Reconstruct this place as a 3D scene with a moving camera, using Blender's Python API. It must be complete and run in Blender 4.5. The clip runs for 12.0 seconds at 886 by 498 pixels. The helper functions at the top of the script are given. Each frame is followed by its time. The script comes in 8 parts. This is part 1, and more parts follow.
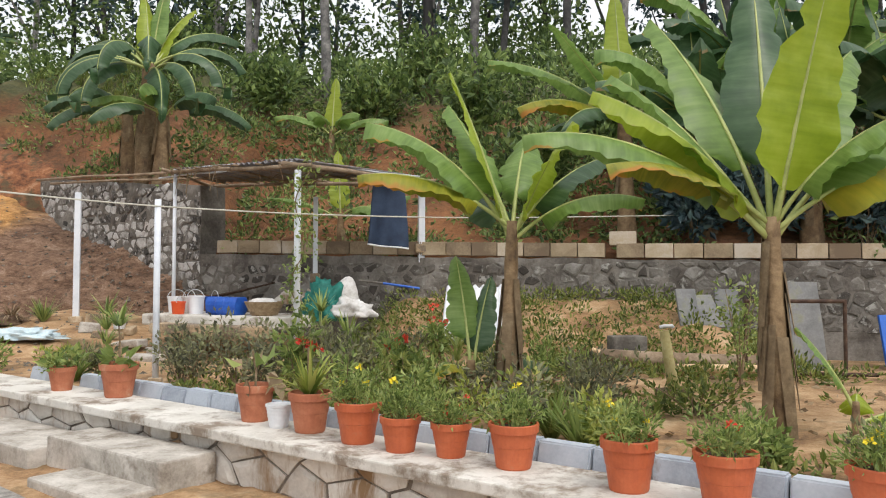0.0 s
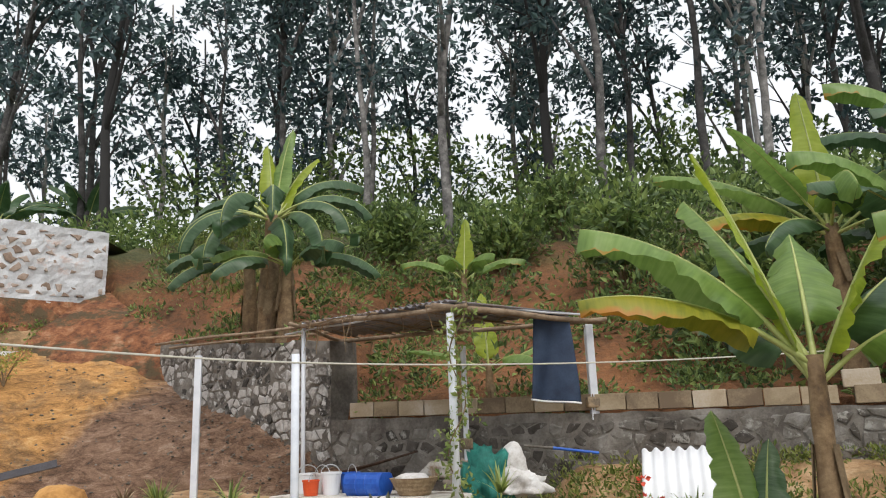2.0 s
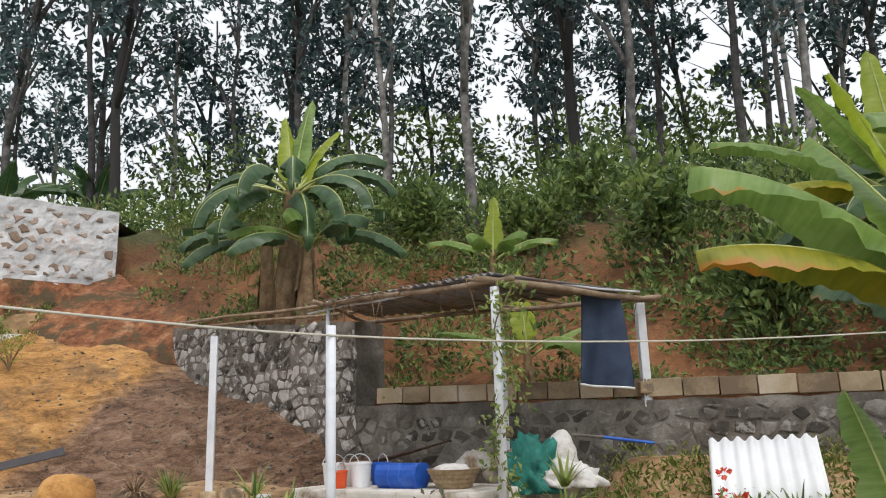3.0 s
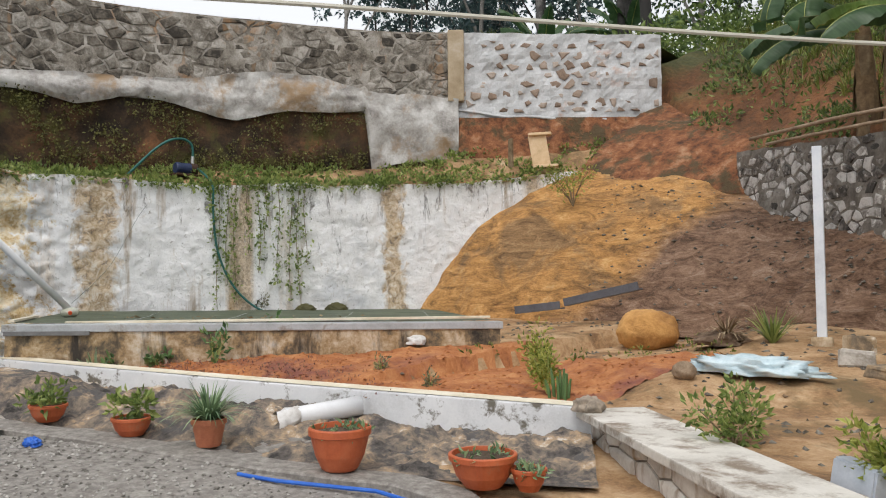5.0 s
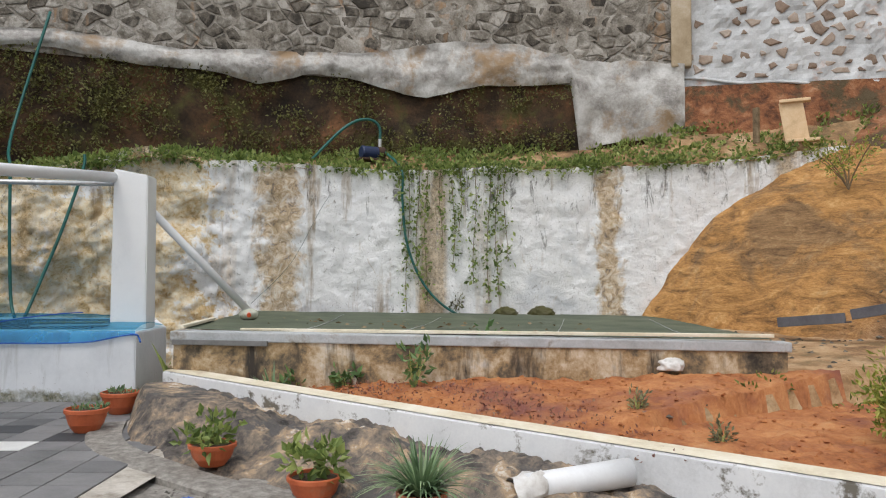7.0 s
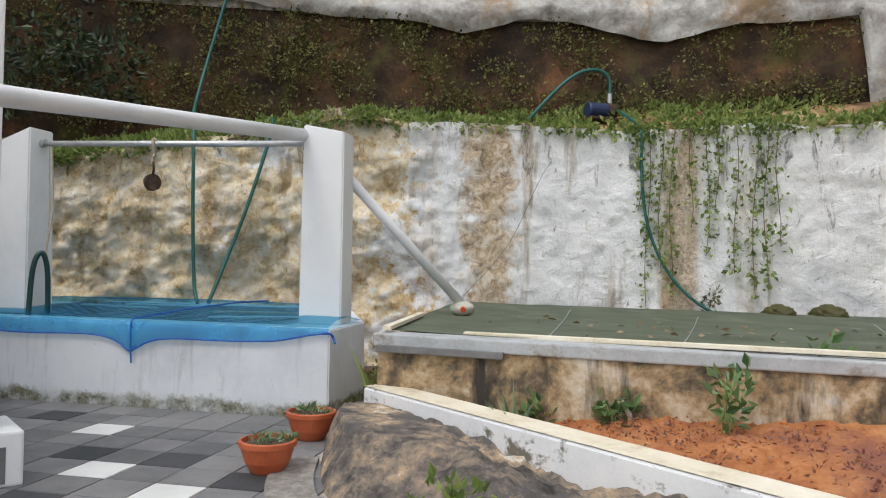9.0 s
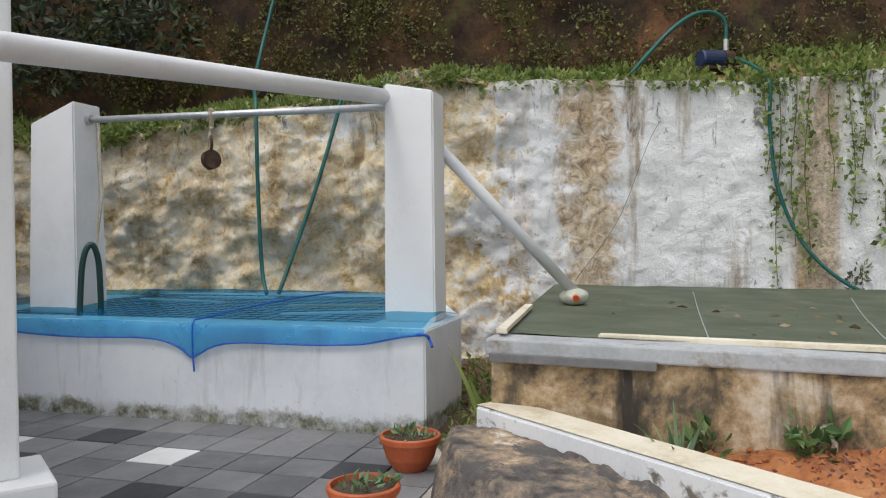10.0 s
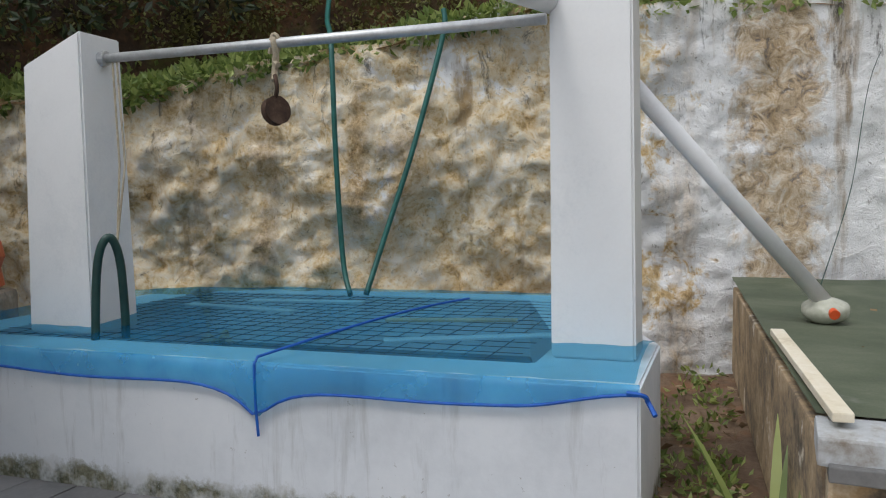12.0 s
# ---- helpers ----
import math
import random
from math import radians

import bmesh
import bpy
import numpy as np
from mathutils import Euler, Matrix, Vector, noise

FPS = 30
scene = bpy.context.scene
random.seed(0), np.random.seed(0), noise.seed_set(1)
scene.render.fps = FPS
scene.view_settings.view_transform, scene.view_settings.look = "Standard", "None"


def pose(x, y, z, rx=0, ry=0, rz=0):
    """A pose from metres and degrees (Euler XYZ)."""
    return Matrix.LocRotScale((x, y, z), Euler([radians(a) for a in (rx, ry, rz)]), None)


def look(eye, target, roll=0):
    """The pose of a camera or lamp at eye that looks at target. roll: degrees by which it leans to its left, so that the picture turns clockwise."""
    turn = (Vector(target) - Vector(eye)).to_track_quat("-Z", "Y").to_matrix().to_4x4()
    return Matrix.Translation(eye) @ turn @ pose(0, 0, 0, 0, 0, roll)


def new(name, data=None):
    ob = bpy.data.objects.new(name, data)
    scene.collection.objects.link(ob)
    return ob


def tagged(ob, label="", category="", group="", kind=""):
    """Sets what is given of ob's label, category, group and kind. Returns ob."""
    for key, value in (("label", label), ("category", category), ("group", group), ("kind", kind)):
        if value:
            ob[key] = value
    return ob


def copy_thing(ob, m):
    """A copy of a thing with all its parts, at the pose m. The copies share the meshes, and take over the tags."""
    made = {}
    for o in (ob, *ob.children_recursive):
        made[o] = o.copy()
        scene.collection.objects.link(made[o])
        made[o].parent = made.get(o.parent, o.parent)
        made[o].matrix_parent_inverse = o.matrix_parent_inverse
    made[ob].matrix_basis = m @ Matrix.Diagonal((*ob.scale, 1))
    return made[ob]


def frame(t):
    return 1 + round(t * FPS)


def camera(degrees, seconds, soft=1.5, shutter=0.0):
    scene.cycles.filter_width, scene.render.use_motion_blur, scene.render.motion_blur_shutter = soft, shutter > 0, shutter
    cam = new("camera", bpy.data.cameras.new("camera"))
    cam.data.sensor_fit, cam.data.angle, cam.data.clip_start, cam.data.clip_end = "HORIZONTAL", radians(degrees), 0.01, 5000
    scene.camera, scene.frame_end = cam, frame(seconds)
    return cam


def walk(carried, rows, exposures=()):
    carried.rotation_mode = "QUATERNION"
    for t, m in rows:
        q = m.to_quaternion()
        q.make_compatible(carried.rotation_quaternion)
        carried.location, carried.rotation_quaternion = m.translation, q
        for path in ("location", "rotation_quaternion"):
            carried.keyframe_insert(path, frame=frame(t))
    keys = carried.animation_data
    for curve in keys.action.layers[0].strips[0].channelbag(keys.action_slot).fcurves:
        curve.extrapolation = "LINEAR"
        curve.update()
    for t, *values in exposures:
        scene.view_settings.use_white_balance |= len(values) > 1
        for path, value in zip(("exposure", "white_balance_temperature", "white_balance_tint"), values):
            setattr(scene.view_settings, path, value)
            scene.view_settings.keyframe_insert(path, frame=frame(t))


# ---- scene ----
cam = camera(59.5, 12.0, 1.1)
METRES, EYE, TILT, LEAN, TURN = 13.0, 1.21, 0.0, 0.0, 0.0
ROWS = [
    (0.0, 0.0, 0.0, 0.0, -0.0, 2.19, -0.13),
    (0.5, -0.0197, 0.0289, -0.003, 4.78, 2.2, 0.73),
    (1.0, -0.0358, 0.0701, 0.0, 7.89, 4.14, 1.87),
    (1.5, -0.0541, 0.1065, 0.0054, 8.16, 8.32, 2.25),
    (2.0, -0.0669, 0.1378, 0.0082, 7.96, 13.63, 2.05),
    (2.5, -0.0824, 0.1701, 0.0079, 7.06, 13.96, 2.04),
    (4.5, -0.186, 0.2866, -0.0027, 32.84, 4.34, 0.35),
    (5.0, -0.2226, 0.3112, -0.0027, 45.62, 2.59, 0.49),
    (5.5, -0.2641, 0.3283, -0.0005, 51.28, 1.96, 0.53),
    (6.0, -0.3021, 0.3506, 0.0012, 54.44, 2.0, 0.71),
    (6.5, -0.3402, 0.3634, 0.0037, 56.52, 2.15, 0.27),
    (8.5, -0.5083, 0.4078, 0.0046, 66.44, 1.77, -1.32),
    (9.0, -0.5532, 0.4039, 0.0056, 70.96, 0.87, -1.16),
    (9.5, -0.599, 0.4032, 0.0059, 72.92, -0.93, -0.33),
    (10.0, -0.6439, 0.4056, 0.0113, 75.54, -1.21, 0.44),
    (10.5, -0.6969, 0.3984, 0.0112, 75.82, -2.63, 0.83),
    (11.0, -0.7392, 0.4004, 0.0131, 76.14, -3.59, 1.3),
    (11.5, -0.7778, 0.3991, 0.0142, 77.33, -4.25, 0.66),
    (12.0, -0.8112, 0.396, 0.0189, 79.63, -3.62, 1.17),
]
walk(cam, [(t, pose(0, 0, EYE, TILT, LEAN, TURN) @ pose(METRES * x, METRES * y, METRES * z, 90 + pitch, roll, yaw)) for t, x, y, z, yaw, pitch, roll in ROWS],
     [(0.0, -1.05, 6600, 10), (2.5, -1.2, 6550, 10), (4.5, -1.3, 6600, 10), (6.0, -1.35, 6500, 10), (9.0, -1.24, 6450, 10), (12.0, -1.42, 6350, 10)])

# ---- world and light ----
world = bpy.data.worlds.new("sky")
scene.world = world
world.use_nodes = True
wn, wl = world.node_tree.nodes, world.node_tree.links
sky = wn.new("ShaderNodeTexSky")
sky.sky_type, sky.sun_disc = "NISHITA", False
sky.sun_elevation, sky.sun_rotation = radians(58), radians(150)
sky.air_density, sky.dust_density, sky.ozone_density = 1.0, 6.0, 1.0
soft_sky = wn.new("ShaderNodeHueSaturation")
soft_sky.inputs["Saturation"].default_value, soft_sky.inputs["Value"].default_value = 0.25, 3.6
wl.new(sky.outputs[0], soft_sky.inputs["Color"])
cloud = wn.new("ShaderNodeMix")
cloud.data_type = "RGBA"
cloud.inputs[0].default_value, cloud.inputs[7].default_value = 0.75, (18.0, 18.6, 19.4, 1)   # even white cloud
wl.new(soft_sky.outputs[0], cloud.inputs[6])
wl.new(cloud.outputs[2], wn["Background"].inputs[0])
wn["Background"].inputs[1].default_value = 0.15
sun = new("sun", bpy.data.lights.new("sun", "SUN"))
sun.data.energy, sun.data.angle, sun.data.color = 2.0, radians(16), (1.0, 0.95, 0.88)
az, el = radians(150), radians(58)
sun_dir = Vector((math.sin(az) * math.cos(el), math.cos(az) * math.cos(el), math.sin(el)))
sun.matrix_world = look(sun_dir * 60, (0, 0, 0))


# ---- materials ----
def ramp_node(nt, fac, stops):
    r = nt.nodes.new("ShaderNodeValToRGB")
    e = r.color_ramp.elements
    while len(e) < len(stops):
        e.new(0.5)
    for q, (p, c) in zip(e, stops):
        q.position, q.color = p, (*c, 1)
    nt.links.new(fac, r.inputs[0])
    return r.outputs[0]


def noise_node(nt, vec, scale, detail=5, rough=0.6, dist=0.0):
    n = nt.nodes.new("ShaderNodeTexNoise")
    n.inputs["Scale"].default_value, n.inputs["Detail"].default_value = scale, detail
    n.inputs["Roughness"].default_value, n.inputs["Distortion"].default_value = rough, dist
    nt.links.new(vec, n.inputs["Vector"])
    return n.outputs[0]


def mix_node(nt, fac, a, b, mode="MIX"):
    m = nt.nodes.new("ShaderNodeMix")
    m.data_type, m.blend_type = "RGBA", mode
    for s, v in ((m.inputs[0], fac), (m.inputs[6], a), (m.inputs[7], b)):
        if isinstance(v, (int, float)):
            s.default_value = v
        elif isinstance(v, tuple):
            s.default_value = (*v, 1)
        else:
            nt.links.new(v, s)
    return m.outputs[2]


def math_node(nt, op, a, b=0.0, clamp=False):
    m = nt.nodes.new("ShaderNodeMath")
    m.operation, m.use_clamp = op, clamp
    for s, v in ((m.inputs[0], a), (m.inputs[1], b)):
        if isinstance(v, (int, float)):
            s.default_value = v
        else:
            nt.links.new(v, s)
    return m.outputs[0]


def stretch_node(nt, vec, s):
    m = nt.nodes.new("ShaderNodeMapping")
    m.inputs["Scale"].default_value = s
    nt.links.new(vec, m.inputs["Vector"])
    return m.outputs[0]


def start_mat(name):
    m = bpy.data.materials.new(name)
    m.use_nodes = True
    nt = m.node_tree
    bsdf = nt.nodes["Principled BSDF"]
    geo = nt.nodes.new("ShaderNodeNewGeometry")
    return m, nt, bsdf, geo


def add_bump(nt, bsdf, height, strength, depth):
    b = nt.nodes.new("ShaderNodeBump")
    b.inputs["Strength"].default_value, b.inputs["Distance"].default_value = strength, depth
    nt.links.new(height, b.inputs["Height"])
    nt.links.new(b.outputs[0], bsdf.inputs["Normal"])


def surface(name, stops, scale=3.0, rough=0.85, bump=0.5, depth=0.02, fine=40.0, stain=None, stain_scale=1.2,
            streak=False, island=0.0, spread=0.0, metal=0.0, local=False, spot=(0.52, 0.68)):
    """A weathered surface: coloured by coarse noise, broken by fine grain, stained in patches or streaks."""
    m, nt, bsdf, geo = start_mat(name)
    vec = geo.outputs["Position"]
    if local:
        vec = nt.nodes.new("ShaderNodeTexCoord").outputs["Object"]
    coarse = noise_node(nt, vec, scale, 6, 0.65, 0.3)
    grain = noise_node(nt, vec, fine, 4, 0.7)
    fac = math_node(nt, "ADD", math_node(nt, "MULTIPLY", coarse, 0.75), math_node(nt, "MULTIPLY", grain, 0.25))
    if island or spread:
        if spread:
            rnd = nt.nodes.new("ShaderNodeObjectInfo").outputs["Random"]
            amount = spread
        else:
            rnd, amount = geo.outputs["Random Per Island"], island
        fac = math_node(nt, "ADD", fac, math_node(nt, "MULTIPLY", math_node(nt, "SUBTRACT", rnd, 0.5), amount))
    col = ramp_node(nt, fac, stops)
    if stain:
        sv = stretch_node(nt, vec, (1, 1, 0.22)) if streak else vec
        patch = noise_node(nt, sv, stain_scale, 6, 0.7, 0.2)
        mask = ramp_node(nt, patch, [(spot[0], (0, 0, 0)), (spot[1], (1, 1, 1))])
        col = mix_node(nt, mask, col, stain)
    nt.links.new(col, bsdf.inputs["Base Color"])
    bsdf.inputs["Roughness"].default_value, bsdf.inputs["Metallic"].default_value = rough, metal
    if bump:
        add_bump(nt, bsdf, fac, bump, depth)
    return m


def leaf_mat(name, stops, rough=0.45, glow=0.25, scale=2.0):
    """Foliage: every leaf a little different, some light passing through."""
    m, nt, bsdf, geo = start_mat(name)
    n = noise_node(nt, geo.outputs["Position"], scale, 3)
    fac = math_node(nt, "ADD", math_node(nt, "MULTIPLY", geo.outputs["Random Per Island"], 0.6), math_node(nt, "MULTIPLY", n, 0.45))
    col = ramp_node(nt, fac, stops)
    nt.links.new(col, bsdf.inputs["Base Color"])
    bsdf.inputs["Roughness"].default_value = rough
    tr = nt.nodes.new("ShaderNodeBsdfTranslucent")
    nt.links.new(col, tr.inputs["Color"])
    mx = nt.nodes.new("ShaderNodeMixShader")
    mx.inputs[0].default_value = glow
    nt.links.new(bsdf.outputs[0], mx.inputs[1])
    nt.links.new(tr.outputs[0], mx.inputs[2])
    nt.links.new(mx.outputs[0], nt.nodes["Material Output"].inputs[0])
    return m


def rock_face_mat():
    """Limewashed rock: white coat, worn to tan and ochre, black runs of algae, grey patches."""
    m, nt, bsdf, geo = start_mat("limewashed_rock")
    vec = geo.outputs["Position"]
    sep = nt.nodes.new("ShaderNodeSeparateXYZ")
    nt.links.new(vec, sep.inputs[0])
    big = noise_node(nt, vec, 0.55, 5, 0.6, 0.4)
    mid = noise_node(nt, vec, 2.6, 7, 0.7, 0.5)
    fine = noise_node(nt, vec, 22, 5, 0.75)
    runs = noise_node(nt, stretch_node(nt, vec, (1.5, 1.5, 0.16)), 1.5, 6, 0.65)
    thin = noise_node(nt, stretch_node(nt, vec, (3.2, 3.2, 0.7)), 1.6, 7, 0.78, 0.6)
    # the coat is thin towards the well, thick along the planted bed
    zone = nt.nodes.new("ShaderNodeMapRange")
    zone.inputs[1].default_value, zone.inputs[2].default_value = 7.2, 9.4
    nt.links.new(sep.outputs[1], zone.inputs[0])
    coat = math_node(nt, "ADD", math_node(nt, "MULTIPLY", zone.outputs[0], 0.42), math_node(nt, "ADD", math_node(nt, "MULTIPLY", mid, 0.55), math_node(nt, "MULTIPLY", big, 0.75)))
    chip = noise_node(nt, vec, 7.0, 7, 0.72, 1.2)
    bare = ramp_node(nt, math_node(nt, "ADD", math_node(nt, "ADD", math_node(nt, "MULTIPLY", mid, 0.4), math_node(nt, "MULTIPLY", chip, 0.38)), math_node(nt, "MULTIPLY", fine, 0.22)),
                     [(0.37, (0.22, 0.15, 0.08)), (0.43, (0.60, 0.42, 0.20)), (0.49, (0.76, 0.64, 0.44)), (0.57, (0.84, 0.79, 0.70))])
    white = ramp_node(nt, math_node(nt, "ADD", math_node(nt, "MULTIPLY", mid, 0.6), math_node(nt, "MULTIPLY", fine, 0.4)),
                      [(0.34, (0.62, 0.62, 0.60)), (0.43, (0.82, 0.82, 0.82)), (0.6, (0.88, 0.88, 0.89))])
    col = mix_node(nt, ramp_node(nt, math_node(nt, "ADD", coat, math_node(nt, "MULTIPLY", math_node(nt, "SUBTRACT", chip, 0.5), 0.35)), [(0.735, (0, 0, 0)), (0.79, (1, 1, 1))]), bare, white)
    grey = noise_node(nt, vec, 0.8, 4, 0.6)
    col = mix_node(nt, ramp_node(nt, grey, [(0.60, (0, 0, 0)), (0.70, (0.5, 0.5, 0.5))]), col, (0.50, 0.53, 0.57))
    col = mix_node(nt, ramp_node(nt, runs, [(0.57, (0, 0, 0)), (0.66, (0.75, 0.75, 0.75))]), col, (0.30, 0.20, 0.09))
    upper = nt.nodes.new("ShaderNodeMapRange")
    upper.inputs[1].default_value, upper.inputs[2].default_value = 1.4, 3.0
    nt.links.new(sep.outputs[2], upper.inputs[0])
    black = math_node(nt, "ADD", thin, math_node(nt, "MULTIPLY", upper.outputs[0], 0.08))
    col = mix_node(nt, ramp_node(nt, black, [(0.62, (0, 0, 0)), (0.70, (0.8, 0.8, 0.8))]), col, (0.07, 0.06, 0.05))
    pits = noise_node(nt, vec, 8.0, 8, 0.78, 0.4)
    col = mix_node(nt, ramp_node(nt, pits, [(0.605, (0, 0, 0)), (0.66, (0.75, 0.75, 0.75))]), col, (0.17, 0.145, 0.115))
    blot = noise_node(nt, stretch_node(nt, vec, (1, 1, 0.55)), 2.2, 8, 0.75, 0.8)
    col = mix_node(nt, ramp_node(nt, blot, [(0.62, (0, 0, 0)), (0.69, (0.6, 0.6, 0.6))]), col, (0.40, 0.29, 0.17))
    bands = noise_node(nt, stretch_node(nt, vec, (0.75, 0.75, 0.07)), 1.0, 5, 0.6, 0.3)
    col = mix_node(nt, ramp_node(nt, bands, [(0.565, (0, 0, 0)), (0.63, (0.75, 0.75, 0.75))]), col, ramp_node(nt, fine, [(0.35, (0.16, 0.10, 0.05)), (0.5, (0.46, 0.31, 0.15)), (0.65, (0.66, 0.52, 0.34))]))
    # two old water stains run down the coat
    for at, half in ((9.05, 0.30), (13.55, 0.13)):
        off = math_node(nt, "ABSOLUTE", math_node(nt, "SUBTRACT", sep.outputs[1], at))
        off = math_node(nt, "ADD", math_node(nt, "MULTIPLY", off, 0.5 / half), math_node(nt, "MULTIPLY", math_node(nt, "SUBTRACT", math_node(nt, "ADD", math_node(nt, "MULTIPLY", runs, 0.4), math_node(nt, "MULTIPLY", mid, 0.6)), 0.5), 3.4))
        col = mix_node(nt, ramp_node(nt, off, [(0.3, (0.85, 0.85, 0.85)), (0.62, (0, 0, 0))]), col, ramp_node(nt, chip, [(0.36, (0.12, 0.075, 0.04)), (0.45, (0.44, 0.29, 0.13)), (0.54, (0.62, 0.48, 0.31)), (0.64, (0.76, 0.70, 0.61))]))
    fleck = noise_node(nt, vec, 26, 7, 0.8, 0.6)
    col = mix_node(nt, ramp_node(nt, fleck, [(0.60, (0, 0, 0)), (0.64, (0.65, 0.65, 0.65))]), col, (0.11, 0.09, 0.065))
    flake = noise_node(nt, vec, 10, 7, 0.75, 1.5)
    col = mix_node(nt, ramp_node(nt, flake, [(0.59, (0, 0, 0)), (0.62, (0.4, 0.4, 0.4))]), col, (0.84, 0.83, 0.80))
    nt.links.new(col, bsdf.inputs["Base Color"])
    bsdf.inputs["Roughness"].default_value = 0.88
    add_bump(nt, bsdf, math_node(nt, "ADD", math_node(nt, "MULTIPLY", chip, 0.8), math_node(nt, "MULTIPLY", fine, 0.35)), 0.9, 0.05)
    return m


M_rock = rock_face_mat()
M_boulder = surface("weathered_rock", [(0.3, (0.07, 0.055, 0.045)), (0.45, (0.22, 0.18, 0.14)), (0.56, (0.40, 0.33, 0.26)), (0.7, (0.58, 0.53, 0.47))], 1.8, 0.9, 0.9, 0.05, 18,
                    stain=(0.07, 0.07, 0.065), stain_scale=1.5, streak=True)
M_red = surface("red_earth", [(0.37, (0.06, 0.026, 0.014)), (0.46, (0.17, 0.065, 0.028)), (0.55, (0.28, 0.115, 0.05)), (0.68, (0.42, 0.24, 0.14))], 3.4, 0.95, 1.0, 0.09, 14,
                stain=(0.085, 0.06, 0.03), stain_scale=1.6, spot=(0.5, 0.6))
M_orange = surface("ochre_earth", [(0.3, (0.28, 0.13, 0.04)), (0.46, (0.52, 0.27, 0.085)), (0.58, (0.66, 0.38, 0.14)), (0.75, (0.74, 0.50, 0.24))], 1.2, 0.95, 1.0, 0.07, 20,
                   stain=(0.20, 0.10, 0.05), stain_scale=0.55, spot=(0.56, 0.7))
M_brown = surface("brown_soil", [(0.3, (0.05, 0.033, 0.022)), (0.47, (0.13, 0.085, 0.055)), (0.6, (0.22, 0.15, 0.10)), (0.75, (0.32, 0.24, 0.17))], 2.0, 0.95, 1.0, 0.06, 25,
                  stain=(0.27, 0.12, 0.05), stain_scale=0.7)
M_garden = surface("garden_soil", [(0.34, (0.12, 0.065, 0.035)), (0.46, (0.31, 0.18, 0.085)), (0.57, (0.46, 0.30, 0.165)), (0.70, (0.56, 0.44, 0.29))], 2.2, 0.95, 1.0, 0.04, 30,
                   stain=(0.17, 0.115, 0.055), stain_scale=1.3, spot=(0.52, 0.66))
M_bedsoil = surface("bed_soil", [(0.3, (0.16, 0.05, 0.02)), (0.47, (0.38, 0.14, 0.05)), (0.6, (0.50, 0.22, 0.085)), (0.75, (0.56, 0.32, 0.16))], 3.5, 0.95, 1.0, 0.05, 30,
                    stain=(0.22, 0.08, 0.06), stain_scale=0.9)
M_forest = surface("forest_floor", [(0.3, (0.03, 0.035, 0.012)), (0.48, (0.075, 0.08, 0.03)), (0.62, (0.17, 0.12, 0.06)), (0.75, (0.26, 0.13, 0.06))], 1.2, 0.95, 1.0, 0.08, 15,
                   stain=(0.06, 0.10, 0.02), stain_scale=0.5, spot=(0.45, 0.6))
M_gravel = surface("gravel", [(0.3, (0.12, 0.11, 0.10)), (0.48, (0.24, 0.22, 0.20)), (0.6, (0.34, 0.32, 0.29)), (0.75, (0.46, 0.44, 0.40))], 14, 0.9, 1.0, 0.02, 60)
M_moss_earth = surface("mossy_cut_earth", [(0.36, (0.012, 0.008, 0.006)), (0.47, (0.042, 0.025, 0.013)), (0.57, (0.10, 0.052, 0.025)), (0.68, (0.22, 0.10, 0.045))], 1.6, 0.95, 1.0, 0.06, 22,
                       stain=(0.08, 0.075, 0.02), stain_scale=1.3, spot=(0.53, 0.64))
M_mortar = surface("old_mortar", [(0.36, (0.07, 0.058, 0.046)), (0.48, (0.24, 0.215, 0.18)), (0.62, (0.46, 0.43, 0.39))], 2.5, 0.92, 0.8, 0.03, 30,
                   stain=(0.36, 0.19, 0.08), stain_scale=0.9, streak=True, spot=(0.55, 0.66))
M_stone = surface("grey_rubble", [(0.34, (0.04, 0.034, 0.027)), (0.44, (0.13, 0.112, 0.09)), (0.53, (0.22, 0.20, 0.17)), (0.66, (0.44, 0.41, 0.37))], 6.0, 0.9, 1.0, 0.03, 22,
                  stain=(0.34, 0.20, 0.10), stain_scale=0.8, spread=0.25, streak=True, spot=(0.58, 0.68))
M_limewall = surface("limewashed_mortar", [(0.3, (0.34, 0.34, 0.34)), (0.48, (0.52, 0.53, 0.54)), (0.65, (0.68, 0.69, 0.70))], 2.0, 0.9, 0.8, 0.03, 25,
                     stain=(0.52, 0.30, 0.20), stain_scale=0.8, spot=(0.6, 0.72))
M_brownstone = surface("brown_stone", [(0.25, (0.16, 0.11, 0.08)), (0.45, (0.30, 0.22, 0.165)), (0.6, (0.40, 0.32, 0.26)), (0.75, (0.50, 0.43, 0.38))], 3.0, 0.9, 0.7, 0.02, 30, spread=0.4)
M_band = surface("cement_band", [(0.32, (0.16, 0.15, 0.14)), (0.45, (0.36, 0.34, 0.32)), (0.56, (0.52, 0.51, 0.49)), (0.7, (0.68, 0.67, 0.66))], 2.4, 0.9, 0.9, 0.05, 18,
                 stain=(0.33, 0.23, 0.14), stain_scale=1.0, spot=(0.52, 0.64))
M_concrete = surface("concrete", [(0.32, (0.20, 0.175, 0.145)), (0.46, (0.39, 0.355, 0.31)), (0.58, (0.54, 0.50, 0.45)), (0.72, (0.66, 0.63, 0.58))], 3.2, 0.88, 0.6, 0.012, 40,
                     stain=(0.17, 0.135, 0.10), stain_scale=2.4, spot=(0.55, 0.68))
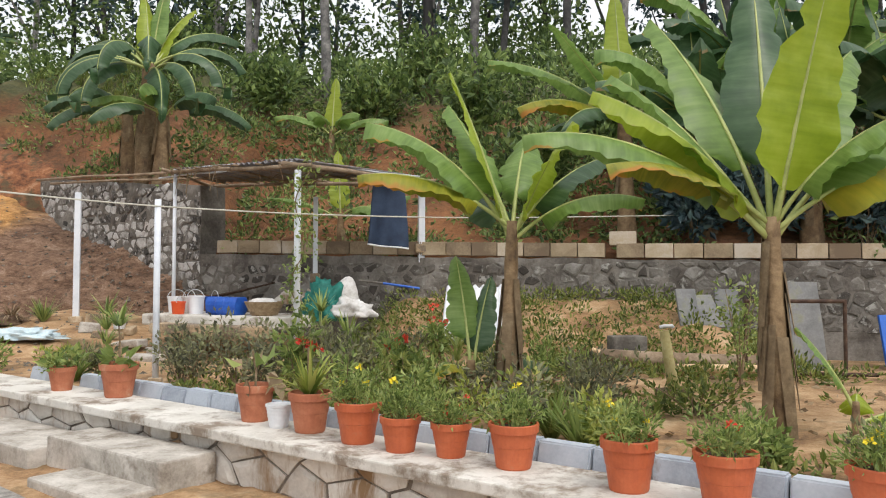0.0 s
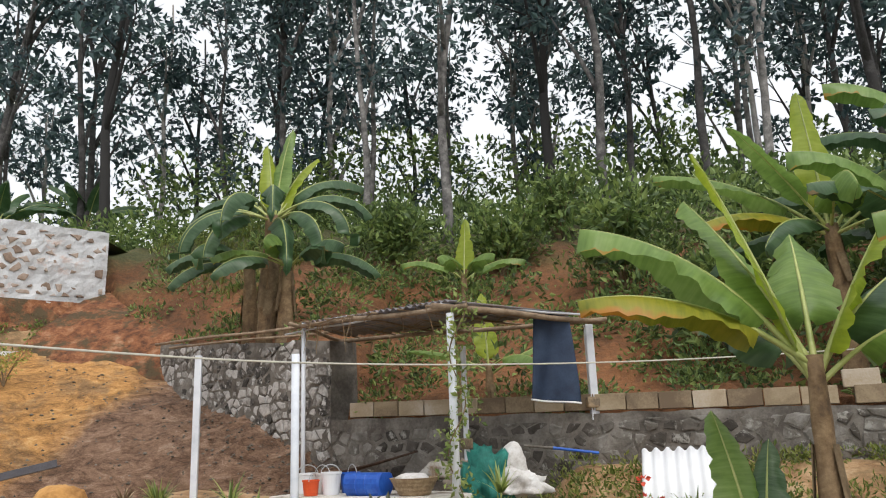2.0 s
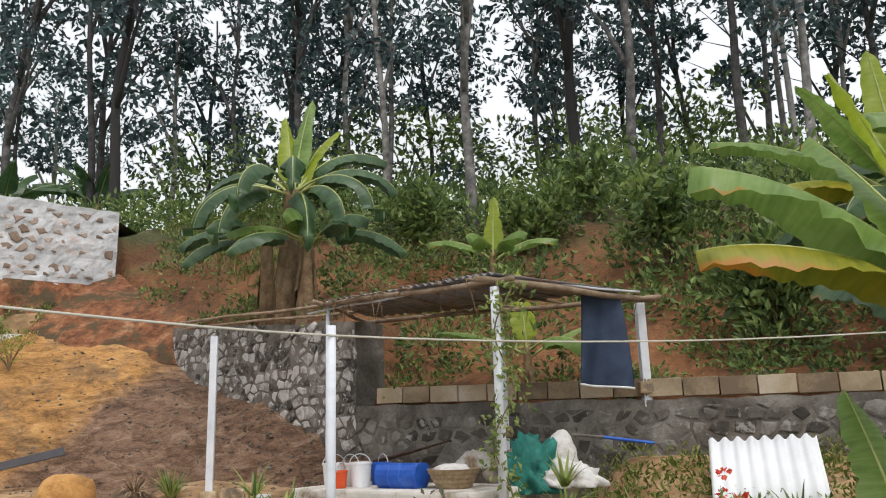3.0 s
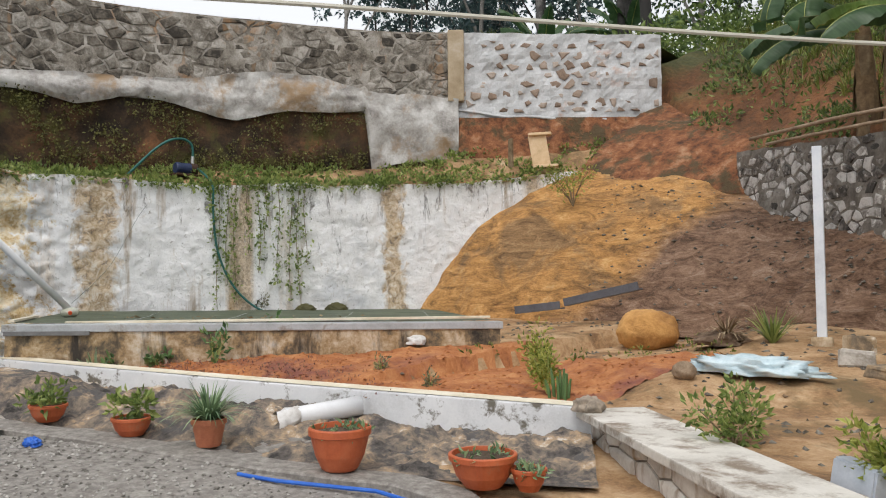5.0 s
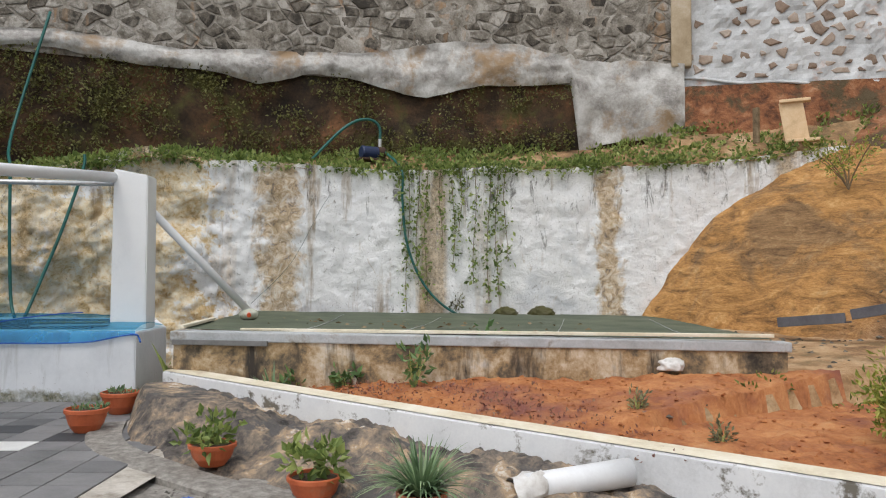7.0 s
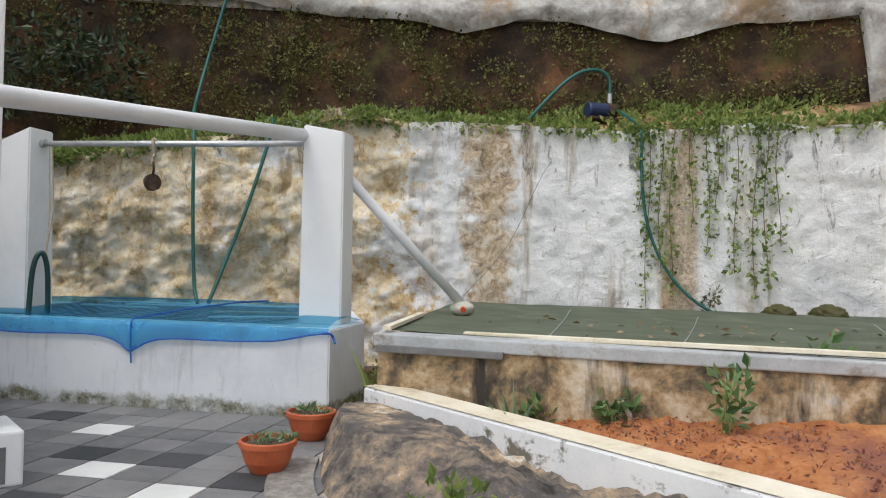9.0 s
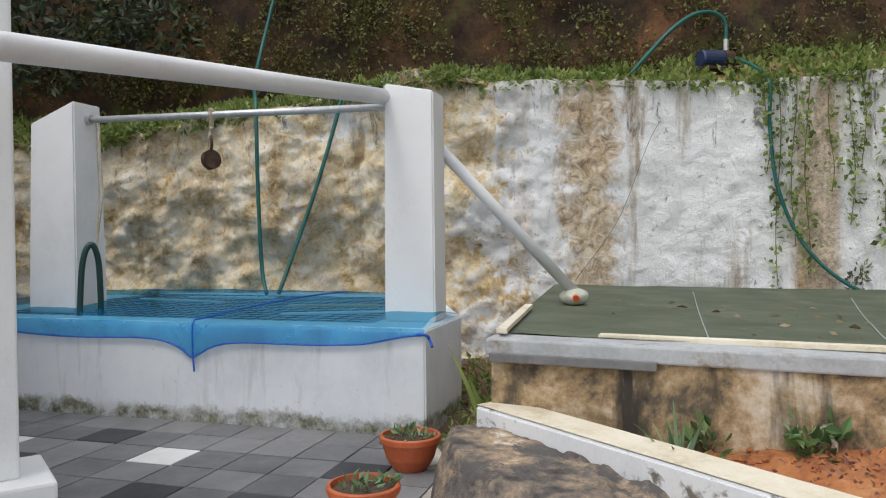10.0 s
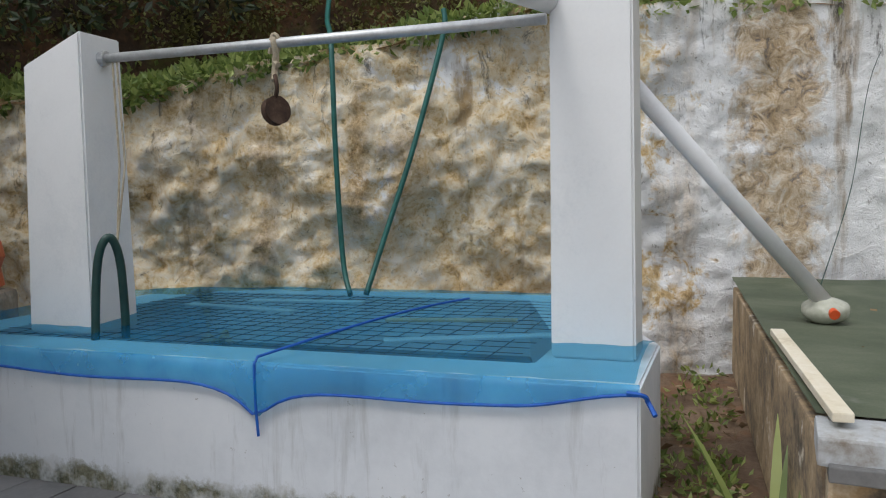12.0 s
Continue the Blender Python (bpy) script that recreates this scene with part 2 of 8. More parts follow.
M_oldconc = surface("old_concrete", [(0.32, (0.06, 0.05, 0.038)), (0.43, (0.20, 0.155, 0.11)), (0.53, (0.40, 0.29, 0.175)), (0.63, (0.56, 0.45, 0.32)), (0.75, (0.66, 0.60, 0.52))], 2.8, 0.92, 0.8, 0.02, 30,
                    stain=(0.74, 0.67, 0.56), stain_scale=2.2, spot=(0.6, 0.66))
M_coping = surface("pale_coping", [(0.3, (0.40, 0.37, 0.33)), (0.48, (0.60, 0.57, 0.52)), (0.62, (0.70, 0.67, 0.62)), (0.75, (0.76, 0.74, 0.70))], 2.0, 0.85, 0.5, 0.01, 40,
                   stain=(0.24, 0.19, 0.145), stain_scale=2.8, spot=(0.49, 0.62))
M_coping_stone = surface("pale_wall_stone", [(0.25, (0.34, 0.30, 0.26)), (0.45, (0.56, 0.52, 0.47)), (0.6, (0.68, 0.65, 0.60)), (0.75, (0.78, 0.76, 0.72))], 2.4, 0.88, 0.6, 0.02, 35,
                         stain=(0.27, 0.17, 0.09), stain_scale=2.6, spread=0.25, streak=True, spot=(0.5, 0.62))
M_joint = surface("dark_joint", [(0.3, (0.08, 0.065, 0.05)), (0.7, (0.26, 0.22, 0.18))], 8, 0.95, 0.5, 0.01, 40)
M_white = surface("white_paint", [(0.3, (0.66, 0.68, 0.70)), (0.5, (0.78, 0.79, 0.80)), (0.7, (0.82, 0.83, 0.84))], 1.4, 0.6, 0.15, 0.004, 60)
M_whitewall = surface("weathered_white_paint", [(0.3, (0.52, 0.53, 0.54)), (0.48, (0.70, 0.71, 0.73)), (0.65, (0.79, 0.80, 0.81))], 1.5, 0.75, 0.3, 0.006, 45,
                      stain=(0.16, 0.145, 0.12), stain_scale=3.6, spot=(0.56, 0.635))
M_cream = surface("sunbleached_cream", [(0.3, (0.46, 0.38, 0.26)), (0.48, (0.70, 0.63, 0.49)), (0.65, (0.80, 0.75, 0.64))], 2.5, 0.85, 0.4, 0.006, 40)
M_kerb = surface("grey_kerb_block", [(0.3, (0.24, 0.27, 0.32)), (0.5, (0.38, 0.42, 0.48)), (0.7, (0.50, 0.53, 0.58))], 3.0, 0.85, 0.4, 0.006, 50, spread=0.25,
                 stain=(0.20, 0.15, 0.11), stain_scale=3.0, spot=(0.62, 0.75))
M_cblock = surface("concrete_block", [(0.25, (0.18, 0.13, 0.085)), (0.45, (0.36, 0.28, 0.18)), (0.6, (0.46, 0.37, 0.26)), (0.75, (0.56, 0.49, 0.40))], 2.5, 0.92, 0.6, 0.01, 45, spread=0.5)
M_darkwall = surface("dark_masonry", [(0.3, (0.045, 0.04, 0.033)), (0.45, (0.12, 0.105, 0.09)), (0.57, (0.22, 0.20, 0.175)), (0.72, (0.36, 0.34, 0.31))], 2.0, 0.9, 0.8, 0.02, 25)
M_darkstone = surface("dark_rubble", [(0.25, (0.04, 0.034, 0.028)), (0.45, (0.10, 0.088, 0.075)), (0.6, (0.18, 0.165, 0.145)), (0.75, (0.30, 0.285, 0.26))], 3.0, 0.9, 1.0, 0.03, 18, spread=0.35,
                     stain=(0.34, 0.33, 0.30), stain_scale=5.5, spot=(0.55, 0.63))
M_terra = surface("terracotta", [(0.3, (0.36, 0.075, 0.028)), (0.5, (0.50, 0.115, 0.04)), (0.7, (0.58, 0.16, 0.065))], 5, 0.55, 0.15, 0.003, 60, local=True,
                  stain=(0.42, 0.18, 0.10), stain_scale=6, spot=(0.6, 0.75))
M_terra_old = surface("old_terracotta", [(0.3, (0.30, 0.085, 0.04)), (0.5, (0.44, 0.15, 0.075)), (0.7, (0.52, 0.23, 0.13))], 5, 0.7, 0.2, 0.004, 60, local=True,
                      stain=(0.50, 0.33, 0.22), stain_scale=5, spot=(0.58, 0.72))
M_potsoil = surface("potting_soil", [(0.3, (0.03, 0.02, 0.014)), (0.6, (0.10, 0.07, 0.045)), (0.75, (0.2, 0.15, 0.1))], 20, 0.95, 0.8, 0.01, 80)
M_pvc = surface("white_pvc", [(0.3, (0.66, 0.66, 0.68)), (0.5, (0.75, 0.76, 0.78)), (0.7, (0.80, 0.81, 0.83))], 3, 0.4, 0.08, 0.002, 60, stain=(0.45, 0.43, 0.40), stain_scale=4, spot=(0.66, 0.8))
M_galv = surface("galvanised_steel", [(0.3, (0.38, 0.39, 0.40)), (0.5, (0.55, 0.56, 0.57)), (0.7, (0.68, 0.69, 0.70))], 8, 0.4, 0.1, 0.002, 60, metal=0.6, stain=(0.25, 0.17, 0.11), stain_scale=5, spot=(0.66, 0.78))
M_bark = surface("pale_bark", [(0.3, (0.035, 0.033, 0.032)), (0.48, (0.085, 0.08, 0.078)), (0.62, (0.20, 0.19, 0.18)), (0.76, (0.38, 0.36, 0.34))], 4, 0.95, 0.9, 0.02, 25, spread=0.6)
M_pseudo = surface("banana_stem", [(0.3, (0.06, 0.035, 0.02)), (0.46, (0.19, 0.12, 0.06)), (0.6, (0.32, 0.22, 0.12)), (0.75, (0.34, 0.34, 0.14))], 5, 0.8, 0.9, 0.02, 30, local=True, streak=True, stain=(0.08, 0.05, 0.03), stain_scale=4)
M_petiole = surface("banana_petiole", [(0.3, (0.22, 0.26, 0.07)), (0.5, (0.36, 0.40, 0.13)), (0.7, (0.48, 0.48, 0.20))], 6, 0.5, 0.2, 0.004, 50, local=True)
M_drystem = surface("dry_stem", [(0.3, (0.08, 0.055, 0.03)), (0.5, (0.20, 0.14, 0.08)), (0.7, (0.34, 0.26, 0.16))], 8, 0.9, 0.5, 0.01, 50)
M_wood = surface("worn_wood", [(0.3, (0.10, 0.065, 0.04)), (0.5, (0.24, 0.17, 0.11)), (0.7, (0.40, 0.31, 0.22))], 6, 0.85, 0.6, 0.006, 50, local=True)
M_palewood = surface("pale_board", [(0.3, (0.52, 0.34, 0.18)), (0.5, (0.70, 0.50, 0.30)), (0.7, (0.80, 0.62, 0.42))], 5, 0.75, 0.4, 0.004, 50, local=True)
# the blue of distant haze is mixed into the tree leaf colours
M_leaf_tree = leaf_mat("haze_blue_tree_leaves", [(0.2, (0.022, 0.046, 0.056)), (0.5, (0.050, 0.092, 0.100)), (0.8, (0.10, 0.165, 0.155))], 0.4, 0.22, 0.5)
M_leaf_under = leaf_mat("undergrowth_leaves", [(0.2, (0.045, 0.075, 0.026)), (0.5, (0.13, 0.205, 0.058)), (0.85, (0.31, 0.40, 0.12))], 0.5, 0.34, 0.5)
M_leaf_bush = leaf_mat("shrub_leaves", [(0.2, (0.09, 0.14, 0.035)), (0.5, (0.22, 0.30, 0.08)), (0.85, (0.42, 0.48, 0.16))], 0.45, 0.42, 2.0)
M_leaf_dark = leaf_mat("dark_shrub_leaves", [(0.2, (0.08, 0.085, 0.055)), (0.5, (0.19, 0.19, 0.11)), (0.85, (0.32, 0.33, 0.16))], 0.6, 0.3, 2.0)
M_leaf_yellow = leaf_mat("yellow_green_leaves", [(0.2, (0.12, 0.18, 0.03)), (0.5, (0.30, 0.34, 0.06)), (0.85, (0.50, 0.50, 0.14))], 0.5, 0.35, 2.0)
M_leaf_dry = leaf_mat("dry_leaves", [(0.2, (0.10, 0.06, 0.03)), (0.5, (0.26, 0.18, 0.10)), (0.85, (0.45, 0.36, 0.24))], 0.8, 0.15, 4.0)
M_grass = leaf_mat("grass_blades", [(0.2, (0.06, 0.09, 0.02)), (0.5, (0.15, 0.20, 0.04)), (0.85, (0.32, 0.33, 0.09))], 0.55, 0.3, 1.0)
M_leaf_blue = leaf_mat("bluish_spiky_leaves", [(0.2, (0.08, 0.14, 0.07)), (0.5, (0.18, 0.28, 0.14)), (0.85, (0.34, 0.45, 0.24))], 0.4, 0.25, 3.0)


# ---- mesh helpers ----
def part(name, bm, material, parent=None, label="", smooth=False):
    me = bpy.data.meshes.new(name)
    if smooth:
        for f in bm.faces:
            f.smooth = True
    bm.to_mesh(me)
    bm.free()
    for q in material if isinstance(material, (list, tuple)) else (material,):
        me.materials.append(q)
    ob = new(name, me)
    if parent is not None:
        ob.parent = parent
    if label:
        ob["label"] = label
    return ob


def quick(name, verts, faces, material, parent=None, smooth=False):
    me = bpy.data.meshes.new(name)
    me.from_pydata(verts, [], faces)
    me.update()
    if smooth:
        me.polygons.foreach_set("use_smooth", [True] * len(me.polygons))
    me.materials.append(material)
    ob = new(name, me)
    if parent is not None:
        ob.parent = parent
    return ob


def base(name, m=None):
    ob = new(name)
    if m is not None:
        ob.matrix_basis = m
    return ob


def add_box(bm, c, s, bevel=0.0, m=None):
    made = bmesh.ops.create_cube(bm, size=1)
    vs = made["verts"]
    for v in vs:
        v.co = Vector((v.co.x * s[0] + c[0], v.co.y * s[1] + c[1], v.co.z * s[2] + c[2]))
        if m is not None:
            v.co = m @ v.co
    if bevel:
        es = {e for v in vs for e in v.link_edges}
        bmesh.ops.bevel(bm, geom=list(es), offset=bevel, segments=2, affect="EDGES", profile=0.6)
    return bm


def box(c, s, bevel=0.01, m=None):
    return add_box(bmesh.new(), c, s, bevel, m)


def add_tube(bm, pts, radius, n=10, caps=True):
    """A round tube along pts; radius is a number, or one for each point."""
    pts = [Vector(p) for p in pts]
    rings, side = [], None
    for i, p in enumerate(pts):
        d = (pts[min(i + 1, len(pts) - 1)] - pts[max(i - 1, 0)]).normalized()
        if side is None:
            side = d.orthogonal().normalized()
        side = (side - d * side.dot(d)).normalized()
        up = d.cross(side)
        r = radius if isinstance(radius, (int, float)) else radius[i]
        rings.append([bm.verts.new(p + (side * math.cos(a) + up * math.sin(a)) * r) for a in (2 * math.pi * k / n for k in range(n))])
    for a, b in zip(rings, rings[1:]):
        for k in range(n):
            bm.faces.new((a[k], a[(k + 1) % n], b[(k + 1) % n], b[k]))
    if caps:
        bm.faces.new(rings[0][::-1])
        bm.faces.new(rings[-1])
    return bm


def tube(pts, radius, n=10):
    return add_tube(bmesh.new(), pts, radius, n)


def add_lathe(bm, profile, n=28, c=(0, 0, 0)):
    rings = []
    for r, z in profile:
        rings.append([bm.verts.new((c[0] + r * math.cos(2 * math.pi * k / n), c[1] + r * math.sin(2 * math.pi * k / n), c[2] + z)) for k in range(n)])
    for a, b in zip(rings, rings[1:]):
        for k in range(n):
            bm.faces.new((a[k], a[(k + 1) % n], b[(k + 1) % n], b[k]))
    bm.faces.new(rings[0][::-1])
    bm.faces.new(rings[-1])
    return bm


def lathe(profile, n=28, c=(0, 0, 0)):
    return add_lathe(bmesh.new(), profile, n, c)


def smooth_curve(pts, k=6):
    """A Catmull-Rom line through pts."""
    pts = [Vector(p) for p in pts]
    out = []
    for i in range(len(pts) - 1):
        a, b, c, d = pts[max(i - 1, 0)], pts[i], pts[i + 1], pts[min(i + 2, len(pts) - 1)]
        for s in range(k):
            t = s / k
            out.append(0.5 * (2 * b + (c - a) * t + (2 * a - 5 * b + 4 * c - d) * t * t + (3 * b - a - 3 * c + d) * t ** 3))
    return out + [pts[-1]]


def along(pts, t):
    """The point at the share t of a line's length."""
    ls = [(b - a).length for a, b in zip(pts, pts[1:])]
    want = t * sum(ls)
    for a, b, l in zip(pts, pts[1:], ls):
        if want <= l:
            return a.lerp(b, want / max(l, 1e-6))
        want -= l
    return pts[-1].copy()


def sheet(name, fn, nu, nv, material, parent=None, smooth=True):
    """A grid of points fn(u, v), u and v from 0 to 1."""
    verts = [tuple(fn(i / nu, j / nv)) for j in range(nv + 1) for i in range(nu + 1)]
    w = nu + 1
    faces = [(j * w + i, j * w + i + 1, (j + 1) * w + i + 1, (j + 1) * w + i) for j in range(nv) for i in range(nu)]
    return quick(name, verts, faces, material, parent, smooth)


def fbm(p, octaves=4, h=0.9):
    return noise.fractal(Vector(p), h, 2.1, octaves)


def smoothstep(a, b, x):
    t = min(1, max(0, (x - a) / (b - a)))
    return t * t * (3 - 2 * t)


def lerp_table(table, x):
    for (a, p), (b, q) in zip(table, table[1:]):
        if x <= b:
            return p + (q - p) * max(0, (x - a) / (b - a))
    return table[-1][1]


def structure(ob, label, category):
    return tagged(ob, label, category, kind="structure")


def stuff(ob, label, category):
    return tagged(ob, label, category, kind="stuff")


# ---- the lie of the land ----
U2 = Vector((0.80, -0.60, 0))      # along the terrace wall
N2 = Vector((0.60, 0.80, 0))       # from the terrace wall into the garden
T0 = Vector((-6.65, 9.30, 0))      # the corner of terrace wall and white kerb
K0 = Vector((-12.45, 6.50, 0))     # the kerb's far end, beside the well
KU = (T0 - K0).normalized()
KN = Vector((-KU.y, KU.x, 0))
COP = 0.15                         # the coping's top


def garden_z(x, y):
    p = Vector((x, y, 0))
    d = min((p - T0).dot(N2), (p - K0).dot(KN)) if x > -9 else (p - K0).dot(KN)
    rise = 0.135 - 0.062 * smoothstep(-6.5, -8.5, x)
    flat = smoothstep(7.5, 8.6, (p - T0).dot(U2))     # the bare level ground under the tall banana plant
    z = rise * max(0, d - 0.5) * (1 - flat) + flat * (0.02 * max(0, d - 0.5) + 0.10 * smoothstep(4.2, 5.4, d))
    if x > -1.5:
        wall_gap = (13.1 - 0.288 * (x + 4.1) - y) * 0.96
        z = max(z, 0.78 * smoothstep(2.4, 0.2, wall_gap) * smoothstep(4.4, 3.2, x) * smoothstep(-1.5, -0.5, x))
    return 0.13 + 0.07 * smoothstep(0.5, 0.9, d) + z - 0.05 * smoothstep(3, 8, d) + (0.05 * fbm((x * 0.8, y * 0.8, 3))) * smoothstep(0.5, 1.2, d) + 0.015 * fbm((x * 4, y * 4, 1))


def yard_z(x, y):
    far = math.hypot(x + 5, y - 5)
    return -0.30 + 0.24 * smoothstep(-4.0, -9.0, x) - 0.2 * smoothstep(20, 60, far) + 0.012 * fbm((x * 2, y * 2, 7))


WALL = smooth_curve([(-17.6, -4, 0), (-17.7, 2, 0), (-17.1, 6, 0), (-16.65, 8, 0), (-16, 10, 0), (-15.2, 11.4, 0), (-14.1, 13.3, 0), (-12.7, 15.1, 0), (-11.5, 16.4, 0)], 8)
UPPER = smooth_curve([(-19.0, -4, 0), (-18.7, 3, 0), (-18.1, 6.5, 0), (-17.2, 10, 0), (-16.3, 12, 0), (-15.2, 14.2, 0), (-14.1, 15.5, 0)], 8)
UPTOP = 6.43
SW = [Vector((-14.1, 15.5, 0)), Vector((-11.1, 18.5, 0))]      # the limewashed length of the upper wall
GREY = [Vector((-4.1, 13.1, 0)), Vector((-8.7, 16.7, 0))]      # grey rubble wall
BLOCK = [Vector((-4.1, 13.1, 0)), Vector((2.5, 11.2, 0)), Vector((10.5, 8.9, 0))]


def hill_base(x):
    y = lerp_table([(-60, 19.9), (-12.6, 19.6), (-11.3, 18.8), (-10.9, 18.4), (-8.7, 16.8), (-4.1, 13.15), (2.5, 11.25), (10.5, 8.95), (60, 2)], x)
    z = lerp_table([(-60, 6.4), (-12.6, 6.2), (-11.5, 5.9), (-10.95, 4.75), (-9.6, 3.9), (-8.7, 3.3), (-6.5, 3.2), (-4.3, 2.75), (-3.9, 1.65), (2.5, 1.55), (60, 1.5)], x)
    return y, z


def hill_z(x, y):
    yb, zb = hill_base(x)
    d = y - yb
    top = lerp_table([(-14, 6.6), (-6, 6.9), (3, 6.9), (14, 7.0)], x)
    run = lerp_table([(-11, 2.6), (-8, 4.5), (-5, 9), (-2, 11)], x)
    t = smoothstep(0, 1, d / run) * 0.55 + min(1, max(0, d / run)) * 0.45
    z = zb + (top - zb) * t
    far = max(0, d - 14)
    return z - 0.05 * far + (0.28 * fbm((x * 0.5, y * 0.5, 5)) + 0.06 * fbm((x * 2.5, y * 2.5, 2))) * smoothstep(0, 1.2, d)


def yard_fn(u, v):
    x, y = (u * 2 - 1), (v * 2 - 1)
    x, y = -6 + 16 * x + 500 * x ** 7, 3 + 14 * y + 500 * y ** 7
    z = yard_z(x, y)
    inside = (Vector((x, y, 0)) - T0).dot(N2) > 0.3 and (Vector((x, y, 0)) - K0).dot(KN) > 0.3
    return x, y, z - (0.4 if inside else 0)


ground = structure(sheet("ground", yard_fn, 130, 130, M_gravel), "grey gravel yard beside the terrace wall", "ground")


def soil_fn(u, v):
    f = [(-12.3, 6.75), (-9.4, 8.15), (-6.13, 9.53), (-2.91, 7.12), (1.33, 3.94), (6.45, 0.1)]
    b = [(-15.2, 12.1), (-11.5, 14.4), (-8.0, 15.6), (-4.0, 13.3), (2.5, 11.3), (10.6, 9.0)]
    k = min(u * 5, 4.9999)
    i, s = int(k), k % 1
    fx, fy = f[i][0] + (f[i + 1][0] - f[i][0]) * s, f[i][1] + (f[i + 1][1] - f[i][1]) * s
    bx, by = b[i][0] + (b[i + 1][0] - b[i][0]) * s, b[i][1] + (b[i + 1][1] - b[i][1]) * s
    x, y = fx + (bx - fx) * v, fy + (by - fy) * v
    return x, y, garden_z(x, y)


soil = structure(sheet("soil", soil_fn, 200, 70, M_garden), "bare brown garden soil with patches of weeds", "soil")


def hill_mat():
    """Red earth on the cut lower slope, leaf litter and green higher up."""
    m, nt, bsdf, geo = start_mat("hill_earth")
    vec = geo.outputs["Position"]
    sep = nt.nodes.new("ShaderNodeSeparateXYZ")
    nt.links.new(vec, sep.inputs[0])
    n = noise_node(nt, vec, 0.7, 6, 0.65, 0.5)
    f = noise_node(nt, vec, 9, 5, 0.7)
    fac = math_node(nt, "ADD", math_node(nt, "MULTIPLY", n, 0.55), math_node(nt, "MULTIPLY", f, 0.45))
    red = ramp_node(nt, fac, [(0.3, (0.05, 0.028, 0.014)), (0.45, (0.15, 0.065, 0.028)), (0.58, (0.27, 0.115, 0.045)), (0.75, (0.36, 0.21, 0.11))])
    green = ramp_node(nt, fac, [(0.3, (0.025, 0.03, 0.012)), (0.48, (0.06, 0.065, 0.025)), (0.6, (0.11, 0.10, 0.04)), (0.75, (0.20, 0.13, 0.07))])
    high = math_node(nt, "ADD", sep.outputs[2], math_node(nt, "MULTIPLY", n, 6.0))
    mr = nt.nodes.new("ShaderNodeMapRange")
    mr.inputs[1].default_value, mr.inputs[2].default_value = 7.6, 9.0
    nt.links.new(high, mr.inputs[0])
    nt.links.new(mix_node(nt, mr.outputs[0], red, green), bsdf.inputs["Base Color"])
    bsdf.inputs["Roughness"].default_value = 0.95
    add_bump(nt, bsdf, fac, 1.0, 0.1)
    return m


def hill_fn(u, v):
    x = -12.6 + 24.4 * u + 70 * max(0, u - 0.75) ** 2 * 4
    yb = hill_base(x)[0] + 0.05
    y = yb + 26 * v + 60 * v ** 4
    return (x, y, hill_z(x, y)) if v > 0 else (x, y - 0.02, hill_z(x, y) - 1.5)


hillside = structure(sheet("hillside", hill_fn, 130, 110, hill_mat()), "wooded hillside of red earth and undergrowth", "hillside")


def plateau_fn(u, v):
    line = UPPER + [SW[1], Vector((-11.2, 18.65, 0))]
    p = along(line, u)
    x, y = p.x - 0.25 - v * (40 - 30 * smoothstep(0.8, 1, u)), p.y + v * 60 * smoothstep(0.2, 1, u) + 0.2 * smoothstep(0.9, 1, u)
    return x, y, UPTOP - 0.12 + 0.9 * smoothstep(0, 0.25, v) * smoothstep(0.3, 0.9, u) + 0.15 * fbm((x, y, 4)) * smoothstep(0, 0.05, v)


plateau = structure(sheet("plateau", plateau_fn, 60, 40, M_forest), "grassy plantation ground above the upper wall", "ground")


# bank of bare earth between garden and upper ledge
BANK_LOW = smooth_curve([(-13.5, 13.6, 0.4), (-12.6, 13.75, 0.4), (-11.2, 13.9, 0.35), (-9.2, 14.2, 0.35), (-7.2, 14.05, 0.35), (-5.6, 13.35, 0.3), (-4.0, 12.6, 0.3)], 8)
BANK_TOP = smooth_curve([(-13.6, 14.0, 0.7), (-13.2, 14.75, 2.1), (-12.4, 15.6, 2.95), (-11.3, 16.5, 3.35), (-9.9, 16.9, 3.25), (-8.3, 16.55, 2.6), (-6.3, 14.95, 1.9), (-3.9, 13.15, 1.1)], 8)


def bank_fn(u, v):
    a, b = along(BANK_LOW, u), along(BANK_TOP, u)
    p = a.lerp(b, v)
    bulge = math.sin(math.pi * v) * lerp_table([(0, 0.15), (0.3, 0.55), (0.6, 0.35), (1, 0.05)], u)
    n = 0.07 * fbm((p.x * 0.6, p.y * 0.6, p.z * 0.6)) + (0.02 + 0.05 * smoothstep(0.5, 0.75, u)) * fbm((p.x * 2.3, p.y * 2.3, p.z * 4), 6, 0.7) + 0.012 * abs(fbm((p.x * 7, p.y * 7, p.z * 12)))
    return p.x + bulge * 0.25, p.y - bulge * 0.35 - n, p.z + bulge * 0.45 + n


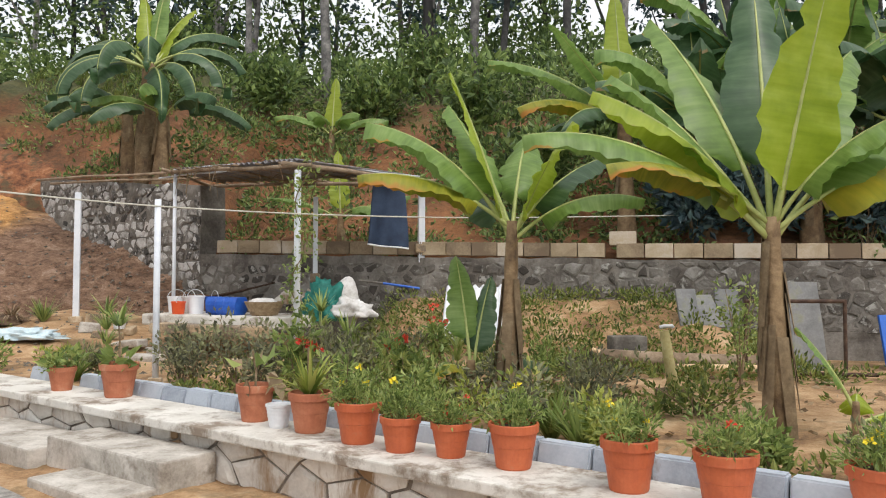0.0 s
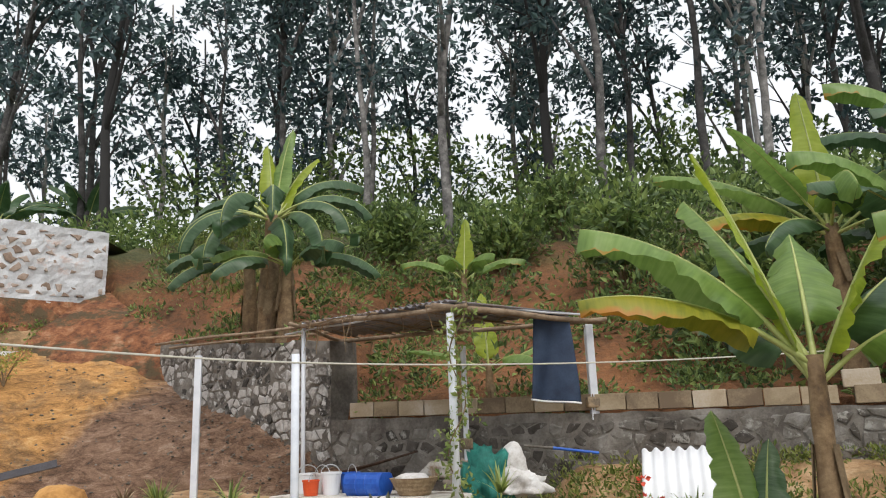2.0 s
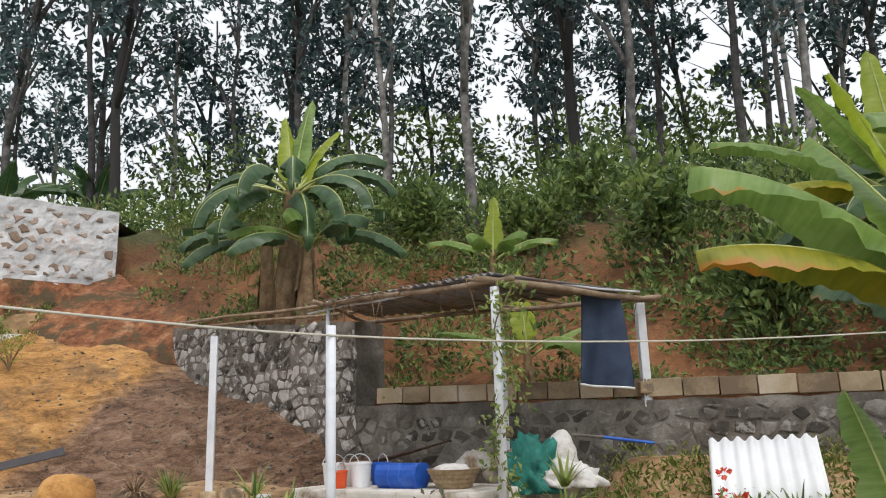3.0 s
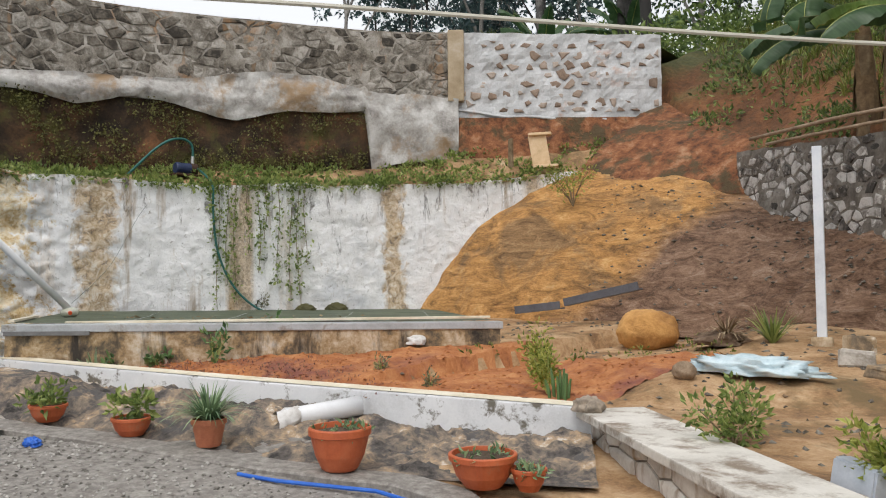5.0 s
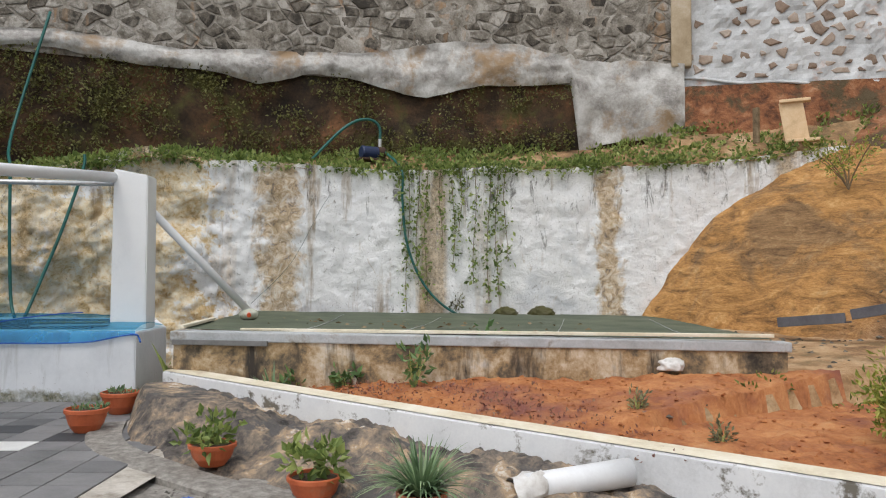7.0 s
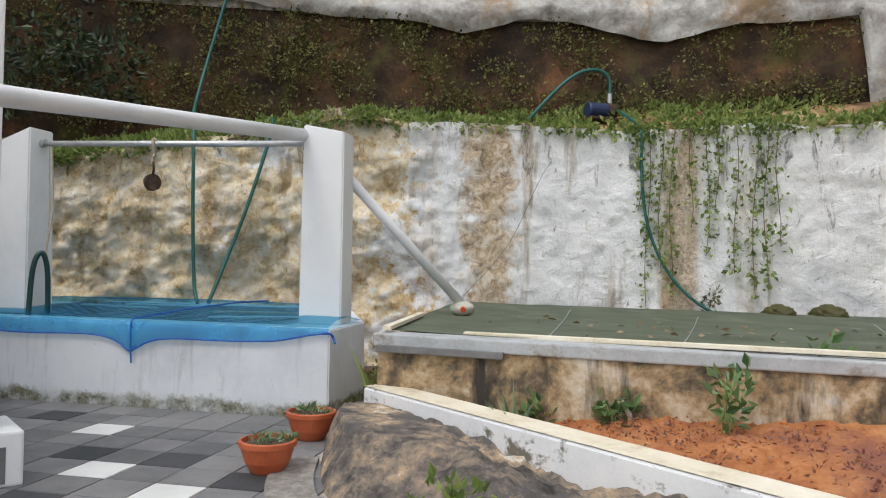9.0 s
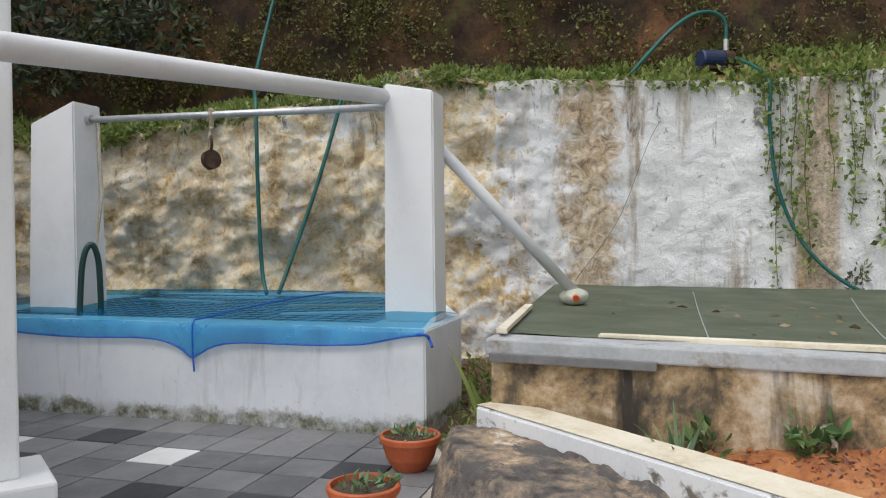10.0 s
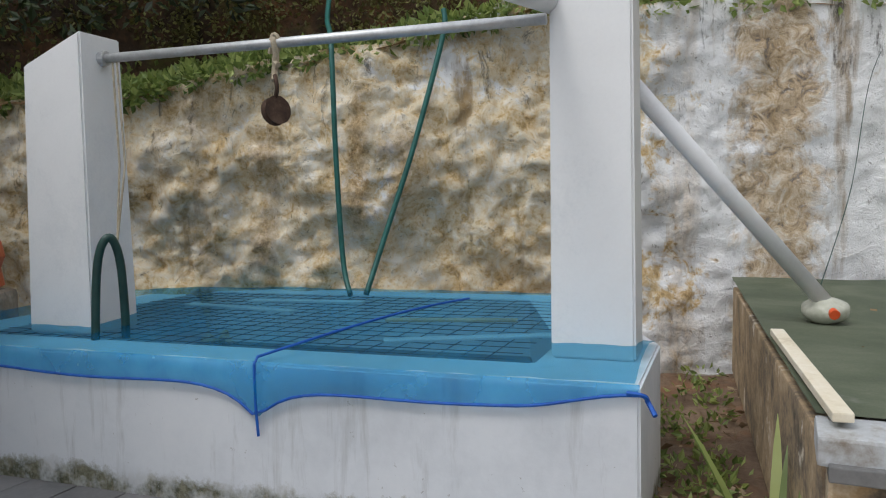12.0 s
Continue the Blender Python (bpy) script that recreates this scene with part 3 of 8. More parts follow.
def bank_mat():
    """Ochre where freshly cut, darker soil and shaly rock towards the shed."""
    m, nt, bsdf, geo = start_mat("cut_bank")
    vec = geo.outputs["Position"]
    sep = nt.nodes.new("ShaderNodeSeparateXYZ")
    nt.links.new(vec, sep.inputs[0])
    lay = noise_node(nt, stretch_node(nt, vec, (0.8, 0.8, 2.4)), 2.2, 9, 0.76, 1.2)
    fine = noise_node(nt, stretch_node(nt, vec, (1, 1, 2.2)), 16, 6, 0.75, 0.8)
    fac = math_node(nt, "ADD", math_node(nt, "MULTIPLY", lay, 0.7), math_node(nt, "MULTIPLY", fine, 0.3))
    ochre = ramp_node(nt, fac, [(0.36, (0.12, 0.06, 0.025)), (0.45, (0.34, 0.175, 0.06)), (0.53, (0.55, 0.28, 0.09)), (0.64, (0.72, 0.45, 0.20))])
    scar = noise_node(nt, vec, 0.8, 6, 0.65, 0.6)
    ochre = mix_node(nt, ramp_node(nt, scar, [(0.50, (0, 0, 0)), (0.60, (0.75, 0.75, 0.75))]), ochre, ramp_node(nt, fac, [(0.38, (0.09, 0.055, 0.03)), (0.52, (0.25, 0.155, 0.08)), (0.64, (0.42, 0.30, 0.17))]))
    dark = ramp_node(nt, fac, [(0.36, (0.04, 0.024, 0.016)), (0.45, (0.15, 0.085, 0.052)), (0.54, (0.28, 0.17, 0.11)), (0.66, (0.44, 0.33, 0.25))])
    edge = math_node(nt, "ADD", sep.outputs[0], math_node(nt, "MULTIPLY", noise_node(nt, vec, 0.9, 4), 3.0))
    edge = math_node(nt, "SUBTRACT", edge, math_node(nt, "MULTIPLY", sep.outputs[2], 0.75))
    far = nt.nodes.new("ShaderNodeMapRange")
    far.inputs[1].default_value, far.inputs[2].default_value = -9.6, -8.6
    nt.links.new(edge, far.inputs[0])
    col = mix_node(nt, far.outputs[0], ochre, dark)
    nt.links.new(col, bsdf.inputs["Base Color"])
    bsdf.inputs["Roughness"].default_value = 0.95
    add_bump(nt, bsdf, fac, 1.0, 0.08)
    return m


bank = structure(sheet("earth_bank", bank_fn, 150, 40, bank_mat()), "bare ochre and brown cut earth bank", "earth bank")


# ledge between rock face and upper wall
def ledge_fn(u, v):
    a, b = along(WALL, u), along(UPPER + [SW[1]], u)
    p = a.lerp(b, v)
    lo = lerp_table([(0, 2.2), (0.27, 2.3), (0.355, 2.4), (0.41, 2.62), (0.455, 2.8), (0.482, 2.98), (0.51, 3.1), (0.55, 3.02), (0.7, 2.95), (0.9, 3.1), (1, 3.3)], u)
    hi = lerp_table([(0, 2.65), (0.33, 2.75), (0.4, 3.0), (0.6, 3.4), (0.8, 3.65), (0.84, 4.0), (1, 4.3)], u)
    return p.x, p.y, lo + (hi - lo) * v + 0.06 * fbm((p.x * 1.5, p.y * 1.5, 9)) - 0.03


ledge = structure(sheet("ledge", ledge_fn, 130, 14, M_garden), "overgrown earth ledge above the rock face", "ledge")


def cut_fn(u, v):
    """The red cut face under the limewashed wall."""
    p = SW[0].lerp(SW[1], u)
    o = 0.06 + 0.5 * (1 - v) + 0.08 * fbm((p.x * 2, p.y * 2, v * 2))
    return p.x + 0.7 * o, p.y - 0.7 * o, 3.3 + 0.4 * u + (1.32 - 0.42 * u) * v


red_cut = structure(sheet("red_cut", cut_fn, 50, 12, M_red), "red cut earth under the limewashed wall", "earth bank")


def slope_fn(u, v):
    """Red earth between the ledge, the limewashed wall's end and the grey wall."""
    a = Vector((-11.7, 16.2, 3.25)).lerp(Vector((-8.4, 16.55, 2.6)), u)
    b = Vector((-11.35, 18.8, 5.0)).lerp(Vector((-8.5, 17.2, 3.6)), u)
    p = a.lerp(b, v)
    return p.x, p.y, p.z + 0.12 * math.sin(math.pi * v) + 0.07 * fbm((p.x * 1.5, p.y * 1.5, 4))


slope = structure(sheet("red_slope", slope_fn, 40, 30, M_red), "red earth slope beside the upper wall", "slope")


def rock_fn(u, v):
    p = along(WALL, u)
    q = along(WALL, min(1, u + 0.004)) - along(WALL, max(0, u - 0.004))
    n = Vector((q.y, -q.x, 0)).normalized()
    top = lerp_table([(0, 2.2), (0.27, 2.32), (0.355, 2.42), (0.41, 2.64), (0.455, 2.82), (0.482, 3.05), (0.51, 3.2), (0.55, 3.06), (0.7, 2.98), (0.9, 3.1), (1, 3.35)], u) + 0.05 * fbm((p.x * 1.3, p.y * 1.3, 1))
    low = lerp_table([(0, -0.3), (0.8, -0.2), (1, 0.8)], u)
    z = low + (top - low) * v
    near = 1 - 0.93 * smoothstep(7.2, 9.4, p.y)
    r = noise.ridged_multi_fractal(Vector((p.x * 0.9, p.y * 0.9, z * 0.9)), 0.85, 2.3, 6, 1.0, 2.0)
    q2 = noise.ridged_multi_fractal(Vector((p.x * 2.6 + 3, p.y * 2.6, z * 2.2)), 0.7, 2.2, 4, 1.0, 2.0)
    out = near * (0.22 * fbm((p.x * 0.75, p.y * 0.75, z * 0.75), 6, 0.8) - 0.15 * (r - 1.0) - 0.05 * (q2 - 1.0)) + 0.022 * fbm((p.x * 3.4, p.y * 3.4, z * 3.0), 6, 0.5) - 0.012 * (q2 - 1.0) + 0.07 * (1 - v)
    return p.x + n.x * out, p.y + n.y * out, z


rock_face = structure(sheet("rock_face", rock_fn, 560, 100, M_rock), "limewashed rock face with stains and dark runs", "rock face")


# upper retaining wall: mossy cut earth, a wavy cement band, then rubble masonry
def upper_fn(lo, hi, proud, rough):
    def fn(u, v):
        p = along(UPPER, u)
        q = along(UPPER, min(1, u + 0.01)) - along(UPPER, max(0, u - 0.01))
        n = Vector((q.y, -q.x, 0)).normalized()
        a, b = lo(u), hi(u)
        z = a + (b - a) * v
        out = proud(v) + rough * fbm((p.x * 1.6, p.y * 1.6, z * 1.6)) + rough * 0.4 * fbm((p.x * 6, p.y * 6, z * 6))
        return p.x + n.x * out, p.y + n.y * out, z
    return fn


def band_low(u):
    return lerp_table([(0, 4.7), (0.45, 4.75), (0.53, 4.72), (0.64, 4.50), (0.68, 4.72), (0.78, 4.42), (0.88, 4.72), (0.905, 4.75), (0.91, 3.5), (1, 3.8)], u) + 0.05 * math.sin(u * 55)


def band_high(u):
    return lerp_table([(0, 5.0), (0.53, 5.02), (0.65, 5.0), (0.74, 5.2), (0.86, 5.42), (0.92, 5.1), (1, 5.0)], u) + 0.05 * math.sin(u * 41)


wall_upper = structure(sheet("wall_upper", upper_fn(lambda u: 2.5, lambda u: 5.1, lambda v: 0.12 * (1 - v), 0.07), 160, 30, M_moss_earth), "mossy dark cut earth wall with creepers", "wall")
band = structure(sheet("trim_cement_band", upper_fn(band_low, band_high, lambda v: 0.13 + 0.09 * math.sin(math.pi * min(1, v * 1.15)), 0.09), 260, 16, M_band), "wavy grey cement band along the wall", "trim")
wall_rubble = structure(sheet("wall_rubble", upper_fn(lambda u: 4.7, lambda u: UPTOP, lambda v: 0.05, 0.03), 160, 20, M_mortar), "weathered grey rubble masonry retaining wall", "wall")


def flat_wall(name, a, b, z0, z1, thick, material, nu=60, nv=20, rough=0.02, z0b=None, z1b=None):
    """A solid wall from a to b with a slightly uneven face; its back stands thick behind the line."""
    d = (b - a).normalized()
    n = Vector((d.y, -d.x, 0))
    z0b, z1b = z0 if z0b is None else z0b, z1 if z1b is None else z1b
    bm = bmesh.new()
    rows = []
    for j in range(nv + 1):
        row = []
        for i in range(nu + 1):
            p = a.lerp(b, i / nu)
            lo, hi = z0 + (z0b - z0) * i / nu, z1 + (z1b - z1) * i / nu
            z = lo + (hi - lo) * j / nv
            o = n * (rough * fbm((p.x * 3, p.y * 3, z * 3)))
            row.append(bm.verts.new((p.x + o.x, p.y + o.y, z + (0.03 * fbm((p.x * 2, p.y * 2, 0)) if j == nv else 0))))
        rows.append(row)
    back = [bm.verts.new(Vector(v.co) - n * thick) for v in rows[-1]]
    feet = [bm.verts.new(Vector(v.co) - n * thick) for v in rows[0]]
    rows = [feet] + rows + [back, feet]
    for r, s in zip(rows, rows[1:]):
        for i in range(nu):
            bm.faces.new((r[i], r[i + 1], s[i + 1], s[i]))
    for i in (0, nu):
        loop = [rows[1 + j][i] for j in range(nv + 1)] + [back[i], feet[i]]
        bm.faces.new(loop if i else loop[::-1])
    return part(name, bm, material)


wall_lime = structure(flat_wall("wall_limewashed", SW[0], SW[1], 4.55, UPTOP, 0.4, M_limewall, 60, 24, 0.05, z0b=4.5, z1b=6.34), "limewashed wall with brown stones showing", "wall")
wall_grey = structure(flat_wall("wall_grey_rubble", GREY[1], GREY[0], 1.6, 3.35, 0.5, M_darkwall, 70, 24, 0.04, z0b=0.7, z1b=2.78), "grey rubble retaining wall behind the shed", "wall")
wall_block_low = structure(flat_wall("wall_garden_low", BLOCK[0], BLOCK[1], 0.0, 1.62, 0.4, M_darkwall, 70, 12, 0.03, z1b=1.5), "dark rubble garden wall", "wall")
wall_block_low2 = structure(flat_wall("wall_garden_low_east", BLOCK[1], BLOCK[2], -0.1, 1.5, 0.4, M_darkwall, 60, 12, 0.03, z1b=1.4), "dark rubble garden wall", "wall")


# ---- terrace wall, kerbs, steps, paving ----
def tpoint(s, d, z):
    p = T0 + U2 * s + N2 * d
    return Vector((p.x, p.y, z))


def tmat(s, d, z):
    return Matrix.Translation(tpoint(s, d, z)) @ Matrix.Rotation(math.atan2(U2.y, U2.x), 4, "Z")


TL = 15.0
wall_terrace = structure(part("wall_terrace", box((TL / 2, 0.20, -0.22), (TL, 0.30, 0.62), 0.0, tmat(0, 0.02, 0)), M_joint), "low terrace wall of irregular pale stones", "wall")
coping = structure(part("coping", box((TL / 2, 0.24, COP - 0.035), (TL + 0.06, 0.58, 0.07), 0.012, tmat(0, 0, 0)), M_coping), "pale stained cement coping on the terrace wall", "coping")

KL = (T0 - K0).length
km = Matrix.Translation(K0) @ Matrix.Rotation(math.atan2(KU.y, KU.x), 4, "Z")
bm = bmesh.new()
for x, zt in ((0, 0.40), (KL * 0.5, 0.27), (KL + 0.1, 0.16)):
    for yy, zz in ((0, -0.25), (0, zt - 0.03), (0.0, zt), (0.26, zt), (0.26, -0.25)):
        bm.verts.new(km @ Vector((x, yy, zz)))
bm.verts.ensure_lookup_table()
for a in (0, 5):
    for k in range(5):
        bm.faces.new([bm.verts[q] for q in (a + k, a + (k + 1) % 5, a + 5 + (k + 1) % 5, a + 5 + k)])
bm.faces.new([bm.verts[k] for k in range(5)][::-1])
bm.faces.new([bm.verts[10 + k] for k in range(5)])
bmesh.ops.recalc_face_normals(bm, faces=bm.faces)
bmesh.ops.bevel(bm, geom=[e for e in bm.edges], offset=0.012, segments=2, affect="EDGES")
kerb_white = structure(part("wall_white_kerb", bm, M_whitewall), "low white-painted kerb wall round the bed", "kerb wall")


def kerb_top_fn(u, v):
    zt = lerp_table([(0, 0.40), (0.5, 0.27), (1, 0.16)], u) + 0.006
    p = km @ Vector((u * (KL + 0.08), 0.012 + 0.236 * v, zt + 0.002 * fbm((u * 40, v * 3, 0))))
    return p


kerb_cap = structure(sheet("trim_kerb_top", kerb_top_fn, 80, 3, M_cream), "sunbleached cream top of the kerb wall", "trim")

# steps up to the terrace
def step(s0, s1, d0, top, low):
    bm = box(((s0 + s1) / 2, (d0 + 0.02) / 2, (top + low) / 2), (s1 - s0, 0.02 - d0, top - low), 0.018, tmat(0, 0, 0))
    return structure(part("step", bm, M_concrete), "worn concrete garden step against the terrace wall", "step")


step(4.8, 6.3, -0.44, -0.01, -0.5)
step(3.2, 4.79, -0.58, -0.1, -0.5)
step(5.3, 6.28, -0.82, -0.18, -0.5)


# raised planted slab under the green net
BD = (Vector((-9.3, 11.3, 0)) - Vector((-12.49, 6.60, 0)))
BU = BD.normalized()
BN = Vector((-BU.y, BU.x, 0))
BL = BD.length
bmx = Matrix.Translation((-12.49, 6.60, 0.075)) @ Matrix.Rotation(math.atan2(BU.y, BU.x), 4, "Z") @ Matrix.Rotation(math.atan2(0.06, BL), 4, "Y")
M_slabfront = surface("stained_slab_front", [(0.34, (0.035, 0.03, 0.024)), (0.43, (0.14, 0.11, 0.075)), (0.50, (0.36, 0.25, 0.135)), (0.58, (0.56, 0.46, 0.33)), (0.68, (0.70, 0.66, 0.60))], 2.4, 0.92, 0.8, 0.02, 16,
                    stain=(0.05, 0.042, 0.034), stain_scale=1.6, streak=True, spot=(0.52, 0.62))
M_slab_strip = surface("dark_grey_strip", [(0.3, (0.10, 0.10, 0.10)), (0.7, (0.22, 0.22, 0.22))], 5, 0.6, 0.2, 0.003, 50)
M_rim = surface("weathered_grey_channel", [(0.3, (0.27, 0.28, 0.28)), (0.5, (0.42, 0.44, 0.46)), (0.7, (0.56, 0.58, 0.60))], 3, 0.6, 0.3, 0.005, 50, stain=(0.22, 0.19, 0.15), stain_scale=3, spot=(0.55, 0.7))
bed = base("raised_slab", bmx)
tagged(bed, "raised concrete slab tank covered with taut green shade net", "raised bed")
part("front_wall", box((BL / 2, 0.09, 0.30), (BL, 0.18, 0.68), 0.015), M_slabfront, bed, "stained old concrete front")
part("rim", box((BL / 2, 0.10, 0.645), (BL + 0.06, 0.24, 0.09), 0.012), M_rim, bed, "grey painted edging channel")
shear = Matrix.Identity(4)
shear[0][1] = -0.12
part("side_wall", box((0.09, 2.1, 0.30), (0.18, 4.0, 0.68), 0.012, shear), M_oldconc, bed)
M_net = surface("green_shade_net", [(0.3, (0.035, 0.05, 0.03)), (0.5, (0.085, 0.105, 0.065)), (0.7, (0.15, 0.165, 0.115))], 1.5, 0.75, 0.6, 0.006, 90,
                stain=(0.20, 0.21, 0.18), stain_scale=1.1, spot=(0.6, 0.72))


def bednet_fn(u, v):
    y = 0.2 + v * (4.1 + 0.8 * u)
    x = u * (BL - 0.05) - 0.12 * y * (1 - u)
    return x, y, 0.695 - 0.05 * math.sin(math.pi * u) * math.sin(math.pi * v) + 0.01 * fbm((x * 2, y * 2, 3))


part_net = sheet("net", bednet_fn, 60, 30, M_net, bed)
part_net["label"] = "taut dark green shade net"
for x0, x1 in ((1.15, 0.95), (2.05, 2.35), (3.6, 4.1), (4.9, 5.3)):
    part("seam", tube([(x0 + (x1 - x0) * t, 0.3 + 3.6 * t, bednet_fn((x0 + (x1 - x0) * t) / (BL - 0.05), 0.02 + 0.8 * t)[2] + 0.004) for t in np.linspace(0, 1, 12)], 0.004, 5), M_rim, bed, "pale sewn seam of the net")
part("loose_strip", box((0.45, 0.08, 0.59), (0.9, 0.25, 0.05), 0.006), M_slab_strip, bed, "dark grey strip under the edging")


# ---- well ----
WF = Vector((0.51, 0.86, 0)).normalized()
wm = Matrix.Translation((-13.35, 6.43, 0)) @ Matrix.Rotation(math.atan2(WF.y, WF.x), 4, "Z")   # x along the front, y back
WT = 0.71
well = base("well", wm)
tagged(well, "white-painted rectangular well parapet with two pillars", "well")
outline = [(0, 0), (0, 0.93), (-0.75, 2.75), (-4.3, 2.75), (-4.3, 0)]
inner = [(-0.5, 0.32), (-0.5, 0.85), (-1.05, 2.45), (-3.9, 2.45), (-3.9, 0.32)]
bm = bmesh.new()
o0, o1 = [[bm.verts.new((x, y, z)) for x, y in outline] for z in (-0.1, WT)]
i1, i0 = [[bm.verts.new((x, y, z)) for x, y in inner] for z in (WT, -0.6)]
for a, b in ((o0, o1), (o1, i1), (i1, i0)):
    for k in range(5):
        bm.faces.new((a[k], a[(k + 1) % 5], b[(k + 1) % 5], b[k]))
bmesh.ops.recalc_face_normals(bm, faces=bm.faces)
bmesh.ops.bevel(bm, geom=[e for e in bm.edges if any(v in o1 for v in e.verts)], offset=0.012, segments=2, affect="EDGES")


def parapet_mat():
    """White paint with a grimy, mossy foot."""
    m, nt, bsdf, geo = start_mat("parapet_paint")
    vec = geo.outputs["Position"]
    sep = nt.nodes.new("ShaderNodeSeparateXYZ")
    nt.links.new(vec, sep.inputs[0])
    n = noise_node(nt, vec, 1.6, 5, 0.6)
    f = noise_node(nt, vec, 16, 6, 0.75)
    col = ramp_node(nt, math_node(nt, "ADD", math_node(nt, "MULTIPLY", n, 0.8), math_node(nt, "MULTIPLY", f, 0.2)),
                    [(0.3, (0.62, 0.65, 0.69)), (0.5, (0.74, 0.77, 0.81)), (0.7, (0.80, 0.82, 0.85))])
    reach = math_node(nt, "SUBTRACT", math_node(nt, "MULTIPLY", math_node(nt, "ADD", n, math_node(nt, "MULTIPLY", f, 1.1)), 0.175), sep.outputs[2])
    grime = nt.nodes.new("ShaderNodeMapRange")
    grime.inputs[1].default_value, grime.inputs[2].default_value = 0.055, 0.105
    nt.links.new(reach, grime.inputs[0])
    dirt = ramp_node(nt, f, [(0.4, (0.07, 0.075, 0.04)), (0.6, (0.26, 0.25, 0.18))])
    patchy = ramp_node(nt, noise_node(nt, vec, 3.0, 5, 0.7), [(0.40, (0.25, 0.25, 0.25)), (0.56, (1, 1, 1))])
    col = mix_node(nt, math_node(nt, "MULTIPLY", grime.outputs[0], patchy), col, dirt)
    run = noise_node(nt, stretch_node(nt, vec, (4, 4, 0.5)), 2.0, 6, 0.7, 0.3)
    col = mix_node(nt, ramp_node(nt, run, [(0.56, (0, 0, 0)), (0.70, (0.5, 0.5, 0.5))]), col, (0.42, 0.43, 0.43))
    fleck = noise_node(nt, vec, 13, 6, 0.75, 0.5)
    col = mix_node(nt, ramp_node(nt, fleck, [(0.66, (0, 0, 0)), (0.68, (0.6, 0.6, 0.6))]), col, (0.20, 0.18, 0.15))
    nt.links.new(col, bsdf.inputs["Base Color"])
    bsdf.inputs["Roughness"].default_value = 0.7
    add_bump(nt, bsdf, f, 0.25, 0.006)
    return m


M_parapet = parapet_mat()
part("parapet", bm, M_parapet, well)


def pillar(x0, x1, y0, y1, zf, zb, grow):
    """A pillar with a slanting top, a little wider at its foot."""
    bm = bmesh.new()
    lo = [bm.verts.new(p) for p in ((x0 - grow, y0 - grow, WT), (x1 + grow, y0 - grow, WT), (x1 + grow, y1 + grow, WT), (x0 - grow, y1 + grow, WT))]
    hi = [bm.verts.new(p) for p in ((x0, y0, zf), (x1, y0, zb), (x1, y1, zb), (x0, y1, zf))]
    for k in range(4):
        bm.faces.new((lo[k], lo[(k + 1) % 4], hi[(k + 1) % 4], hi[k]))
    bm.faces.new(hi)
    bm.faces.new(lo[::-1])
    bmesh.ops.recalc_face_normals(bm, faces=bm.faces)
    bmesh.ops.bevel(bm, geom=list(bm.edges), offset=0.012, segments=2, affect="EDGES")
    return bm


part("pillar", pillar(-0.445, -0.075, 0.46, 0.74, 2.45, 2.38, 0.008), M_white, well)
part("pillar", pillar(-3.61, -3.17, 0.44, 0.76, 2.30, 2.47, 0.025), M_white, well)


# paving, set flush on the yard
def paving_mat(name, a, b):
    return surface(name, [(0.3, a), (0.7, b)], 3.0, 0.7, 0.3, 0.004, 50, spread=0.3)


M_tile_grey = paving_mat("grey_paver", (0.12, 0.12, 0.125), (0.235, 0.23, 0.235))
M_tile_dark = paving_mat("dark_paver", (0.035, 0.037, 0.042), (0.07, 0.072, 0.08))
M_tile_white = paving_mat("white_paver", (0.58, 0.58, 0.57), (0.74, 0.74, 0.73))
paving = structure(quick("pavement", [(-17, -2, -0.012), (-11.0, -2, -0.012), (-8.9, 5.1, -0.012), (-10.35, 6.1, -0.012), (-12.6, 6.45, -0.012), (-17, 6.5, -0.012)], [(0, 1, 2, 3, 4, 5)], M_concrete),
                   "grey block paving with white and dark blocks", "pavement")

# porch column beside the paving
column = base("porch_column", pose(-12.15, 4.155, 0, 0, 0, 20))
tagged(column, "white square porch column on a stepped plinth", "column")
part("shaft", box((0, 0, 1.7), (0.26, 0.26, 2.8), 0.012), M_white, column)
part("plinth", box((0, 0, 0.15), (0.52, 0.52, 0.30), 0.015), M_white, column)
part("plinth_panel", box((0.258, 0, 0.12), (0.012, 0.34, 0.2), 0.004), M_tile_grey, column, "grey tiled panel")


# unseen house of the porch, beside and behind the paving, added to shade it
roof_line = [(-11.3, 3.0), (-17.6, 1.7), (-17.6, -4.0), (-8.0, -4.0), (-8.6, 0.5)]
bm = bmesh.new()
ring = [[bm.verts.new((x, y, z)) for x, y in roof_line] for z in (3.12, 3.28)]
bm.faces.new(ring[0][::-1])
bm.faces.new(ring[1])
for k in range(len(roof_line)):
    q = (k + 1) % len(roof_line)
    bm.faces.new((ring[0][k], ring[0][q], ring[1][q], ring[1][k]))
structure(part("roof_porch", bm, M_whitewall), "unseen flat white house roof added to shade the paving", "roof")
a, b = Vector((-11.4, 2.0, 0)), Vector((-17.5, 0.75, 0))
structure(part("wall_house", box((0, 0, 1.53), ((b - a).length, 0.2, 3.16), 0.0, Matrix.Translation(a.lerp(b, 0.5)) @ Matrix.Rotation(math.atan2(b.y - a.y, b.x - a.x), 4, "Z")), M_whitewall), "unseen plain white house wall added to shade the paving", "wall")


# ---- foliage helpers ----
RNG = np.random.default_rng(7)


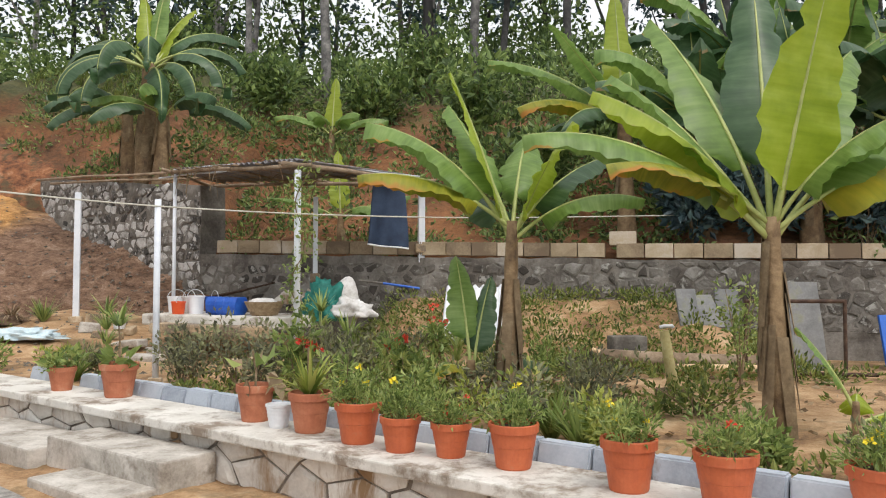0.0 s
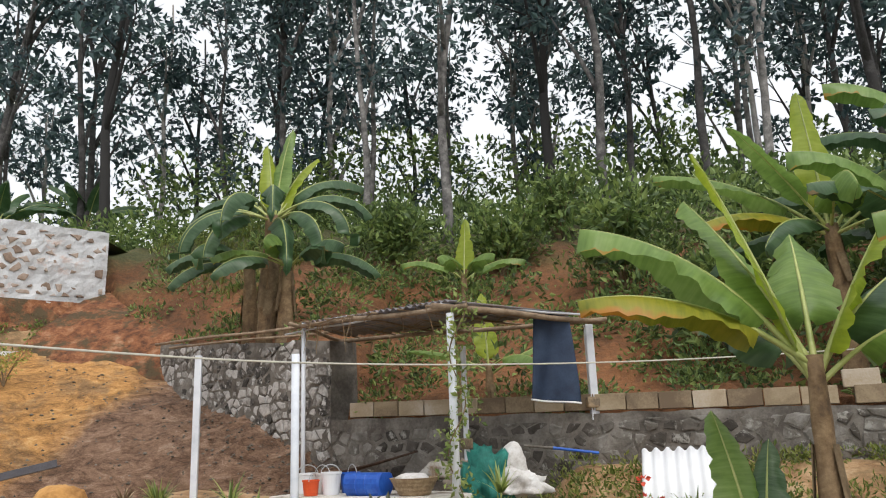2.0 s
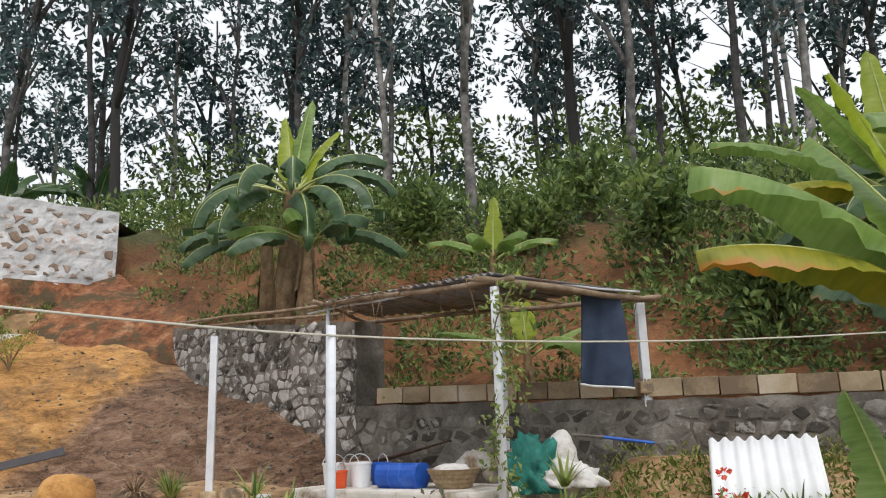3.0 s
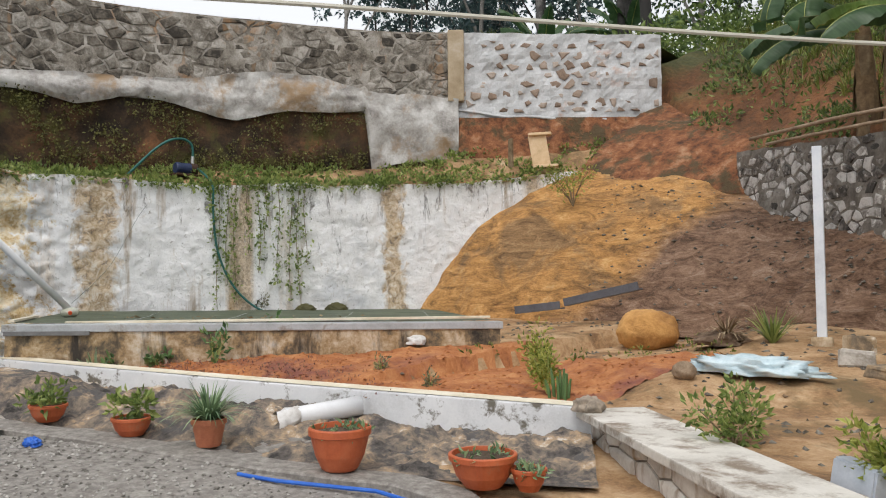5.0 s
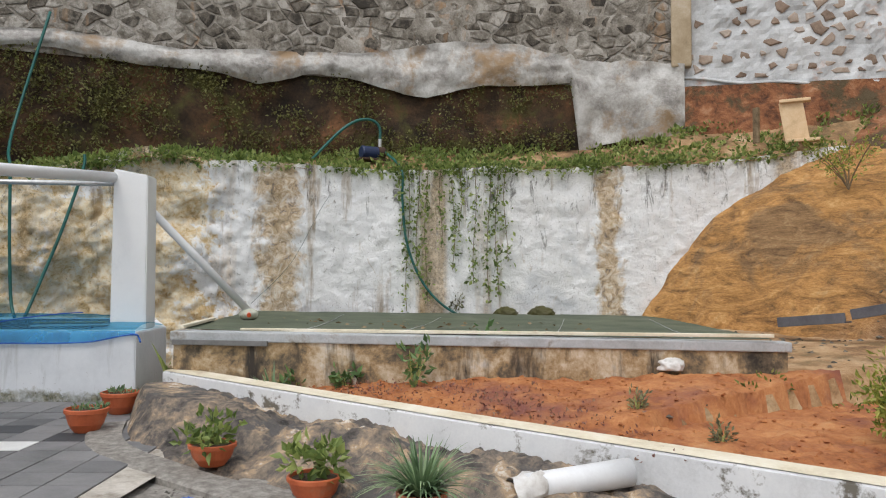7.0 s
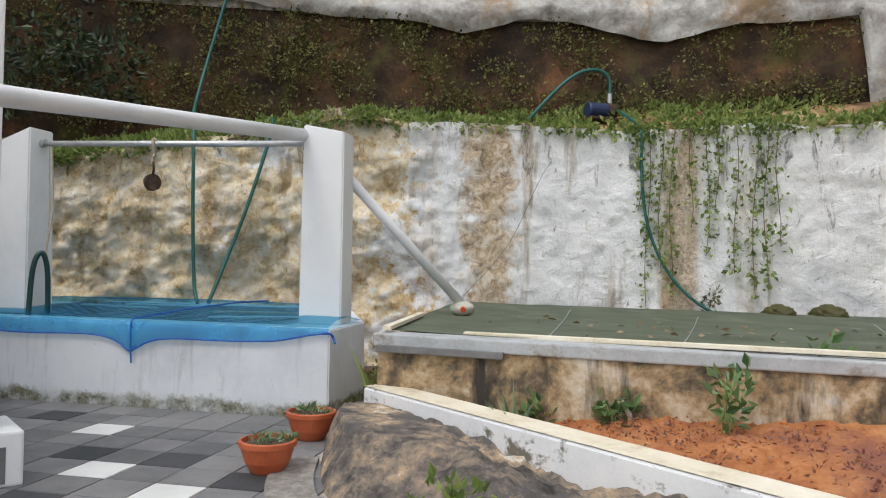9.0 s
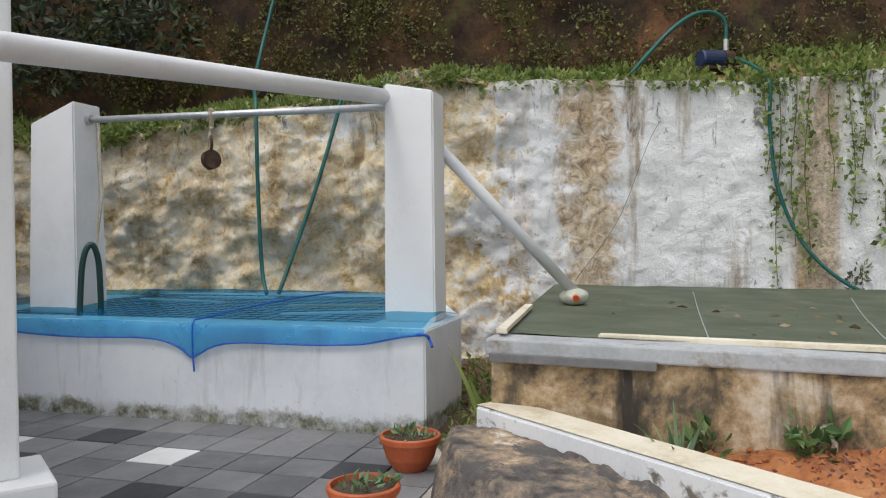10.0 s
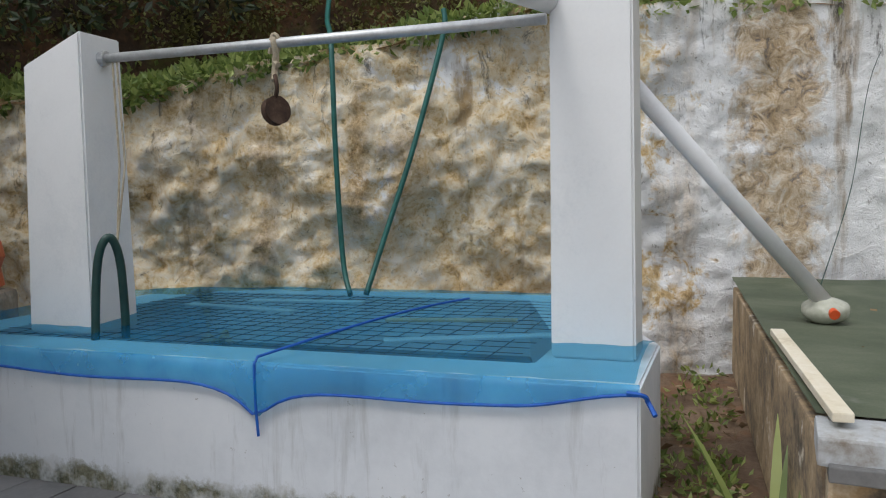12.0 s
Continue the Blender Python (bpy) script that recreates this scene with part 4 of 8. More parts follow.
def leaf_quads(c, d, size, width=0.45, fold=0.15, rng=RNG):
    """Leaves as folded diamonds: bases c, directions d (n by 3), lengths size (n)."""
    n = len(c)
    d = d / np.maximum(np.linalg.norm(d, axis=1, keepdims=True), 1e-6)
    r = rng.normal(size=(n, 3))
    side = np.cross(d, r)
    side /= np.maximum(np.linalg.norm(side, axis=1, keepdims=True), 1e-6)
    up = np.cross(side, d)
    s = np.asarray(size).reshape(-1, 1)
    mid = c + d * s * 0.45
    v = np.stack([c, mid + side * s * width * 0.5 + up * s * fold, c + d * s, mid - side * s * width * 0.5 + up * s * fold], axis=1)
    return v.reshape(-1, 3)


def leaf_mesh(name, verts):
    n = len(verts) // 4
    me = bpy.data.meshes.new(name)
    me.from_pydata(verts.tolist(), [], np.arange(n * 4).reshape(n, 4).tolist())
    me.update()
    return me


def leaves(name, verts, material, parent=None, label=""):
    me = leaf_mesh(name, verts)
    me.materials.append(material)
    ob = new(name, me)
    if parent is not None:
        ob.parent = parent
    if label:
        ob["label"] = label
    if name == "flowers":
        ob["kind"] = "stuff"
    return ob


def clump(c, radius, count, size, squash=0.8, up=0.4, rng=RNG, width=0.45):
    """Leaves round a centre, pointing outwards and a little up."""
    d = rng.normal(size=(count, 3))
    d /= np.linalg.norm(d, axis=1, keepdims=True)
    r = radius * rng.uniform(0.35, 1.0, (count, 1)) ** 0.6
    p = np.array(c) + d * r * np.array([1, 1, squash])
    d2 = d + rng.normal(scale=0.5, size=(count, 3)) + np.array([0, 0, up])
    return leaf_quads(p, d2, size * rng.uniform(0.6, 1.3, count), width, rng=rng)


def blades(c, count, length, spread, width=0.05, rng=RNG, droop=0.5, seg=3):
    """Long arching blades from one foot; each is a strip."""
    vs, fs = [], []
    for k in range(count):
        a, l = rng.uniform(0, 2 * math.pi), length * rng.uniform(0.6, 1.15)
        out, w = spread * rng.uniform(0.3, 1.0), width * rng.uniform(0.7, 1.2)
        side = np.array([-math.sin(a), math.cos(a), 0])
        for s in range(seg + 1):
            t = s / seg
            p = np.array(c) + np.array([math.cos(a), math.sin(a), 0]) * (0.02 + out * l * t) + np.array([0, 0, l * (t * (1 - 0.3 * out) - droop * out * t * t)])
            ww = w * (1 - t) ** 0.7 * 0.5 + 0.001
            vs += [p - side * ww, p + side * ww]
        b = len(vs) - 2 * (seg + 1)
        fs += [(b + 2 * s, b + 2 * s + 1, b + 2 * s + 3, b + 2 * s + 2) for s in range(seg)]
    return [tuple(v) for v in vs], fs


# ---- rubber plantation ----
def tree(seed, height, fork, lean):
    rng = np.random.default_rng(seed)
    t = base("rubber_tree")
    tagged(t, "tall slender rubber tree with pale mottled bark", "tree", "plantation trees")
    pts = [Vector((lean[0] * max(0.0, z / height) ** 1.5 + 0.12 * math.sin(z * 0.7 + seed), lean[1] * max(0.0, z / height) ** 1.5 + 0.1 * math.cos(z * 0.9 + seed), z)) for z in np.linspace(-0.5, height, 14)]
    r0 = 0.105 + 0.045 * rng.random()
    bm = tube(pts, [r0 * (1.15 - 0.85 * i / 13) for i in range(14)], 8)
    ends = []
    for k in range(fork):
        i = int(rng.integers(4, 11))
        a = rng.uniform(0, 2 * math.pi)
        l = rng.uniform(2.5, 4.5)
        q = [pts[i] + Vector((math.cos(a) * l * 0.45 * s, math.sin(a) * l * 0.45 * s, l * s + 0.15 * math.sin(5 * s))) for s in np.linspace(0, 1, 6)]
        add_tube(bm, q, [r0 * 0.5 * (1.1 - s) + 0.012 for s in np.linspace(0, 1, 6)], 6)
        ends += q[2:]
        for tw in range(3):
            b = rng.uniform(0, 2 * math.pi)
            w = [q[3 + tw % 3] + Vector((math.cos(b) * 1.3 * s, math.sin(b) * 1.3 * s, 0.8 * s)) for s in (0, 0.5, 1)]
            add_tube(bm, w, [0.03, 0.02, 0.008], 5)
            ends += w[1:]
    part("trunk", bm, M_bark, t, smooth=True)
    vs = []
    for e in ends + pts[8:]:
        if rng.random() < 0.6:
            c = np.array(e) + rng.normal(scale=(0.5, 0.5, 0.4), size=3)
            vs.append(clump(c, rng.uniform(0.35, 0.8), 34, 0.30, 0.7, -0.2, rng, 0.52))
    for k in range(4):                       # loose sprays low down the stem
        e = pts[int(rng.integers(4, 11))]
        c = np.array(e) + rng.normal(scale=(1.0, 1.0, 0.5), size=3)
        vs.append(clump(c, rng.uniform(0.3, 0.6), 26, 0.32, 0.8, -0.2, rng, 0.55))
    leaves("crown", np.concatenate(vs), M_leaf_tree, t, "dark open foliage coloured blue by haze")
    return t


def ground_at(x, y):
    if x < -12.6:
        return UPTOP + 0.2
    return hill_z(x, y)


kinds = [tree(11, 12.5, 4, (0.5, 0.2)), tree(12, 13.5, 5, (-0.6, 0.1)), tree(13, 11.5, 5, (0.2, -0.3)), tree(14, 14, 4, (0.9, 0)), tree(15, 12, 6, (-0.2, 0.4))]
rt = random.Random(5)
spots = []
for row in range(4):
    for col in range(14):
        x = -19 + col * 2.75 + rt.uniform(-0.9, 0.9) + 1.1 * (row % 2)
        y = 21.5 + row * 3.6 + rt.uniform(-0.9, 0.9) + 0.12 * abs(x)
        if x < -11 and y < 21:
            continue
        if x > -11 and y < hill_base(x)[0] + 6.5:
            continue
        if rt.random() < 0.12:
            continue
        spots.append((x, y))
for k in range(16):
    spots.append((-21 - rt.uniform(0, 18), 25 + rt.uniform(0, 16)))
first = set()
for i, (x, y) in enumerate(spots):
    k = rt.randrange(5)
    s = rt.uniform(0.85, 1.15)
    m = Matrix.Translation((x, y, ground_at(x, y) - 0.1)) @ Matrix.Rotation(rt.uniform(0, 6.28), 4, "Z") @ Matrix.Diagonal((s, s, s, 1))
    if k not in first:
        first.add(k)
        kinds[k].matrix_basis = m
    else:
        src = kinds[k]
        keep = src.matrix_basis.copy()
        src.matrix_basis = Matrix.Identity(4)
        copy_thing(src, m)
        src.matrix_basis = keep

# undergrowth on the hillside
vs = []
for k in range(520):
    x = RNG.uniform(-11, 15)
    d = RNG.uniform(1.0, 13.5)
    y = hill_base(x)[0] + d
    z = hill_z(x, y)
    if -9 < x < -1 and d < 3.5 and RNG.random() < 0.75:
        continue
    if d > 8 and RNG.random() < 0.45:
        continue
    r = RNG.uniform(0.3, 0.8) * (1 + 0.03 * d)
    vs.append(clump((x, y, z + r * 0.45), r, int(100 + 90 * r), 0.12 + 0.006 * d, 0.9, 0.3, RNG, 0.5))
stuff(leaves("undergrowth", np.concatenate(vs), M_leaf_under), "dense green undergrowth covering the wooded hillside", "undergrowth")
vs = []
for k in range(170):
    x, y = RNG.uniform(-24, -11.3), RNG.uniform(19.5, 34)
    if y < 21 and RNG.random() < 0.6:
        continue
    r = RNG.uniform(0.35, 0.9)
    vs.append(clump((x, y, UPTOP + 0.5 + r * 0.4), r, 80, 0.2, 0.9, 0.3, RNG, 0.5))
stuff(leaves("plantation_shrubs", np.concatenate(vs), M_leaf_under), "green shrubs under the plantation trees", "undergrowth")


# tall thicket far back among the trunks
vs = []
trng = np.random.default_rng(77)
for k in range(860):
    x = trng.uniform(-40, 18)
    y = trng.uniform(25.5, 42) + 0.1 * abs(x)
    r = trng.uniform(0.5, 1.3)
    vs.append(clump((x, y, ground_at(x, y) + trng.uniform(0.2, 4.6)), r, 90, 0.26, 0.9, 0.2, trng, 0.5))
stuff(leaves("far_thicket", np.concatenate(vs), M_leaf_under), "tall green thicket far back among the trunks", "thicket")


def bush(x, y, z, h, r, material, count=500, size=0.12, name="shrub", label="leafy green shrub rooted in the soil", category="shrub", seed=1, stem=M_drystem, squash=1.0, width=0.45):
    rng = np.random.default_rng(seed)
    b = base(name, pose(x, y, z))
    tagged(b, label, category)
    bm = bmesh.new()
    tips = []
    for k in range(max(4, int(r * 16))):
        a, l = rng.uniform(0, 6.28), h * rng.uniform(0.55, 1.0)
        o = r * rng.uniform(0.2, 0.95)
        q = [Vector((math.cos(a) * o * s ** 1.4, math.sin(a) * o * s ** 1.4, l * s - 0.03)) for s in (0, 0.35, 0.7, 1)]
        add_tube(bm, q, [0.011, 0.009, 0.006, 0.003], 5)
        tips += [q[1].lerp(q[2], 0.5), q[2], q[3], q[2].lerp(q[3], 0.5)]
    part("stem", bm, stem, b)
    per = max(3, count // len(tips))
    v = [clump(tuple(t), r * 0.22 + 0.04, per, size, squash, 0.5, rng, width) for t in tips]
    leaves("foliage", np.concatenate(v), material, b)
    return b


# tall dark bushes standing up on the hill
for x, d, h, r, s in ((-4.2, 5.2, 1.4, 0.9, 1), (0.6, 4.5, 2.2, 1.1, 2), (3.2, 4.5, 2.2, 1.3, 3), (-1.8, 6.5, 1.6, 1.0, 4), (5.5, 4.0, 2.2, 1.3, 5), (-7.2, 5.5, 1.4, 0.9, 6), (1.6, 2.2, 1.5, 0.8, 7), (7.5, 4.5, 2.2, 1.4, 8), (-0.4, 8.5, 1.8, 1.3, 9)):
    y = hill_base(x)[0] + d
    bush(x, y, hill_z(x, y) - 0.05, h, r, M_leaf_under, 1500, 0.2, "bush", "broad dark green bush on the wooded hillside", "bush", 40 + s, width=0.5)


# ---- banana plants ----
def banana_leaf_mat(name, lo, mid, hi, edge, glow, wear=0.99):
    m, nt, bsdf, geo = start_mat(name)
    oc = nt.nodes.new("ShaderNodeTexCoord").outputs["UV"]
    vein = noise_node(nt, stretch_node(nt, oc, (34, 1.5, 1)), 1.0, 3, 0.5)
    n = noise_node(nt, geo.outputs["Position"], 3.0, 4)
    fac = math_node(nt, "ADD", math_node(nt, "MULTIPLY", vein, 0.4), math_node(nt, "MULTIPLY", n, 0.6))
    col = ramp_node(nt, fac, [(0.3, lo), (0.5, mid), (0.7, hi)])
    sep = nt.nodes.new("ShaderNodeSeparateXYZ")
    nt.links.new(oc, sep.inputs[0])
    worn = math_node(nt, "ADD", math_node(nt, "MULTIPLY", math_node(nt, "ABSOLUTE", math_node(nt, "SUBTRACT", sep.outputs[1], 0.5)), 1.0), math_node(nt, "MULTIPLY", n, 0.55))
    worn = math_node(nt, "ADD", worn, math_node(nt, "MULTIPLY", sep.outputs[0], 0.22))
    col = mix_node(nt, ramp_node(nt, worn, [(wear, (0, 0, 0)), (wear + 0.1, (1, 1, 1))]), col, edge)
    nt.links.new(col, bsdf.inputs["Base Color"])
    bsdf.inputs["Roughness"].default_value = 0.38
    add_bump(nt, bsdf, vein, 0.35, 0.01)
    tr = nt.nodes.new("ShaderNodeBsdfTranslucent")
    nt.links.new(col, tr.inputs["Color"])
    mx = nt.nodes.new("ShaderNodeMixShader")
    mx.inputs[0].default_value = glow
    nt.links.new(bsdf.outputs[0], mx.inputs[1])
    nt.links.new(tr.outputs[0], mx.inputs[2])
    nt.links.new(mx.outputs[0], nt.nodes["Material Output"].inputs[0])
    return m


M_ban = banana_leaf_mat("banana_leaf", (0.09, 0.17, 0.035), (0.19, 0.31, 0.07), (0.30, 0.42, 0.13), (0.42, 0.26, 0.04), 0.42)
M_ban_young = banana_leaf_mat("young_banana_leaf", (0.22, 0.31, 0.02), (0.34, 0.43, 0.035), (0.46, 0.54, 0.07), (0.38, 0.40, 0.06), 0.5)
# darkened copy of the banana leaf: its shade is in the colour
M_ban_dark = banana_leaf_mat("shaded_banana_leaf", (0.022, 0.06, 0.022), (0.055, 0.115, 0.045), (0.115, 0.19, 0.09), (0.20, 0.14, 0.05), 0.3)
M_ban_yellow = banana_leaf_mat("yellowing_banana_leaf", (0.14, 0.18, 0.02), (0.30, 0.30, 0.03), (0.44, 0.36, 0.04), (0.50, 0.22, 0.03), 0.4, 0.84)


def banana_leaf(parent, root, az, el, length, width, droop, material, seed, petiole=0.35, twist=0.0, tear=0.0):
    """One leaf: a channelled stalk that becomes the midrib, and two pleated halves of blade."""
    rng = np.random.default_rng(seed)
    a, e = radians(az), radians(el)
    n = 26
    pts = []
    p = Vector(root)
    step = (length + petiole) / n
    for i in range(n + 1):
        pts.append(p.copy())
        t = i / n
        ee = e - 1.15 * droop * t ** 1.35
        p = p + Vector((math.cos(a) * math.cos(ee), math.sin(a) * math.cos(ee), math.sin(ee))) * step
    k0 = int(n * petiole / (length + petiole))
    side0 = Vector((-math.sin(a), math.cos(a), 0))
    bm = bmesh.new()
    uv = bm.loops.layers.uv.new("uv")
    cols = 5
    grid, info = [], {}
    ph = rng.uniform(0, 6)
    for i in range(k0, n + 1):
        t = (i - k0) / (n - k0)
        w = width * 0.5 * (min(1, (t + 0.01) / 0.12) ** 0.6) * (max(0.0, 1 - t) ** 0.42 if t > 0.55 else 0.45 ** 0.42 + (1 - 0.45 ** 0.42) * min(1, (0.55 - t) / 0.3 + 0.25))
        w = max(w, 0.004)
        d = (pts[min(i + 1, n)] - pts[i - 1]).normalized()
        roll = twist * t
        s = (Matrix.Rotation(roll, 3, d) @ side0).normalized()
        up = d.cross(s).normalized() * -1
        if up.z < 0 and abs(roll) < 1:
            up = -up
        row = []
        for j in range(-cols, cols + 1):
            f = j / cols
            sag = 0.05 * width * math.cos(min(1, abs(f)) * math.pi) * 0.6
            fall = -(0.10 + 0.34 * min(1.3, droop)) * width * max(0, abs(f) - 0.1) ** 1.25
            rip = 0.028 * width * math.sin(t * 46 + ph + 2.2 * abs(f) * (1 if j > 0 else -1)) * abs(f) + 0.05 * width * math.sin(t * 9 + ph * (2 if j > 0 else 1)) * abs(f) ** 2
            notch = 1.0 - tear * max(0, math.sin(t * 31 + ph * 3 + (2 if j > 0 else 0))) ** 8 * abs(f)
            v = bm.verts.new(pts[i] + s * (w * f * notch) + up * (-sag + fall + rip + 0.02 * width))
            info[v] = (t, 0.5 + 0.5 * f)
            row.append(v)
        grid.append(row)
    for r, q in zip(grid, grid[1:]):
        for j in range(2 * cols):
            fc = bm.faces.new((r[j], r[j + 1], q[j + 1], q[j]))
            for lp in fc.loops:
                lp[uv].uv = info[lp.vert]
    blade = part("leaf", bm, material, parent, smooth=True)
    part("midrib", tube([q - Vector((0, 0, 0.006)) for q in pts], [0.026 * (1 - 0.92 * i / n) * (length / 1.6) ** 0.5 for i in range(n + 1)], 6), M_petiole, blade, smooth=True)
    return blade


def banana(x, y, z, height, radius, fronds, seed, label, lean=(0, 0), skirt=3, broad=1.25):
    rng = np.random.default_rng(seed)
    b = base("banana_plant", pose(x, y, z))
    tagged(b, label, "banana plant")
    pts, rad = [], []
    for i in range(15):
        t = i / 14
        pts.append(Vector((lean[0] * t, lean[1] * t, height * t - 0.08)))
        rad.append(radius * (1.25 - 0.55 * t) * (1 + 0.05 * math.sin(i * 2.1 + seed)))
    part("trunk", tube(pts, rad, 14), M_pseudo, b, smooth=True)
    # dry sheaths wrapped round the stem
    for k in range(skirt):
        a, h0 = rng.uniform(0, 6.28), height * rng.uniform(0.35, 0.9)
        l = rng.uniform(0.25, 0.55) * min(1.5, height)
        def sheath(u, v, a=a, h0=h0, l=l):
            r = radius * (1.2 - 0.5 * (h0 - v * l) / height) + 0.012 + 0.04 * v
            aa = a + (u - 0.5) * 1.3 * (1 - 0.6 * v)
            zz = h0 - v * l
            return lean[0] * zz / height + math.cos(aa) * r, lean[1] * zz / height + math.sin(aa) * r, zz
        sheet("dry_sheath", sheath, 5, 6, M_drystem, b)
    top = Vector((lean[0], lean[1], height - 0.12))
    for k, (az, el, l, w, dr, kind) in enumerate(fronds):
        mt = {"g": M_ban, "y": M_ban_young, "d": M_ban_dark, "o": M_ban_yellow}[kind]
        root = top + Vector((math.cos(radians(az)), math.sin(radians(az)), 0)) * radius * 0.35 - Vector((0, 0, 0.05 * (k % 3)))
        banana_leaf(b, root, az, el, l, w * broad, dr, mt, seed * 31 + k, petiole=0.34 * l * (0.5 if kind == "y" else 1), twist=rng.uniform(-0.25, 0.25), tear=rng.uniform(0.05, 0.45))
    return b


GZ = garden_z
banana(0.52, 6.25, GZ(0.52, 6.25) - 0.05, 1.68, 0.066, [(185, 38, 1.0, 0.34, 0.75, "o"), (176, 58, 1.15, 0.40, 0.75, "g"), (172, 74, 1.25, 0.26, 0.12, "y"), (140, 66, 0.95, 0.36, 0.25, "g"),
        (340, 66, 0.85, 0.52, 0.15, "y"), (352, 42, 0.85, 0.28, 0.95, "g"), (75, 62, 1.0, 0.34, 0.6, "g"), (25, 52, 0.9, 0.34, 0.6, "d"), (110, 45, 0.95, 0.34, 0.8, "d")], 3,
       "banana plant with broad arching green leaves in the garden", (0.04, 0.03), 10, 1.28)
banana(2.33, 5.4, GZ(2.33, 5.4) - 0.05, 1.64, 0.075, [(300, 76, 1.7, 0.58, 0.06, "y"), (178, 54, 1.35, 0.44, 0.55, "y"), (186, 44, 1.45, 0.34, 0.85, "g"), (196, 36, 1.0, 0.30, 0.75, "o"),
        (352, 40, 1.2, 0.44, 0.85, "o"), (8, 52, 1.35, 0.42, 0.6, "g"), (40, 60, 1.5, 0.46, 0.45, "g"), (120, 68, 1.6, 0.44, 0.35, "g"), (155, 60, 1.25, 0.42, 0.4, "g"), (335, 58, 0.9, 0.40, 0.7, "g"), (75, 74, 1.7, 0.46, 0.2, "d")], 4,
       "tall banana plant with large upright young leaf", (-0.05, -0.03), 14, 1.3)
# older clump on the red bank
HZ = hill_z
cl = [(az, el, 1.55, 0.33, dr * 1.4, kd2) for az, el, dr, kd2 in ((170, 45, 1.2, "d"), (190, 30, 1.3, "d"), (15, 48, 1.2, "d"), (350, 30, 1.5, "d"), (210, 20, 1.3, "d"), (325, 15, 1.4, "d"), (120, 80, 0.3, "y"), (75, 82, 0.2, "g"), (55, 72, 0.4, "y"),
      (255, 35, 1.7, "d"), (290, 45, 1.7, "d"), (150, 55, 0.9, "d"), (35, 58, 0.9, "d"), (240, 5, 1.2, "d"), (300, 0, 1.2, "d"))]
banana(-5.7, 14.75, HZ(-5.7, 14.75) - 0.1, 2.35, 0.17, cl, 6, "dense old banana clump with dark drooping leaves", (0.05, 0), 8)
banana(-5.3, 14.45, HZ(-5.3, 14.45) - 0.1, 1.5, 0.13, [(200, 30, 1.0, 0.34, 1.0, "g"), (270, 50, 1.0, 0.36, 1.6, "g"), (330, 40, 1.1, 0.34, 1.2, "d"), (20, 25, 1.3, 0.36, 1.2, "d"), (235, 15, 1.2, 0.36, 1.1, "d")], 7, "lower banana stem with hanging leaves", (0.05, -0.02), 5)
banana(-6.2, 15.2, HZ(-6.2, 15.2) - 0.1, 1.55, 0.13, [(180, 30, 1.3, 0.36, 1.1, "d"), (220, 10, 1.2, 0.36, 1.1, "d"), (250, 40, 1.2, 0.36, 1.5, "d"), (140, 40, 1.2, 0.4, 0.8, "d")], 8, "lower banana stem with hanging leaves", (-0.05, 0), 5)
banana(-1.75, 13.2, HZ(-1.75, 13.2) - 0.05, 0.75, 0.07, [(110, 82, 1.0, 0.30, 0.1, "y"), (178, 30, 0.95, 0.26, 0.5, "g"), (5, 35, 0.95, 0.26, 0.5, "g"), (330, 30, 0.75, 0.26, 1.3, "g")], 9, "young banana plant with a pale upright leaf", (0, 0), 1)
banana(-2.45, 16.9, HZ(-2.45, 16.9) - 0.05, 1.0, 0.08, [(80, 82, 1.1, 0.32, 0.1, "y"), (185, 40, 1.0, 0.3, 0.9, "g"), (0, 40, 1.0, 0.3, 0.9, "g"), (250, 40, 0.9, 0.3, 1.2, "g"), (310, 45, 0.9, 0.3, 1.2, "g")], 10, "young banana plant among the undergrowth", (0, 0), 1)
# banana grove on the slope behind the garden wall
banana(2.85, 11.95, HZ(2.85, 11.95) - 0.1, 2.35, 0.13, [(100, 84, 1.75, 0.46, 0.08, "y"), (172, 42, 1.75, 0.44, 0.6, "g"), (188, 30, 1.3, 0.40, 0.9, "o"), (200, 52, 1.35, 0.36, 0.2, "g"), (30, 50, 1.7, 0.46, 0.7, "g"), (350, 42, 1.5, 0.44, 1.0, "g"),
        (260, 35, 1.5, 0.44, 1.3, "g"), (225, 12, 1.3, 0.40, 1.0, "d"), (310, 15, 1.3, 0.40, 1.1, "d"), (150, 10, 1.3, 0.40, 0.9, "d")], 20, "banana plant with a pale upright leaf behind the garden wall", (-0.05, 0), 6)
# mostly the darkened leaf, so the grove's deep shade is coloured in
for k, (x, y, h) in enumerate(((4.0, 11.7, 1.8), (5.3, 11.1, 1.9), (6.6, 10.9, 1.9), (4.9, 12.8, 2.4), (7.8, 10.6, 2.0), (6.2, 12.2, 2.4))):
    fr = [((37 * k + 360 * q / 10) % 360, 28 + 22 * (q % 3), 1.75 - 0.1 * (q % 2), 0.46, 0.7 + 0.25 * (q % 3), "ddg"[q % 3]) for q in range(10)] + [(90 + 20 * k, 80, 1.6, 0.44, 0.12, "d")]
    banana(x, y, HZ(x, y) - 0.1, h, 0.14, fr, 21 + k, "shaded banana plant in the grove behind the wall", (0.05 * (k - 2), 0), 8)
